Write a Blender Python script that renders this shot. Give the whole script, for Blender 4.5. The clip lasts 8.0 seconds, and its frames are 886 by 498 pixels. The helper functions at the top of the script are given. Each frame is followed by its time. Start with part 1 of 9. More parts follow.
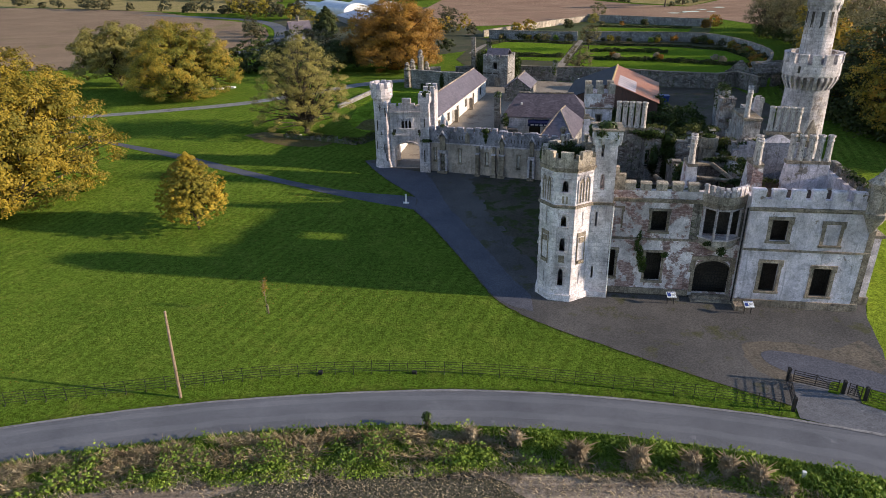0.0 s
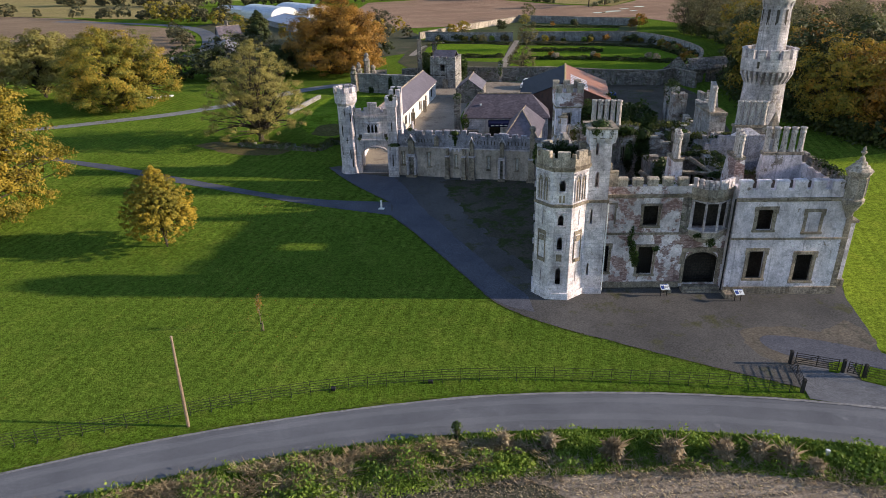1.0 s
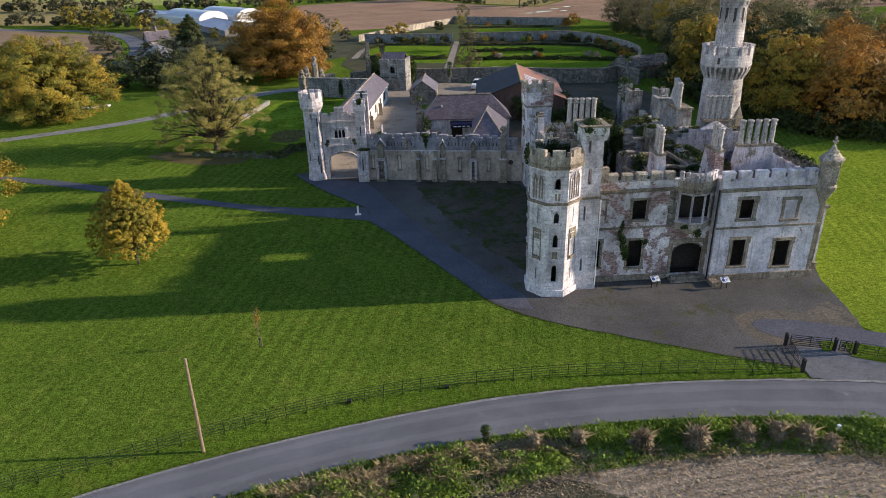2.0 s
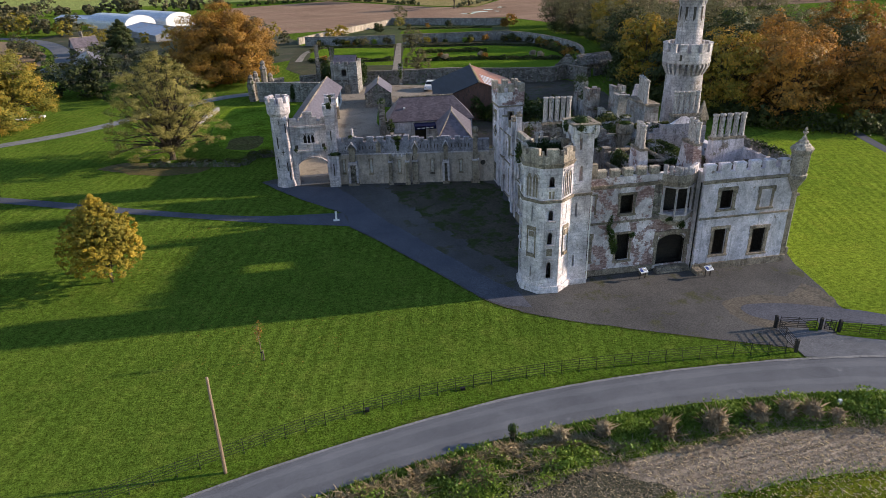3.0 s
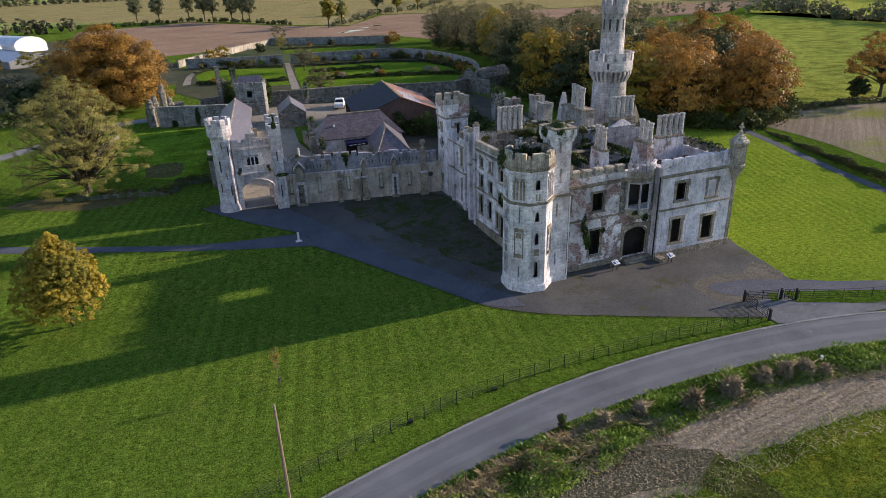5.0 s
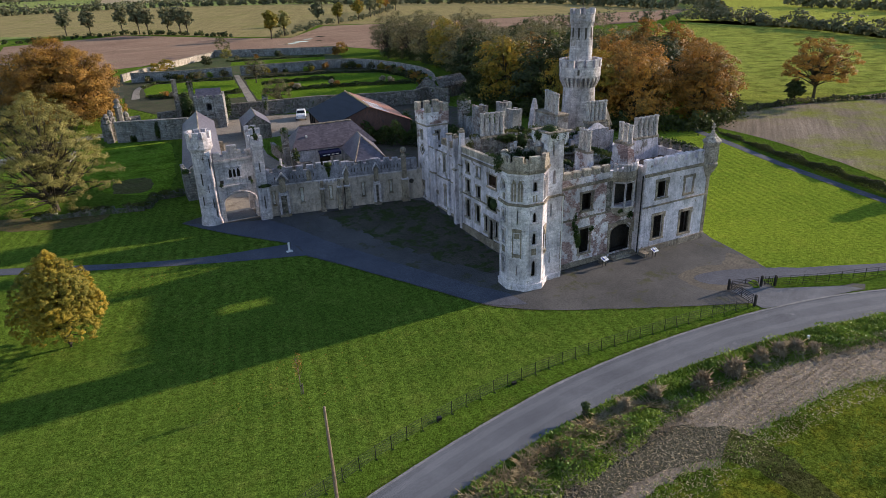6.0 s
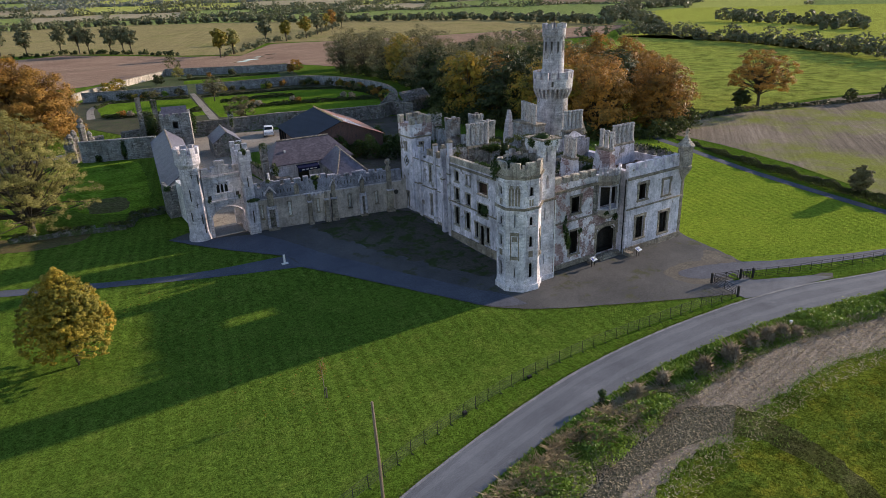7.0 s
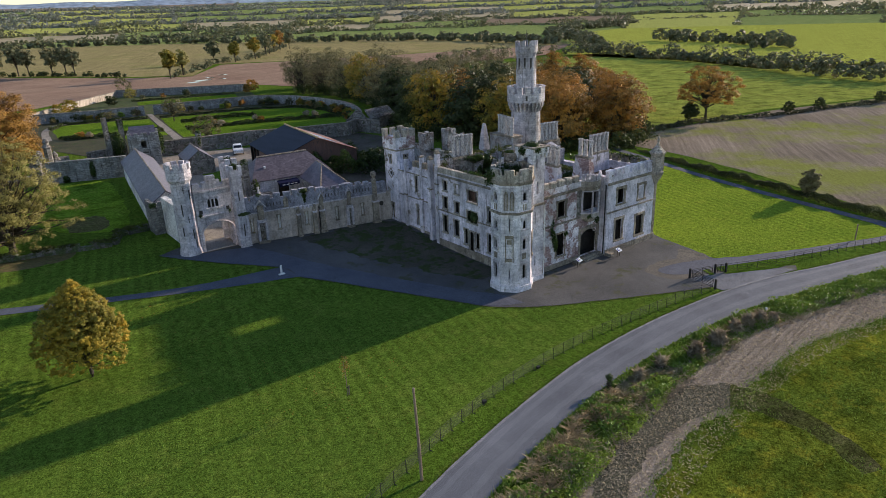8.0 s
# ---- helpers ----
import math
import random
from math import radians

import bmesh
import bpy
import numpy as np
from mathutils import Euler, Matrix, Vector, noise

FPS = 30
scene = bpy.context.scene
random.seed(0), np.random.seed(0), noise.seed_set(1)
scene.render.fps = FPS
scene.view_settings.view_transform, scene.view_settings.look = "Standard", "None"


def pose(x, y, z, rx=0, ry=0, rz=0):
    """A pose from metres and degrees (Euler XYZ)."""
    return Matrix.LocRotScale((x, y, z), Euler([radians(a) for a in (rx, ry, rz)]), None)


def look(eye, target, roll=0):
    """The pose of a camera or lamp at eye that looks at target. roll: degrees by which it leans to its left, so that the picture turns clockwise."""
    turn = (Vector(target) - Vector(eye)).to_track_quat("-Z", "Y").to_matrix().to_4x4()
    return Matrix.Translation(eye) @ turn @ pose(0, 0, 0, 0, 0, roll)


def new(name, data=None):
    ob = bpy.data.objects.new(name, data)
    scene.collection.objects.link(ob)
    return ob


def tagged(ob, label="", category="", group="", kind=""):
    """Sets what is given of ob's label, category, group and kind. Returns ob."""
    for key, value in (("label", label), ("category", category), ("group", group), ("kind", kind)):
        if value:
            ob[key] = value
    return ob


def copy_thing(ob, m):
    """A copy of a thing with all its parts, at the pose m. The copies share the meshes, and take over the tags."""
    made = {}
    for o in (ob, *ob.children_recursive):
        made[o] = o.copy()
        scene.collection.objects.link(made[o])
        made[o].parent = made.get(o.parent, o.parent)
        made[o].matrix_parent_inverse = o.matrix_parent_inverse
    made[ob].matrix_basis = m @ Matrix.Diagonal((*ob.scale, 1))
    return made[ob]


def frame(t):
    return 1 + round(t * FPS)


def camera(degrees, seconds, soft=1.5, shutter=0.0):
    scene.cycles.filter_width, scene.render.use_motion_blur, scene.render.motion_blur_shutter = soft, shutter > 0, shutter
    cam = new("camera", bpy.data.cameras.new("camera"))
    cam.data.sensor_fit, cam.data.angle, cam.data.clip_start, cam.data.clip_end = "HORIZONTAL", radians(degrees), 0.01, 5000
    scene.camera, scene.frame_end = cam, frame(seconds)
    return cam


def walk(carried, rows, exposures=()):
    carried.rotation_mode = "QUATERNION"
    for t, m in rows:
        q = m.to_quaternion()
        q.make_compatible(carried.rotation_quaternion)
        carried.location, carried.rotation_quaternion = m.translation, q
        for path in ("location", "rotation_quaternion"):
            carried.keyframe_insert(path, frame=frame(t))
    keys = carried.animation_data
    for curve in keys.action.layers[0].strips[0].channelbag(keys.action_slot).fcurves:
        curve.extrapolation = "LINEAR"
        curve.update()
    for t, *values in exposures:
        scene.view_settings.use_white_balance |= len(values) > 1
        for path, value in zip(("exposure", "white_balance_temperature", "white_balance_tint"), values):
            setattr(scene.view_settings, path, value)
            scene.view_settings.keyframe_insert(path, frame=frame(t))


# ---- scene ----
cam = camera(68.9, 8.0, soft=0.75)
METRES, EYE, TILT, LEAN, TURN = 37.9, 24.0, 0.0, 0.0, 9.3
ROWS = [
    (0.0, 0.0, 0.0, 0.0, -0.52, -24.53, 1.15),
    (0.5, -0.0653, 0.0124, 0.0002, -3.95, -24.46, 1.22),
    (1.0, -0.1281, 0.0264, 0.0013, -7.32, -24.5, 1.3),
    (1.5, -0.1882, 0.0413, 0.0023, -10.58, -24.5, 1.39),
    (3.0, -0.3569, 0.0944, 0.0078, -19.97, -24.59, 1.57),
    (3.5, -0.4119, 0.113, 0.01, -22.97, -24.57, 1.62),
    (4.0, -0.4656, 0.1318, 0.0118, -25.91, -24.33, 1.61),
    (4.5, -0.5215, 0.1529, 0.0073, -28.97, -23.78, 1.59),
    (6.0, -0.7007, 0.2155, 0.013, -37.58, -22.79, 1.75),
    (6.5, -0.7612, 0.2338, 0.0142, -40.01, -22.23, 1.83),
    (7.0, -0.8228, 0.2491, 0.0147, -42.55, -21.6, 1.92),
    (7.5, -0.8891, 0.2626, 0.0124, -44.99, -20.76, 1.9),
    (8.0, -0.9587, 0.276, 0.0127, -47.4, -20.1, 1.91),
]
walk(cam, [(t, pose(0, 0, EYE, TILT, LEAN, TURN) @ pose(METRES * x, METRES * y, METRES * z, 90 + pitch, roll, yaw)) for t, x, y, z, yaw, pitch, roll in ROWS], [(0.0, 0.53, 6750, 19), (4.5, 0.52, 6600, 19), (8.0, 0.42, 6450, 19)])

# ---- world, sun ----
SUN_AZ, SUN_EL = radians(-1.2), radians(15.8)      # azimuth from +x towards +y
world = bpy.data.worlds.new("world")
scene.world = world
world.use_nodes = True
wn = world.node_tree.nodes
sky = wn.new("ShaderNodeTexSky")
sky.sky_type = "NISHITA"
sky.sun_disc = False
sky.sun_elevation = SUN_EL
sky.sun_rotation = radians(90) - SUN_AZ
sky.altitude = 60
sky.air_density, sky.dust_density, sky.ozone_density = 1.0, 0.0, 1.4
world.node_tree.links.new(sky.outputs["Color"], wn["Background"].inputs["Color"])
wn["Background"].inputs["Strength"].default_value = 0.15
sun = new("sun", bpy.data.lights.new("sun", "SUN"))
sun.data.energy, sun.data.angle, sun.data.color = 5.0, radians(1.1), (1.0, 0.86, 0.66)
to_sun = Vector((math.cos(SUN_AZ) * math.cos(SUN_EL), math.sin(SUN_AZ) * math.cos(SUN_EL), math.sin(SUN_EL)))
sun.matrix_world = look(to_sun * 200, (0, 0, 0))

# ---- materials ----
def node(nt, kind, **inputs):
    n = nt.nodes.new(kind)
    for k, v in inputs.items():
        n.inputs[k.replace("_", " ")].default_value = v
    return n


def ramp(nt, fac, stops, mode="LINEAR"):
    r = nt.nodes.new("ShaderNodeValToRGB")
    r.color_ramp.interpolation = mode
    el = r.color_ramp.elements
    while len(el) < len(stops):
        el.new(0.5)
    for e, (p, c) in zip(el, stops):
        e.position, e.color = p, (*c, 1) if len(c) == 3 else c
    nt.links.new(fac, r.inputs["Fac"])
    return r.outputs["Color"]


def grey(v):
    return (v, v, v)


def noise_tex(nt, vec, scale, detail=4, rough=0.55, stretch=None):
    if stretch:
        m = nt.nodes.new("ShaderNodeMapping")
        m.inputs["Scale"].default_value = stretch
        nt.links.new(vec, m.inputs["Vector"])
        vec = m.outputs["Vector"]
    n = node(nt, "ShaderNodeTexNoise", Scale=scale, Detail=detail, Roughness=rough)
    nt.links.new(vec, n.inputs["Vector"])
    return n.outputs["Fac"]


def mix(nt, fac, a, b, mode="MIX"):
    m = nt.nodes.new("ShaderNodeMix")
    m.data_type, m.blend_type = "RGBA", mode
    for v, k in ((fac, 0), (a, 6), (b, 7)):
        if isinstance(v, (int, float)):
            m.inputs[k].default_value = v
        elif isinstance(v, tuple):
            m.inputs[k].default_value = (*v, 1)
        else:
            nt.links.new(v, m.inputs[k])
    return m.outputs[2]


def start(name, rough=0.9, metal=0.0, gloss=0.25):
    m = bpy.data.materials.new(name)
    m.use_nodes = True
    nt = m.node_tree
    b = nt.nodes["Principled BSDF"]
    b.inputs["Roughness"].default_value = rough
    b.inputs["Metallic"].default_value = metal
    b.inputs["Specular IOR Level"].default_value = gloss
    geo = nt.nodes.new("ShaderNodeNewGeometry")
    return m, nt, b, geo.outputs["Position"], geo


def bump(nt, b, height, strength=0.5, dist=0.05):
    n = node(nt, "ShaderNodeBump", Strength=strength, Distance=dist)
    nt.links.new(height, n.inputs["Height"])
    nt.links.new(n.outputs["Normal"], b.inputs["Normal"])


def surface(name, c1, c2, c3=None, scale=0.6, fine=8.0, rough=0.9, bumpy=0.5, dist=0.04, metal=0.0, cover=0.55, stretch=None):
    """Two colours mixed at a large scale, a third in patches, grain at a fine scale."""
    m, nt, b, pos, geo = start(name, rough, metal, 0.12 if rough > 0.75 else 0.3)
    big = noise_tex(nt, pos, scale, 5, 0.6, stretch)
    col = ramp(nt, big, [(0.3, c1), (0.7, c2)])
    if c3:
        patch = noise_tex(nt, pos, scale * 2.3, 6, 0.65, stretch)
        col = mix(nt, ramp(nt, patch, [(cover, grey(0)), (cover + 0.09, grey(1))]), col, c3)
    grain = noise_tex(nt, pos, fine, 4, 0.7, stretch)
    col = mix(nt, 1.0, col, ramp(nt, grain, [(0.35, grey(0.62)), (0.65, grey(1.34))]), "MULTIPLY")
    nt.links.new(col, b.inputs["Base Color"])
    bump(nt, b, grain, bumpy, dist)
    return m


def masonry(name, plaster1, plaster2, bare1, bare2, cover, streak=0.5, lichen=(0.42, 0.33, 0.12), lich=0.66, block=(0.55, 0.28), course=0.0, pits=0.36, grit=1.0):
    """Old plaster that has fallen away in patches from rubble or brick, with rain streaks and lichen."""
    m, nt, b, pos, geo = start(name, 0.92)
    base = ramp(nt, noise_tex(nt, pos, 0.9, 6, 0.65), [(0.3, plaster1), (0.68, plaster2)])
    blot = noise_tex(nt, pos, 1.9, 7, 0.72)
    base = mix(nt, 1.0, base, ramp(nt, blot, [(0.40, grey(0.76)), (0.47, grey(0.98)), (0.6, grey(1.06))]), "MULTIPLY")
    tide = noise_tex(nt, pos, 0.3, 5, 0.62)
    base = mix(nt, 1.0, base, ramp(nt, tide, [(0.36, grey(0.66)), (0.6, grey(1.12))]), "MULTIPLY")
    vor = node(nt, "ShaderNodeTexVoronoi", Scale=1.0)
    mp = nt.nodes.new("ShaderNodeMapping")
    mp.inputs["Scale"].default_value = (1 / block[0], 1 / block[0], 1 / block[1])
    nt.links.new(pos, mp.inputs["Vector"])
    nt.links.new(mp.outputs["Vector"], vor.inputs["Vector"])
    sep = nt.nodes.new("ShaderNodeSeparateColor")
    nt.links.new(vor.outputs["Color"], sep.inputs["Color"])
    bare = ramp(nt, sep.outputs["Red"], [(0.1, bare1), (0.9, bare2)])
    edge = node(nt, "ShaderNodeTexVoronoi", Scale=1.0)
    edge.feature = "DISTANCE_TO_EDGE"
    nt.links.new(mp.outputs["Vector"], edge.inputs["Vector"])
    bare = mix(nt, ramp(nt, edge.outputs["Distance"], [(0.02, grey(1)), (0.1, grey(0))]), bare, tuple(0.72 * (x + y) / 2 for x, y in zip(bare1, bare2)))
    gone = ramp(nt, noise_tex(nt, pos, 0.55, 8, 0.72), [(cover, grey(0)), (cover + 0.03, grey(1))])
    col = mix(nt, gone, base, bare)
    st = noise_tex(nt, pos, 1.0, 6, 0.65, (1.5, 1.5, 0.4))
    col = mix(nt, 1.0, col, ramp(nt, st, [(0.34, grey(1 - streak * 0.45)), (0.54, grey(1.06))]), "MULTIPLY")
    drip = noise_tex(nt, pos, 1.0, 5, 0.6, (3.6, 3.6, 0.22))
    col = mix(nt, 1.0, col, ramp(nt, drip, [(0.33, grey(1 - streak * 0.7)), (0.43, grey(1.03))]), "MULTIPLY")
    col = mix(nt, ramp(nt, noise_tex(nt, pos, 1.7, 7, 0.7), [(lich, grey(0)), (lich + 0.07, grey(0.75))]), col, lichen)
    grain = noise_tex(nt, pos, 11, 5, 0.7)
    col = mix(nt, 1.0, col, ramp(nt, grain, [(0.36, grey(1 - 0.28 * grit)), (0.64, grey(1 + 0.22 * grit))]), "MULTIPLY")
    fine = noise_tex(nt, pos, 5.5, 4, 0.8)
    col = mix(nt, 1.0, col, ramp(nt, fine, [(0.34, grey(1 - 0.24 * grit)), (0.6, grey(1 + 0.14 * grit))]), "MULTIPLY")
    speck = noise_tex(nt, pos, 4.5, 6, 0.75)
    col = mix(nt, 1.0, col, ramp(nt, speck, [(0.33, grey(pits)), (0.42, grey(1.03))]), "MULTIPLY")
    if course:
        xyz = nt.nodes.new("ShaderNodeSeparateXYZ")
        nt.links.new(pos, xyz.inputs[0])
        run = node(nt, "ShaderNodeMath")
        run.operation = "ADD"
        nt.links.new(xyz.outputs["X"], run.inputs[0])
        nt.links.new(xyz.outputs["Y"], run.inputs[1])
        flat = nt.nodes.new("ShaderNodeCombineXYZ")
        nt.links.new(run.outputs[0], flat.inputs["X"])
        nt.links.new(xyz.outputs["Z"], flat.inputs["Y"])
        bk = node(nt, "ShaderNodeTexBrick", Scale=1.0, Mortar_Size=0.03, Mortar_Smooth=0.3, Brick_Width=0.62, Row_Height=0.3, Color1=(1.08, 1.07, 1.05, 1), Color2=(1 - course * 0.55, 1 - course * 0.55, 1 - course * 0.53, 1), Mortar=(1 - course, 1 - course, 1 - course, 1))
        nt.links.new(flat.outputs[0], bk.inputs["Vector"])
        col = mix(nt, 1.0, col, bk.outputs["Color"], "MULTIPLY")
    nt.links.new(col, b.inputs["Base Color"])
    h = mix(nt, gone, grain, mix(nt, 0.5, grain, ramp(nt, edge.outputs["Distance"], [(0.0, grey(0)), (0.2, grey(1))])))
    bump(nt, b, h, 1.0, 0.09)
    return m


def roofing(name, c1, c2, moss, lines=(0.5, 0.25), rough=0.55, cover=0.6):
    """Slates in courses, with slates of differing tone and moss."""
    m, nt, b, pos, geo = start(name, rough)
    br = node(nt, "ShaderNodeTexVoronoi", Scale=1.0)
    mp = nt.nodes.new("ShaderNodeMapping")
    mp.inputs["Scale"].default_value = (1 / lines[0], 1 / lines[0], 1 / lines[1])
    nt.links.new(pos, mp.inputs["Vector"])
    nt.links.new(mp.outputs["Vector"], br.inputs["Vector"])
    sep = nt.nodes.new("ShaderNodeSeparateColor")
    nt.links.new(br.outputs["Color"], sep.inputs["Color"])
    col = ramp(nt, sep.outputs["Green"], [(0.0, c1), (1.0, c2)])
    col = mix(nt, 1.0, col, ramp(nt, noise_tex(nt, pos, 0.7, 6, 0.7), [(0.3, grey(0.7)), (0.7, grey(1.2))]), "MULTIPLY")
    col = mix(nt, ramp(nt, noise_tex(nt, pos, 0.9, 7, 0.75), [(cover, grey(0)), (cover + 0.1, grey(0.8))]), col, moss)
    nt.links.new(col, b.inputs["Base Color"])
    bump(nt, b, sep.outputs["Red"], 0.4, 0.03)
    return m


def foliage(name, stops, rough=0.6, big=0.12):
    """Leaves: every leaf its own tone, whole boughs lighter or darker."""
    m, nt, b, pos, geo = start(name, rough)
    rnd = geo.outputs["Random Per Island"]
    info = nt.nodes.new("ShaderNodeObjectInfo")
    add = node(nt, "ShaderNodeMath")
    add.operation = "MULTIPLY_ADD"
    nt.links.new(rnd, add.inputs[0])
    add.inputs[1].default_value = 0.27
    nz = noise_tex(nt, pos, big * 3, 3, 0.6)
    sc = node(nt, "ShaderNodeMath")
    sc.operation = "MULTIPLY_ADD"
    nt.links.new(nz, sc.inputs[0])
    sc.inputs[1].default_value, sc.inputs[2].default_value = 1.5, -0.39
    nt.links.new(sc.outputs[0], add.inputs[2])
    col = ramp(nt, add.outputs[0], stops)
    hsv = node(nt, "ShaderNodeHueSaturation")
    v = node(nt, "ShaderNodeMapRange")
    nt.links.new(info.outputs["Random"], v.inputs["Value"])
    v.inputs["To Min"].default_value, v.inputs["To Max"].default_value = 0.82, 1.18
    nt.links.new(v.outputs[0], hsv.inputs["Value"])
    nt.links.new(col, hsv.inputs["Color"])
    nt.links.new(hsv.outputs["Color"], b.inputs["Base Color"])
    tr = node(nt, "ShaderNodeBsdfTranslucent")
    nt.links.new(hsv.outputs["Color"], tr.inputs["Color"])
    ms = node(nt, "ShaderNodeMixShader", Fac=0.24)
    nt.links.new(b.outputs["BSDF"], ms.inputs[1])
    nt.links.new(tr.outputs["BSDF"], ms.inputs[2])
    nt.links.new(ms.outputs["Shader"], nt.nodes["Material Output"].inputs["Surface"])
    return m


def lawn(name, c1, c2, c3, stripe=0.0, angle=57.0, width=1.5, litter=None, coarse=0.0, blades_at=0.6):
    """Mown grass: blades, tufts, worn patches and the mower's stripes."""
    m, nt, b, pos, geo = start(name, 0.95, 0.0, 0.0)
    b.inputs["Diffuse Roughness"].default_value = 0.25
    col = ramp(nt, noise_tex(nt, pos, 0.11, 5, 0.6), [(0.32, c1), (0.68, c2)])
    col = mix(nt, ramp(nt, noise_tex(nt, pos, 0.5, 6, 0.7), [(0.5, grey(0)), (0.75, grey(0.7))]), col, c3)
    if stripe:
        mp = nt.nodes.new("ShaderNodeMapping")
        mp.inputs["Rotation"].default_value = (0, 0, radians(-angle))
        nt.links.new(pos, mp.inputs["Vector"])
        w = node(nt, "ShaderNodeTexWave", Scale=math.pi / 10 / width, Distortion=0.35, Detail=2.0, Detail_Scale=0.6)
        w.bands_direction = "Y"
        nt.links.new(mp.outputs["Vector"], w.inputs["Vector"])
        seen = ramp(nt, noise_tex(nt, pos, 0.09, 3, 0.5), [(0.4, grey(0.1)), (0.62, grey(1))])
        col = mix(nt, seen, col, mix(nt, 1.0, col, ramp(nt, w.outputs["Fac"], [(0.3, grey(1 - stripe)), (0.7, grey(1 + stripe))]), "MULTIPLY"))
    if coarse:
        hum = noise_tex(nt, pos, 0.3, 6, 0.72)
        col = mix(nt, 1.0, col, ramp(nt, hum, [(0.36, grey(1 - coarse)), (0.56, grey(1 + coarse * 0.35))]), "MULTIPLY")
    tuft = noise_tex(nt, pos, 2.6, 5, 0.75)
    blade = noise_tex(nt, pos, 7.5, 5, 0.85)
    col = mix(nt, 1.0, col, ramp(nt, tuft, [(0.36, grey(0.62)), (0.64, grey(1.36))]), "MULTIPLY")
    col = mix(nt, 1.0, col, ramp(nt, blade, [(0.37, grey(1 - blades_at)), (0.63, grey(1 + blades_at))]), "MULTIPLY")
    if litter:
        fleck = node(nt, "ShaderNodeTexVoronoi", Scale=2.2)
        nt.links.new(pos, fleck.inputs["Vector"])
        near = noise_tex(nt, pos, 0.06, 3, 0.5)
        f = mix(nt, 1.0, ramp(nt, fleck.outputs["Distance"], [(0.09, grey(0.8)), (0.14, grey(0))]), ramp(nt, near, [(0.5, grey(0)), (0.62, grey(1))]), "MULTIPLY")
        col = mix(nt, f, col, litter)
    nt.links.new(col, b.inputs["Base Color"])
    h = mix(nt, 0.5, tuft, blade)
    bump(nt, b, h, 1.0, 0.15)
    return m


def furrowed(name, c1, c2, green, angle, pitch, cover, depth=0.5):
    """A worked field: rows of soil or stubble with green coming through."""
    m, nt, b, pos, geo = start(name, 0.95, 0.0, 0.0)
    col = ramp(nt, noise_tex(nt, pos, 0.05, 6, 0.6), [(0.3, c1), (0.7, c2)])
    mp = nt.nodes.new("ShaderNodeMapping")
    mp.inputs["Rotation"].default_value = (0, 0, radians(-angle))
    nt.links.new(pos, mp.inputs["Vector"])
    row = noise_tex(nt, mp.outputs["Vector"], 1.0, 4, 0.6, (0.03 / pitch, 1 / pitch, 1))
    col = mix(nt, 1.0, col, ramp(nt, row, [(0.35, grey(1 - depth)), (0.65, grey(1 + depth * 0.6))]), "MULTIPLY")
    col = mix(nt, ramp(nt, noise_tex(nt, pos, 0.035, 7, 0.7), [(cover, grey(0)), (cover + 0.12, grey(0.85))]), col, green)
    gr = noise_tex(nt, pos, 5, 5, 0.75)
    col = mix(nt, 1.0, col, ramp(nt, gr, [(0.36, grey(0.55)), (0.64, grey(1.42))]), "MULTIPLY")
    nt.links.new(col, b.inputs["Base Color"])
    bump(nt, b, mix(nt, 0.5, gr, row), 0.8, 0.1)
    return m


PLASTER = masonry("weathered_plaster", (0.535, 0.507, 0.565), (0.860, 0.798, 0.840), (0.27, 0.20, 0.17), (0.44, 0.38, 0.345), 0.62, 0.45, lich=0.76, pits=0.55, grit=0.45)
PLASTER_BARE = masonry("plaster_over_brick", (0.609, 0.564, 0.585), (0.860, 0.813, 0.835), (0.252, 0.152, 0.140), (0.525, 0.392, 0.375), 0.495, 0.35, lich=0.76, block=(0.26, 0.1), pits=0.55, grit=0.45)
WEST_RENDER = masonry("grey_render", (0.474, 0.451, 0.504), (0.834, 0.769, 0.815), (0.24, 0.20, 0.175), (0.42, 0.385, 0.35), 0.58, 0.6, lich=0.74, grit=0.45, pits=0.6)
ASHLAR = masonry("tower_stone", (0.583, 0.552, 0.600), (0.860, 0.827, 0.855), (0.34, 0.31, 0.28), (0.54, 0.51, 0.48), 0.61, 0.45, lich=0.74, course=0.12, pits=0.5, grit=0.45)
TRIM = masonry("dressed_granite", (0.185, 0.155, 0.12), (0.41, 0.35, 0.275), (0.18, 0.15, 0.118), (0.35, 0.30, 0.235), 0.55, 0.6, lichen=(0.38, 0.27, 0.08), lich=0.62)
RUBBLE = masonry("rubble_stone", (0.15, 0.145, 0.13), (0.30, 0.285, 0.26), (0.12, 0.10, 0.088), (0.33, 0.30, 0.265), 0.46, 0.65, lichen=(0.06, 0.085, 0.022), lich=0.55)
MOSS_STONE = masonry("mossy_wall_stone", (0.10, 0.10, 0.085), (0.22, 0.21, 0.19), (0.10, 0.09, 0.075), (0.24, 0.22, 0.19), 0.5, 0.6, lichen=(0.06, 0.10, 0.02), lich=0.45)
GATE_STONE = masonry("limestone_blocks", (0.506, 0.480, 0.517), (0.727, 0.679, 0.711), (0.423, 0.389, 0.396), (0.662, 0.614, 0.621), 0.55, 0.5, lich=0.76, course=0.2, pits=0.5, grit=0.45)
GREY_STONE = masonry("grey_coursed_stone", (0.25, 0.25, 0.245), (0.40, 0.395, 0.38), (0.20, 0.19, 0.175), (0.42, 0.40, 0.375), 0.5, 0.55, lichen=(0.10, 0.12, 0.05), lich=0.62, course=0.4)
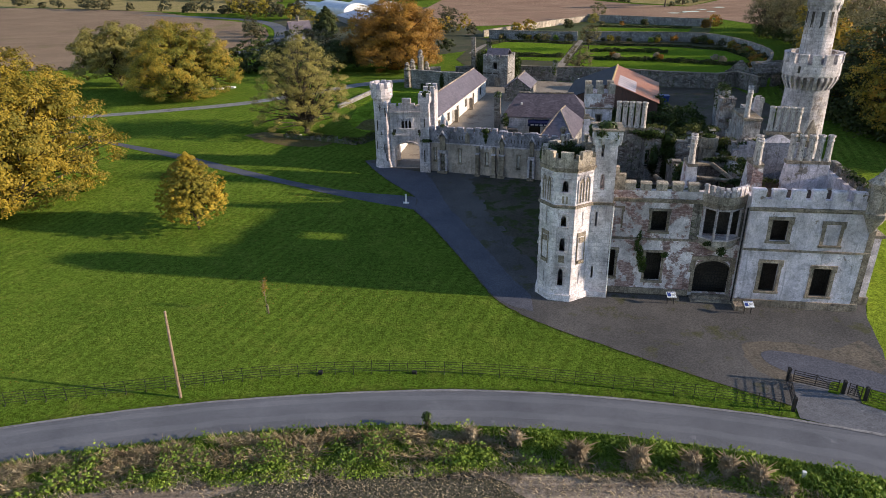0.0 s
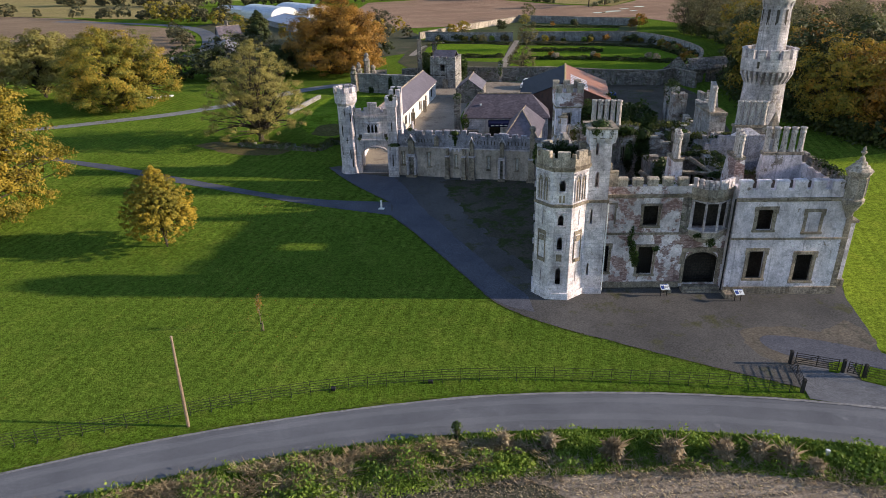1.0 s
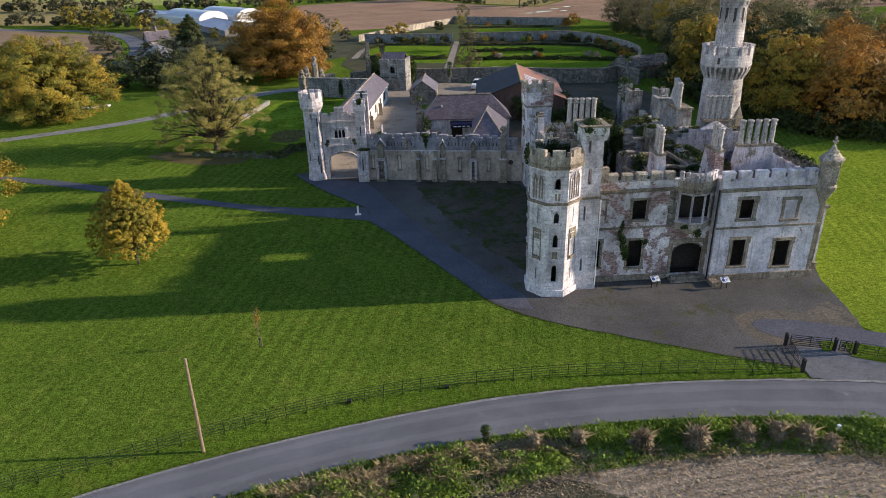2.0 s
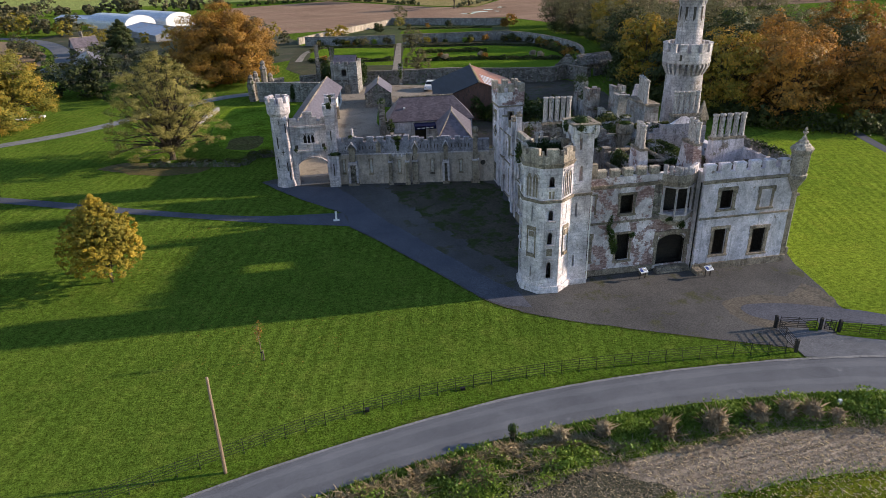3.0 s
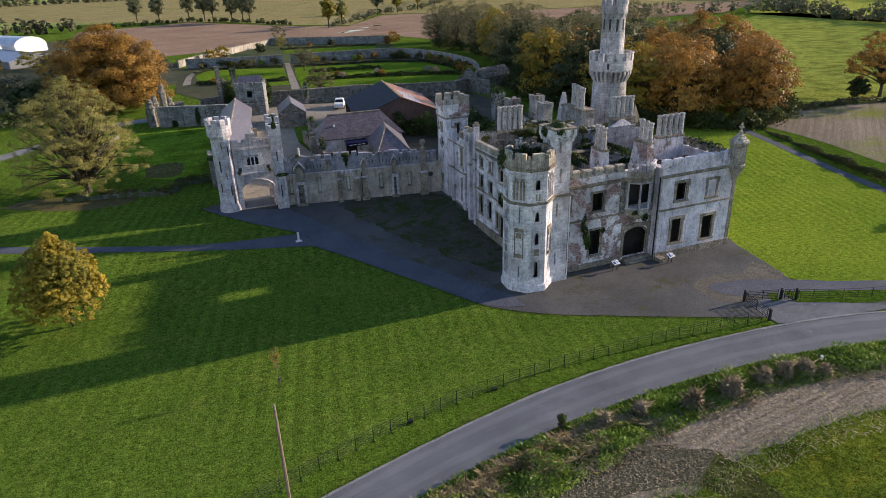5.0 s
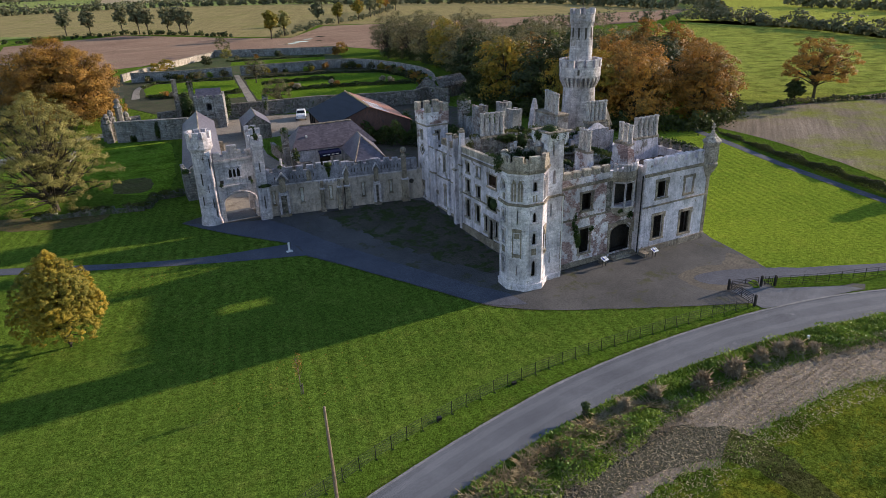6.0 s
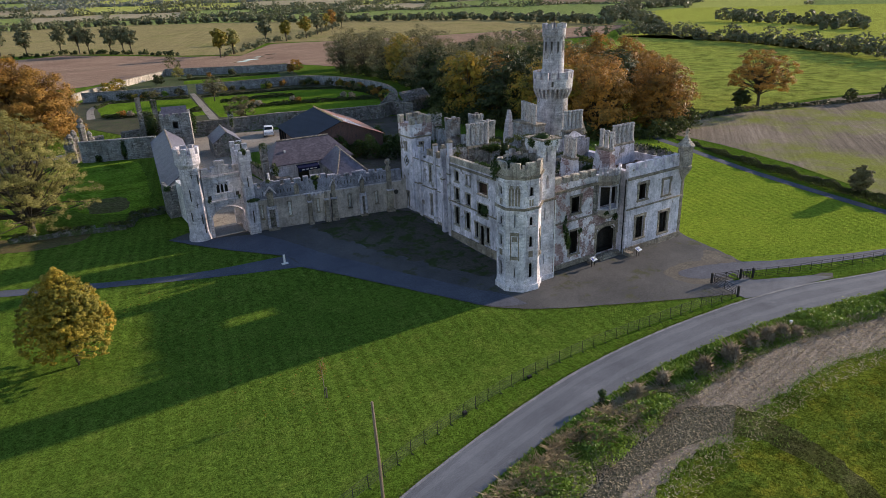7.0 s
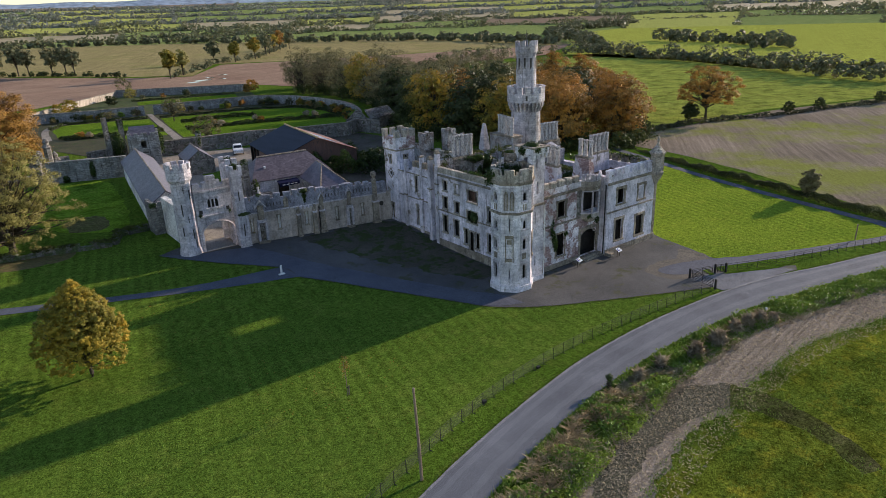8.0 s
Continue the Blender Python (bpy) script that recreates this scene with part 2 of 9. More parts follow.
LINK_RENDER = masonry("brown_render", (0.396, 0.344, 0.300), (0.576, 0.504, 0.441), (0.241, 0.208, 0.191), (0.378, 0.336, 0.296), 0.66, 0.5, lich=0.76, pits=0.6, grit=0.45)
LINK_BAND = masonry("grey_blue_band", (0.200, 0.199, 0.234), (0.384, 0.375, 0.421), (0.160, 0.143, 0.144), (0.288, 0.255, 0.254), 0.62, 0.6, lichen=(0.10, 0.11, 0.06), lich=0.6)
WHITE_WALL = masonry("limewashed_wall", (0.70, 0.68, 0.64), (0.82, 0.80, 0.76), (0.4, 0.37, 0.34), (0.55, 0.52, 0.48), 0.68, 0.25, lich=0.8)
PARAPET_STONE = masonry("pale_coping_stone", (0.285, 0.248, 0.202), (0.532, 0.473, 0.396), (0.26, 0.225, 0.185), (0.45, 0.41, 0.345), 0.58, 0.55, lichen=(0.40, 0.30, 0.10), lich=0.64)
INNER_STONE = masonry("inner_wall_stone", (0.27, 0.265, 0.26), (0.50, 0.48, 0.465), (0.19, 0.15, 0.13), (0.40, 0.35, 0.32), 0.5, 0.6, lichen=(0.08, 0.10, 0.03), lich=0.62)
ROOF_EARTH = surface("reddish_roof_rubble", (0.085, 0.062, 0.05), (0.16, 0.115, 0.092), (0.07, 0.075, 0.04), 1.2, 7, 0.95, 0.7, 0.05)
CLAY = surface("fired_clay", (0.331, 0.296, 0.277), (0.580, 0.548, 0.517), (0.15, 0.14, 0.125), 1.5, 7, 0.85, stretch=(2, 2, 0.8))
HIGH_STONE = masonry("grey_tower_stone", (0.395, 0.377, 0.400), (0.645, 0.608, 0.630), (0.270, 0.235, 0.220), (0.458, 0.412, 0.395), 0.58, 0.6, lich=0.72, block=(0.5, 0.3), course=0.2, pits=0.6, grit=0.6)
# near-black colour painting the shade inside reveals and openings
OPENING_DARK = surface("opening_dark", (0.018, 0.015, 0.012), (0.035, 0.03, 0.024), None, 1.0, 10, 0.9)
SLATE = roofing("purple_slate", (0.10, 0.09, 0.11), (0.18, 0.155, 0.18), (0.10, 0.10, 0.085), (0.32, 0.14), 0.45, 0.66)
SLATE_OLD = roofing("brown_slate", (0.085, 0.074, 0.089), (0.147, 0.124, 0.147), (0.11, 0.105, 0.07), (0.3, 0.13), 0.5, 0.66)
IRON_BLUE = surface("blue_black_sheet", (0.016, 0.02, 0.034), (0.03, 0.036, 0.055), None, 0.4, 6, 0.75, 0.2, stretch=(4, 0.4, 1))
IRON_BROWN = surface("brown_sheet", (0.10, 0.055, 0.045), (0.16, 0.09, 0.07), (0.07, 0.05, 0.05), 0.4, 6, 0.6, 0.2, stretch=(4, 0.4, 1))
IRON_RUST = surface("rusted_red_sheet", (0.26, 0.11, 0.07), (0.36, 0.17, 0.11), (0.5, 0.45, 0.42), 0.35, 6, 0.55, 0.2, cover=0.62, stretch=(0.5, 3, 1))
DARK_IRON = surface("black_painted_iron", (0.012, 0.012, 0.013), (0.03, 0.028, 0.027), None, 3, 20, 0.5, 0.2)
ASPHALT = surface("worn_tarmac", (0.113, 0.120, 0.135), (0.163, 0.172, 0.189), (0.204, 0.212, 0.229), 0.28, 24, 0.9, 0.25, 0.01, cover=0.63)
GRAVEL = surface("dark_gravel", (0.070, 0.070, 0.070), (0.118, 0.116, 0.113), (0.075, 0.078, 0.045), 0.2, 9, 0.92, 0.5, 0.03, cover=0.56)
MOSS_GRAVEL = surface("mossy_gravel", (0.060, 0.056, 0.044), (0.096, 0.088, 0.070), (0.042, 0.060, 0.018), 0.3, 7, 0.95, 0.5, 0.03, cover=0.48)
CONCRETE = surface("pale_concrete", (0.20, 0.205, 0.215), (0.28, 0.285, 0.295), (0.15, 0.15, 0.15), 0.4, 9, 0.85, 0.2, 0.01)
WHEEL_TRACK = surface("polished_tarmac", (0.135, 0.143, 0.158), (0.185, 0.194, 0.212), None, 0.28, 24, 0.85, 0.25, 0.01)
GRAVEL_BLUE = surface("fresh_bluish_gravel", (0.078, 0.085, 0.108), (0.113, 0.121, 0.148), None, 0.4, 11, 0.85, 0.4, 0.02)
GRAVEL_PALE = surface("pale_yard_gravel", (0.24, 0.21, 0.17), (0.33, 0.29, 0.24), (0.18, 0.15, 0.12), 0.2, 8, 0.95, 0.4, 0.02)
EARTH = surface("trodden_earth", (0.11, 0.10, 0.085), (0.155, 0.135, 0.108), (0.085, 0.085, 0.07), 0.5, 7, 0.95, 0.4, 0.02)
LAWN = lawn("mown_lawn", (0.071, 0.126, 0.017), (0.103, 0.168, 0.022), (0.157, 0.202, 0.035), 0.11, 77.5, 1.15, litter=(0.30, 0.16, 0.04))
# brighter, yellower twin of LAWN: back-lit glow painted into the grass
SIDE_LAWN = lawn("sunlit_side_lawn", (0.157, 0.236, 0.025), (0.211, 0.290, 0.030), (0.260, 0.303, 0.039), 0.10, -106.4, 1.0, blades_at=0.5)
# far fields: lifted, muted colours with distance haze painted in
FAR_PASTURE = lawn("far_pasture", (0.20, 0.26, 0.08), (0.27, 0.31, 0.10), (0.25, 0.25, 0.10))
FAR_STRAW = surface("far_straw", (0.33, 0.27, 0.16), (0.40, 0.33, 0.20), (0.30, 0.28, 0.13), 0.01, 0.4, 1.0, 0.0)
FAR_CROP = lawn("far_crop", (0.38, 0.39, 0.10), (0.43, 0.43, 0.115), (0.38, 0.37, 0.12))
VERGE = lawn("verge_grass", (0.063, 0.117, 0.014), (0.090, 0.153, 0.018), (0.135, 0.158, 0.032))
PASTURE = lawn("pasture_grass", (0.224, 0.270, 0.050), (0.314, 0.345, 0.065), (0.235, 0.217, 0.070), coarse=0.5)
BRIGHT_FIELD = lawn("young_crop", (0.35, 0.375, 0.065), (0.40, 0.415, 0.075), (0.37, 0.355, 0.08), coarse=0.22)
WORN_GRASS = lawn("worn_grass", (0.10, 0.105, 0.035), (0.15, 0.13, 0.06), (0.08, 0.12, 0.02))
CROP = lawn("sprouting_field_grass", (0.055, 0.095, 0.014), (0.14, 0.165, 0.018), (0.31, 0.27, 0.028), coarse=0.4)
STUBBLE = furrowed("stubble_soil", (0.19, 0.155, 0.118), (0.37, 0.305, 0.235), (0.115, 0.12, 0.035), 8, 0.3, 0.56, 0.34)
PLOUGHED = furrowed("ploughed_soil", (0.27, 0.175, 0.125), (0.36, 0.25, 0.175), (0.22, 0.19, 0.10), 20, 2.0, 0.62, 0.16)
BROWN_FIELD = furrowed("tilled_soil", (0.23, 0.165, 0.115), (0.30, 0.225, 0.155), (0.17, 0.16, 0.07), 20, 2.0, 0.60, 0.12)
FAR_STUBBLE = furrowed("pale_stubble", (0.27, 0.225, 0.105), (0.34, 0.28, 0.125), (0.22, 0.215, 0.075), 70, 3.0, 0.52, 0.12)
RIGHT_FIELD = furrowed("weedy_stubble", (0.20, 0.165, 0.125), (0.31, 0.255, 0.195), (0.21, 0.235, 0.045), 38, 0.6, 0.455, 0.22)
BARK = surface("bark", (0.05, 0.04, 0.03), (0.10, 0.085, 0.065), None, 1.2, 12, 0.95, 0.8, stretch=(1, 1, 0.25))
POLE_WOOD = surface("weathered_pole", (0.22, 0.16, 0.11), (0.32, 0.25, 0.18), None, 1.2, 14, 0.85, 0.5, stretch=(3, 3, 0.2))
STRAW = foliage("dead_stalks", [(0.1, (0.33, 0.26, 0.155)), (0.5, (0.56, 0.46, 0.29)), (0.9, (0.72, 0.62, 0.43))], 0.8)
WEEDS = foliage("green_weeds", [(0.1, (0.079, 0.146, 0.021)), (0.5, (0.183, 0.293, 0.039)), (0.9, (0.342, 0.439, 0.071))])
FRESH_GREEN = foliage("fresh_weeds", [(0.1, (0.146, 0.213, 0.031)), (0.5, (0.269, 0.381, 0.050)), (0.9, (0.403, 0.504, 0.084))])
DEAD_STEMS = foliage("grey_dead_stems", [(0.1, (0.212, 0.171, 0.118)), (0.5, (0.413, 0.342, 0.248)), (0.9, (0.614, 0.531, 0.401))], 0.85)
IVY = foliage("ivy_leaves", [(0.1, (0.014, 0.026, 0.007)), (0.5, (0.042, 0.072, 0.016)), (0.9, (0.105, 0.15, 0.03))], 0.45)
LEAF_MOSS = foliage("wall_moss_and_grass", [(0.1, (0.03, 0.04, 0.012)), (0.5, (0.07, 0.085, 0.02)), (0.9, (0.15, 0.15, 0.045))], 0.8)
LEAF_GOLD = foliage("gold_green_leaves", [(0.1, (0.07, 0.09, 0.016)), (0.4, (0.17, 0.175, 0.026)), (0.62, (0.34, 0.26, 0.034)), (0.9, (0.54, 0.33, 0.05))])
LEAF_HONEY = foliage("honey_leaves", [(0.1, (0.09, 0.095, 0.016)), (0.38, (0.22, 0.195, 0.026)), (0.6, (0.41, 0.30, 0.036)), (0.9, (0.60, 0.42, 0.05))])
LEAF_AMBER = foliage("amber_leaves", [(0.1, (0.10, 0.115, 0.018)), (0.36, (0.22, 0.20, 0.028)), (0.6, (0.42, 0.29, 0.034)), (0.9, (0.58, 0.28, 0.045))])
LEAF_BEECH = foliage("orange_beech_leaves", [(0.1, (0.12, 0.08, 0.02)), (0.42, (0.29, 0.155, 0.03)), (0.66, (0.45, 0.24, 0.036)), (0.9, (0.54, 0.34, 0.06))])
LEAF_COPPER = foliage("copper_leaves", [(0.1, (0.106, 0.078, 0.022)), (0.4, (0.269, 0.151, 0.034)), (0.64, (0.459, 0.224, 0.038)), (0.9, (0.582, 0.297, 0.047))])
LEAF_SPARSE = foliage("thin_olive_leaves", [(0.1, (0.135, 0.13, 0.038)), (0.5, (0.285, 0.255, 0.07)), (0.9, (0.46, 0.40, 0.115))])
LEAF_GREY = foliage("grey_olive_twigs", [(0.1, (0.085, 0.08, 0.035)), (0.5, (0.19, 0.17, 0.075)), (0.9, (0.32, 0.28, 0.13))])
LEAF_GREEN = foliage("dark_green_leaves", [(0.1, (0.022, 0.034, 0.011)), (0.5, (0.052, 0.07, 0.02)), (0.9, (0.11, 0.12, 0.034))])
LEAF_YELLOW = foliage("yellow_leaves", [(0.1, (0.10, 0.10, 0.015)), (0.5, (0.24, 0.20, 0.025)), (0.9, (0.42, 0.31, 0.04))])
LEAF_HEDGE = foliage("hedgerow_leaves", [(0.1, (0.042, 0.050, 0.028)), (0.45, (0.085, 0.09, 0.045)), (0.7, (0.145, 0.125, 0.06)), (0.95, (0.24, 0.175, 0.07))])
# far leaves: greyed and lightened, the haze is painted into these stops
LEAF_FAR = foliage("hazed_hedge_leaves", [(0.1, (0.093, 0.107, 0.058)), (0.45, (0.137, 0.151, 0.078)), (0.7, (0.186, 0.176, 0.088)), (0.95, (0.312, 0.225, 0.098))])
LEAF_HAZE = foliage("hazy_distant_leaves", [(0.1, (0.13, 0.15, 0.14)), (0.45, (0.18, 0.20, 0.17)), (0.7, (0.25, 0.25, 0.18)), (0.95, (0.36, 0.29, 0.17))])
NAVY_CLOTH = surface("navy_canvas", (0.008, 0.012, 0.045), (0.014, 0.02, 0.07), None, 1.0, 9, 0.8, 0.1)
# darkness of unlit rooms and openings, put into the colour
DARK_ROOM = surface("unlit_room_dark", (0.05, 0.045, 0.04), (0.09, 0.08, 0.07), None, 0.6, 8, 0.95)
WHITE_PAINT = surface("white_paint", (0.72, 0.72, 0.72), (0.80, 0.80, 0.79), None, 2, 20, 0.4, 0.1)
PANEL_PRINT = surface("printed_panel", (0.55, 0.62, 0.68), (0.72, 0.76, 0.80), None, 3, 8, 0.25, 0.05)
BLUE_PAINT = surface("blue_paint", (0.02, 0.05, 0.22), (0.03, 0.07, 0.30), None, 2, 12, 0.45, 0.1)
POLY = surface("polythene_sheet", (0.40, 0.45, 0.54), (0.54, 0.58, 0.66), None, 0.3, 3, 0.3, 0.1)
RUSTY_SHEET = surface("streaked_sheet_roof", (0.22, 0.29, 0.42), (0.33, 0.40, 0.52), (0.40, 0.22, 0.18), 0.16, 5, 0.5, 0.1, cover=0.57)
RUBBER = surface("tyre_rubber", (0.012, 0.012, 0.012), (0.02, 0.02, 0.02), None, 4, 20, 0.8)
DARK_GLASS = surface("car_glass", (0.01, 0.012, 0.015), (0.02, 0.022, 0.026), None, 2, 10, 0.08, 0.0)
LAMP_GLASS = surface("lamp_glass", (0.5, 0.5, 0.5), (0.62, 0.62, 0.62), None, 2, 10, 0.1, 0.0)

# ---- geometry kit ----
class Geo:
    """A growing list of points and faces."""

    def __init__(self):
        self.v, self.f = [], []

    def hexa(self, p):
        """Eight corners: four below, four above, both anticlockwise."""
        n = len(self.v)
        self.v += [tuple(q) for q in p]
        self.f += [(n + 3, n + 2, n + 1, n), (n + 4, n + 5, n + 6, n + 7)]
        self.f += [(n + i, n + (i + 1) % 4, n + 4 + (i + 1) % 4, n + 4 + i) for i in range(4)]
        return self

    def box(self, x0, x1, y0, y1, z0, z1):
        return self.hexa([(x0, y0, z0), (x1, y0, z0), (x1, y1, z0), (x0, y1, z0), (x0, y0, z1), (x1, y0, z1), (x1, y1, z1), (x0, y1, z1)])

    def prism(self, poly, z0, z1, grow=1.0, c=None):
        """An upright prism on a plan polygon; the top may be scaled about c."""
        n, k = len(self.v), len(poly)
        cx, cy = c or (sum(p[0] for p in poly) / k, sum(p[1] for p in poly) / k)
        self.v += [(x, y, z0) for x, y in poly] + [(cx + (x - cx) * grow, cy + (y - cy) * grow, z1) for x, y in poly]
        self.f += [tuple(range(n + k - 1, n - 1, -1)), tuple(range(n + k, n + 2 * k))]
        self.f += [(n + i, n + (i + 1) % k, n + k + (i + 1) % k, n + k + i) for i in range(k)]
        return self

    def lathe(self, cx, cy, rings, n=12, turn=0.0):
        """Rings (radius, z) from below to above, joined and closed at both ends."""
        a = len(self.v)
        for r, z in rings:
            self.v += [(cx + r * math.cos(turn + 2 * math.pi * i / n), cy + r * math.sin(turn + 2 * math.pi * i / n), z) for i in range(n)]
        for j in range(len(rings) - 1):
            for i in range(n):
                q = a + j * n
                self.f.append((q + i, q + (i + 1) % n, q + n + (i + 1) % n, q + n + i))
        self.f += [tuple(range(a + n - 1, a - 1, -1)), tuple(range(a + (len(rings) - 1) * n, a + len(rings) * n))]
        return self

    def tube(self, pts, radii, n=6):
        """A bent rod along pts."""
        a = len(self.v)
        for i, p in enumerate(pts):
            d = Vector(pts[min(i + 1, len(pts) - 1)]) - Vector(pts[max(i - 1, 0)])
            q = d.to_track_quat("Z", "Y")
            r = radii[i] if isinstance(radii, (list, tuple)) else radii
            for k in range(n):
                w = 2 * math.pi * k / n
                self.v.append(tuple(Vector(p) + q @ Vector((r * math.cos(w), r * math.sin(w), 0))))
        for j in range(len(pts) - 1):
            for k in range(n):
                b = a + j * n
                self.f.append((b + k, b + (k + 1) % n, b + n + (k + 1) % n, b + n + k))
        self.f += [tuple(range(a + n - 1, a - 1, -1)), tuple(range(a + (len(pts) - 1) * n, a + len(pts) * n))]
        return self

    def face(self, *pts):
        n = len(self.v)
        self.v += [tuple(p) for p in pts]
        self.f.append(tuple(range(n, n + len(pts))))
        return self

    def slab(self, pts, thick):
        """A thick sheet under the polygon pts in space."""
        n, k = len(self.v), len(pts)
        self.v += [tuple(p) for p in pts] + [(x, y, z - thick) for x, y, z in pts]
        self.f += [tuple(range(n, n + k)), tuple(range(n + 2 * k - 1, n + k - 1, -1))]
        self.f += [(n + k + i, n + k + (i + 1) % k, n + (i + 1) % k, n + i) for i in range(k)]
        return self

    def wear(self, amount, seed=1):
        """Shift all corners a little, points that lie together alike."""
        out = []
        for x, y, z in self.v:
            d = noise.noise_vector(Vector((x * 3.1 + seed, y * 3.1, z * 3.1)))
            out.append((x + d.x * amount, y + d.y * amount, z + d.z * amount))
        self.v = out
        return self


class Wall:
    """A wall's own axes: s along it, d inwards from its outer face, z up."""

    def __init__(self, p0, p1):
        self.p, self.q = Vector((*p0, 0)), Vector((*p1, 0))
        self.dir = (self.q - self.p).normalized()
        self.inn = Vector((-self.dir.y, self.dir.x, 0))
        self.len = (self.q - self.p).length
        self.angle = math.degrees(math.atan2(self.dir.y, self.dir.x))

    def at(self, s, d, z):
        p = self.p + self.dir * s + self.inn * d
        return (p.x, p.y, z)

    def block(self, g, s0, s1, d0, d1, z0, z1):
        a = self.at
        return g.hexa([a(s0, d0, z0), a(s1, d0, z0), a(s1, d1, z0), a(s0, d1, z0), a(s0, d0, z1), a(s1, d0, z1), a(s1, d1, z1), a(s0, d1, z1)])

    def solid(self, g, z0, z1, thick, holes=(), s0=0.0, s1=None, tops=()):
        """The wall with its openings cut through. holes: (s0, s1, z0, z1, rise); rise > 0 gives an arched head, < 0 a pointed one.
        tops: (s0, s1, z) lowers the wall's top along a stretch."""
        s1 = self.len if s1 is None else s1
        ss = sorted({s0, s1, *[h[k] for h in holes for k in (0, 1)], *[t[k] for t in tops for k in (0, 1)]})
        zz = sorted({z0, z1, *[h[k] for h in holes for k in (2, 3)], *[t[2] for t in tops]})
        ss, zz = [s for s in ss if s0 <= s <= s1], [z for z in zz if z0 <= z <= z1]

        def full(i, j):
            if not (0 <= i < len(ss) - 1 and 0 <= j < len(zz) - 1):
                return False
            s, z = (ss[i] + ss[i + 1]) / 2, (zz[j] + zz[j + 1]) / 2
            return not any(h[0] < s < h[1] and h[2] < z < h[3] for h in holes) and not any(t[0] < s < t[1] and z > t[2] for t in tops)

        a = self.at
        for i in range(len(ss) - 1):
            for j in range(len(zz) - 1):
                if not full(i, j):
                    continue
                u, v, w, x = ss[i], ss[i + 1], zz[j], zz[j + 1]
                g.face(a(u, 0, w), a(v, 0, w), a(v, 0, x), a(u, 0, x))
                g.face(a(v, thick, w), a(u, thick, w), a(u, thick, x), a(v, thick, x))
                if not full(i - 1, j):
                    g.face(a(u, thick, w), a(u, 0, w), a(u, 0, x), a(u, thick, x))
                if not full(i + 1, j):
                    g.face(a(v, 0, w), a(v, thick, w), a(v, thick, x), a(v, 0, x))
                if not full(i, j - 1):
                    g.face(a(u, thick, w), a(v, thick, w), a(v, 0, w), a(u, 0, w))
                if not full(i, j + 1):
                    g.face(a(u, 0, x), a(v, 0, x), a(v, thick, x), a(u, thick, x))
        for h in holes:
            if len(h) > 4 and h[4]:
                self.spandrel(g, h, thick)
        return g

    def arch_points(self, h, k=6):
        """The left half of an opening's head, from the springing to the crown, as (s, z)."""
        s0, s1, _, z1, rise = h
        mid, r = (s0 + s1) / 2, abs(rise)
        out = []
        for i in range(k + 1):
            w = math.pi / 2 * i / k
            if rise > 0:
                out.append((mid - (mid - s0) * math.cos(w), z1 - r + r * math.sin(w)))
            else:
                out.append((s0 + (mid - s0) * (1 - math.cos(w)) ** 0.85, z1 - r + r * math.sin(w)))
        return out

    def spandrel(self, g, h, thick):
        s0, s1, _, z1, _ = h
        left = self.arch_points(h)
        for pts in (left, [(s0 + s1 - s, z) for s, z in left]):
            corner = (pts[0][0], z1)
            for (sa, za), (sb, zb) in zip(pts, pts[1:]):
                a, b = self.at(sa, 0, za), self.at(sb, 0, zb)
                c, d = self.at(sa, thick, za), self.at(sb, thick, zb)
                o, p = self.at(*[corner[0], 0, corner[1]]), self.at(corner[0], thick, corner[1])
                g.face(a, b, o)
                g.face(d, c, p)
                g.face(a, c, d, b)


def part(name, g, material, parent=None, label="", smooth=False):
    """Links a Geo as one mesh object under a thing or a part; points are in the world's metres."""
    me = bpy.data.meshes.new(name)
    o = Vector((0, 0, 0))
    up = parent
    while up:
        o += up.location
        up = up.parent
    me.from_pydata([(x - o.x, y - o.y, z - o.z) for x, y, z in g.v], [], g.f)
    for mt in material if isinstance(material, (list, tuple)) else (material,):
        me.materials.append(mt)
    if smooth:
        me.shade_smooth()
    me.update()
    ob = new(name, me)
    ob.parent = parent
    return tagged(ob, label)


def thing(name, at, label, category, group="", kind=""):
    ob = new(name)
    ob.location = at
    ob.empty_display_size = 0.2
    return tagged(ob, label, category, group, kind)


def single(name, g, material, label, category, group="", kind="", smooth=False):
    return tagged(part(name, g, material, None, "", smooth), label, category, group, kind)


def twin(ob, name, m, parent=None):
    """Another object on the same mesh, at the pose m within its parent."""
    o = new(name, ob.data)
    o.parent = parent
    o.matrix_basis = m
    return o


def ground_z(y):
    """The ground climbs a little between the forecourt and the gatehouse."""
    t = min(max((y - 52) / 18, 0), 1)
    return 0.7 * t * t * (3 - 2 * t)


STEPS = [52 + 1.5 * i for i in range(13)]


def sheet(name, poly, lift, material, label, category, uneven=0.0):
    """A thin layer of the ground on a plan polygon."""
    bm = bmesh.new()
    bm.faces.new([bm.verts.new((x, y, 0)) for x, y in poly])
    bmesh.ops.triangulate(bm, faces=bm.faces[:])
    for y in STEPS:
        bmesh.ops.bisect_plane(bm, geom=bm.verts[:] + bm.edges[:] + bm.faces[:], plane_co=(0, y, 0), plane_no=(0, 1, 0))
    for v in bm.verts:
        v.co.z = ground_z(v.co.y) + lift
    bmesh.ops.recalc_face_normals(bm, faces=bm.faces[:])
    me = bpy.data.meshes.new(name)
    bm.to_mesh(me)
    bm.free()
    if me.polygons and me.polygons[0].normal.z < 0:
        me.flip_normals()
    me.materials.append(material)
    return tagged(new(name, me), label, category, kind="structure")


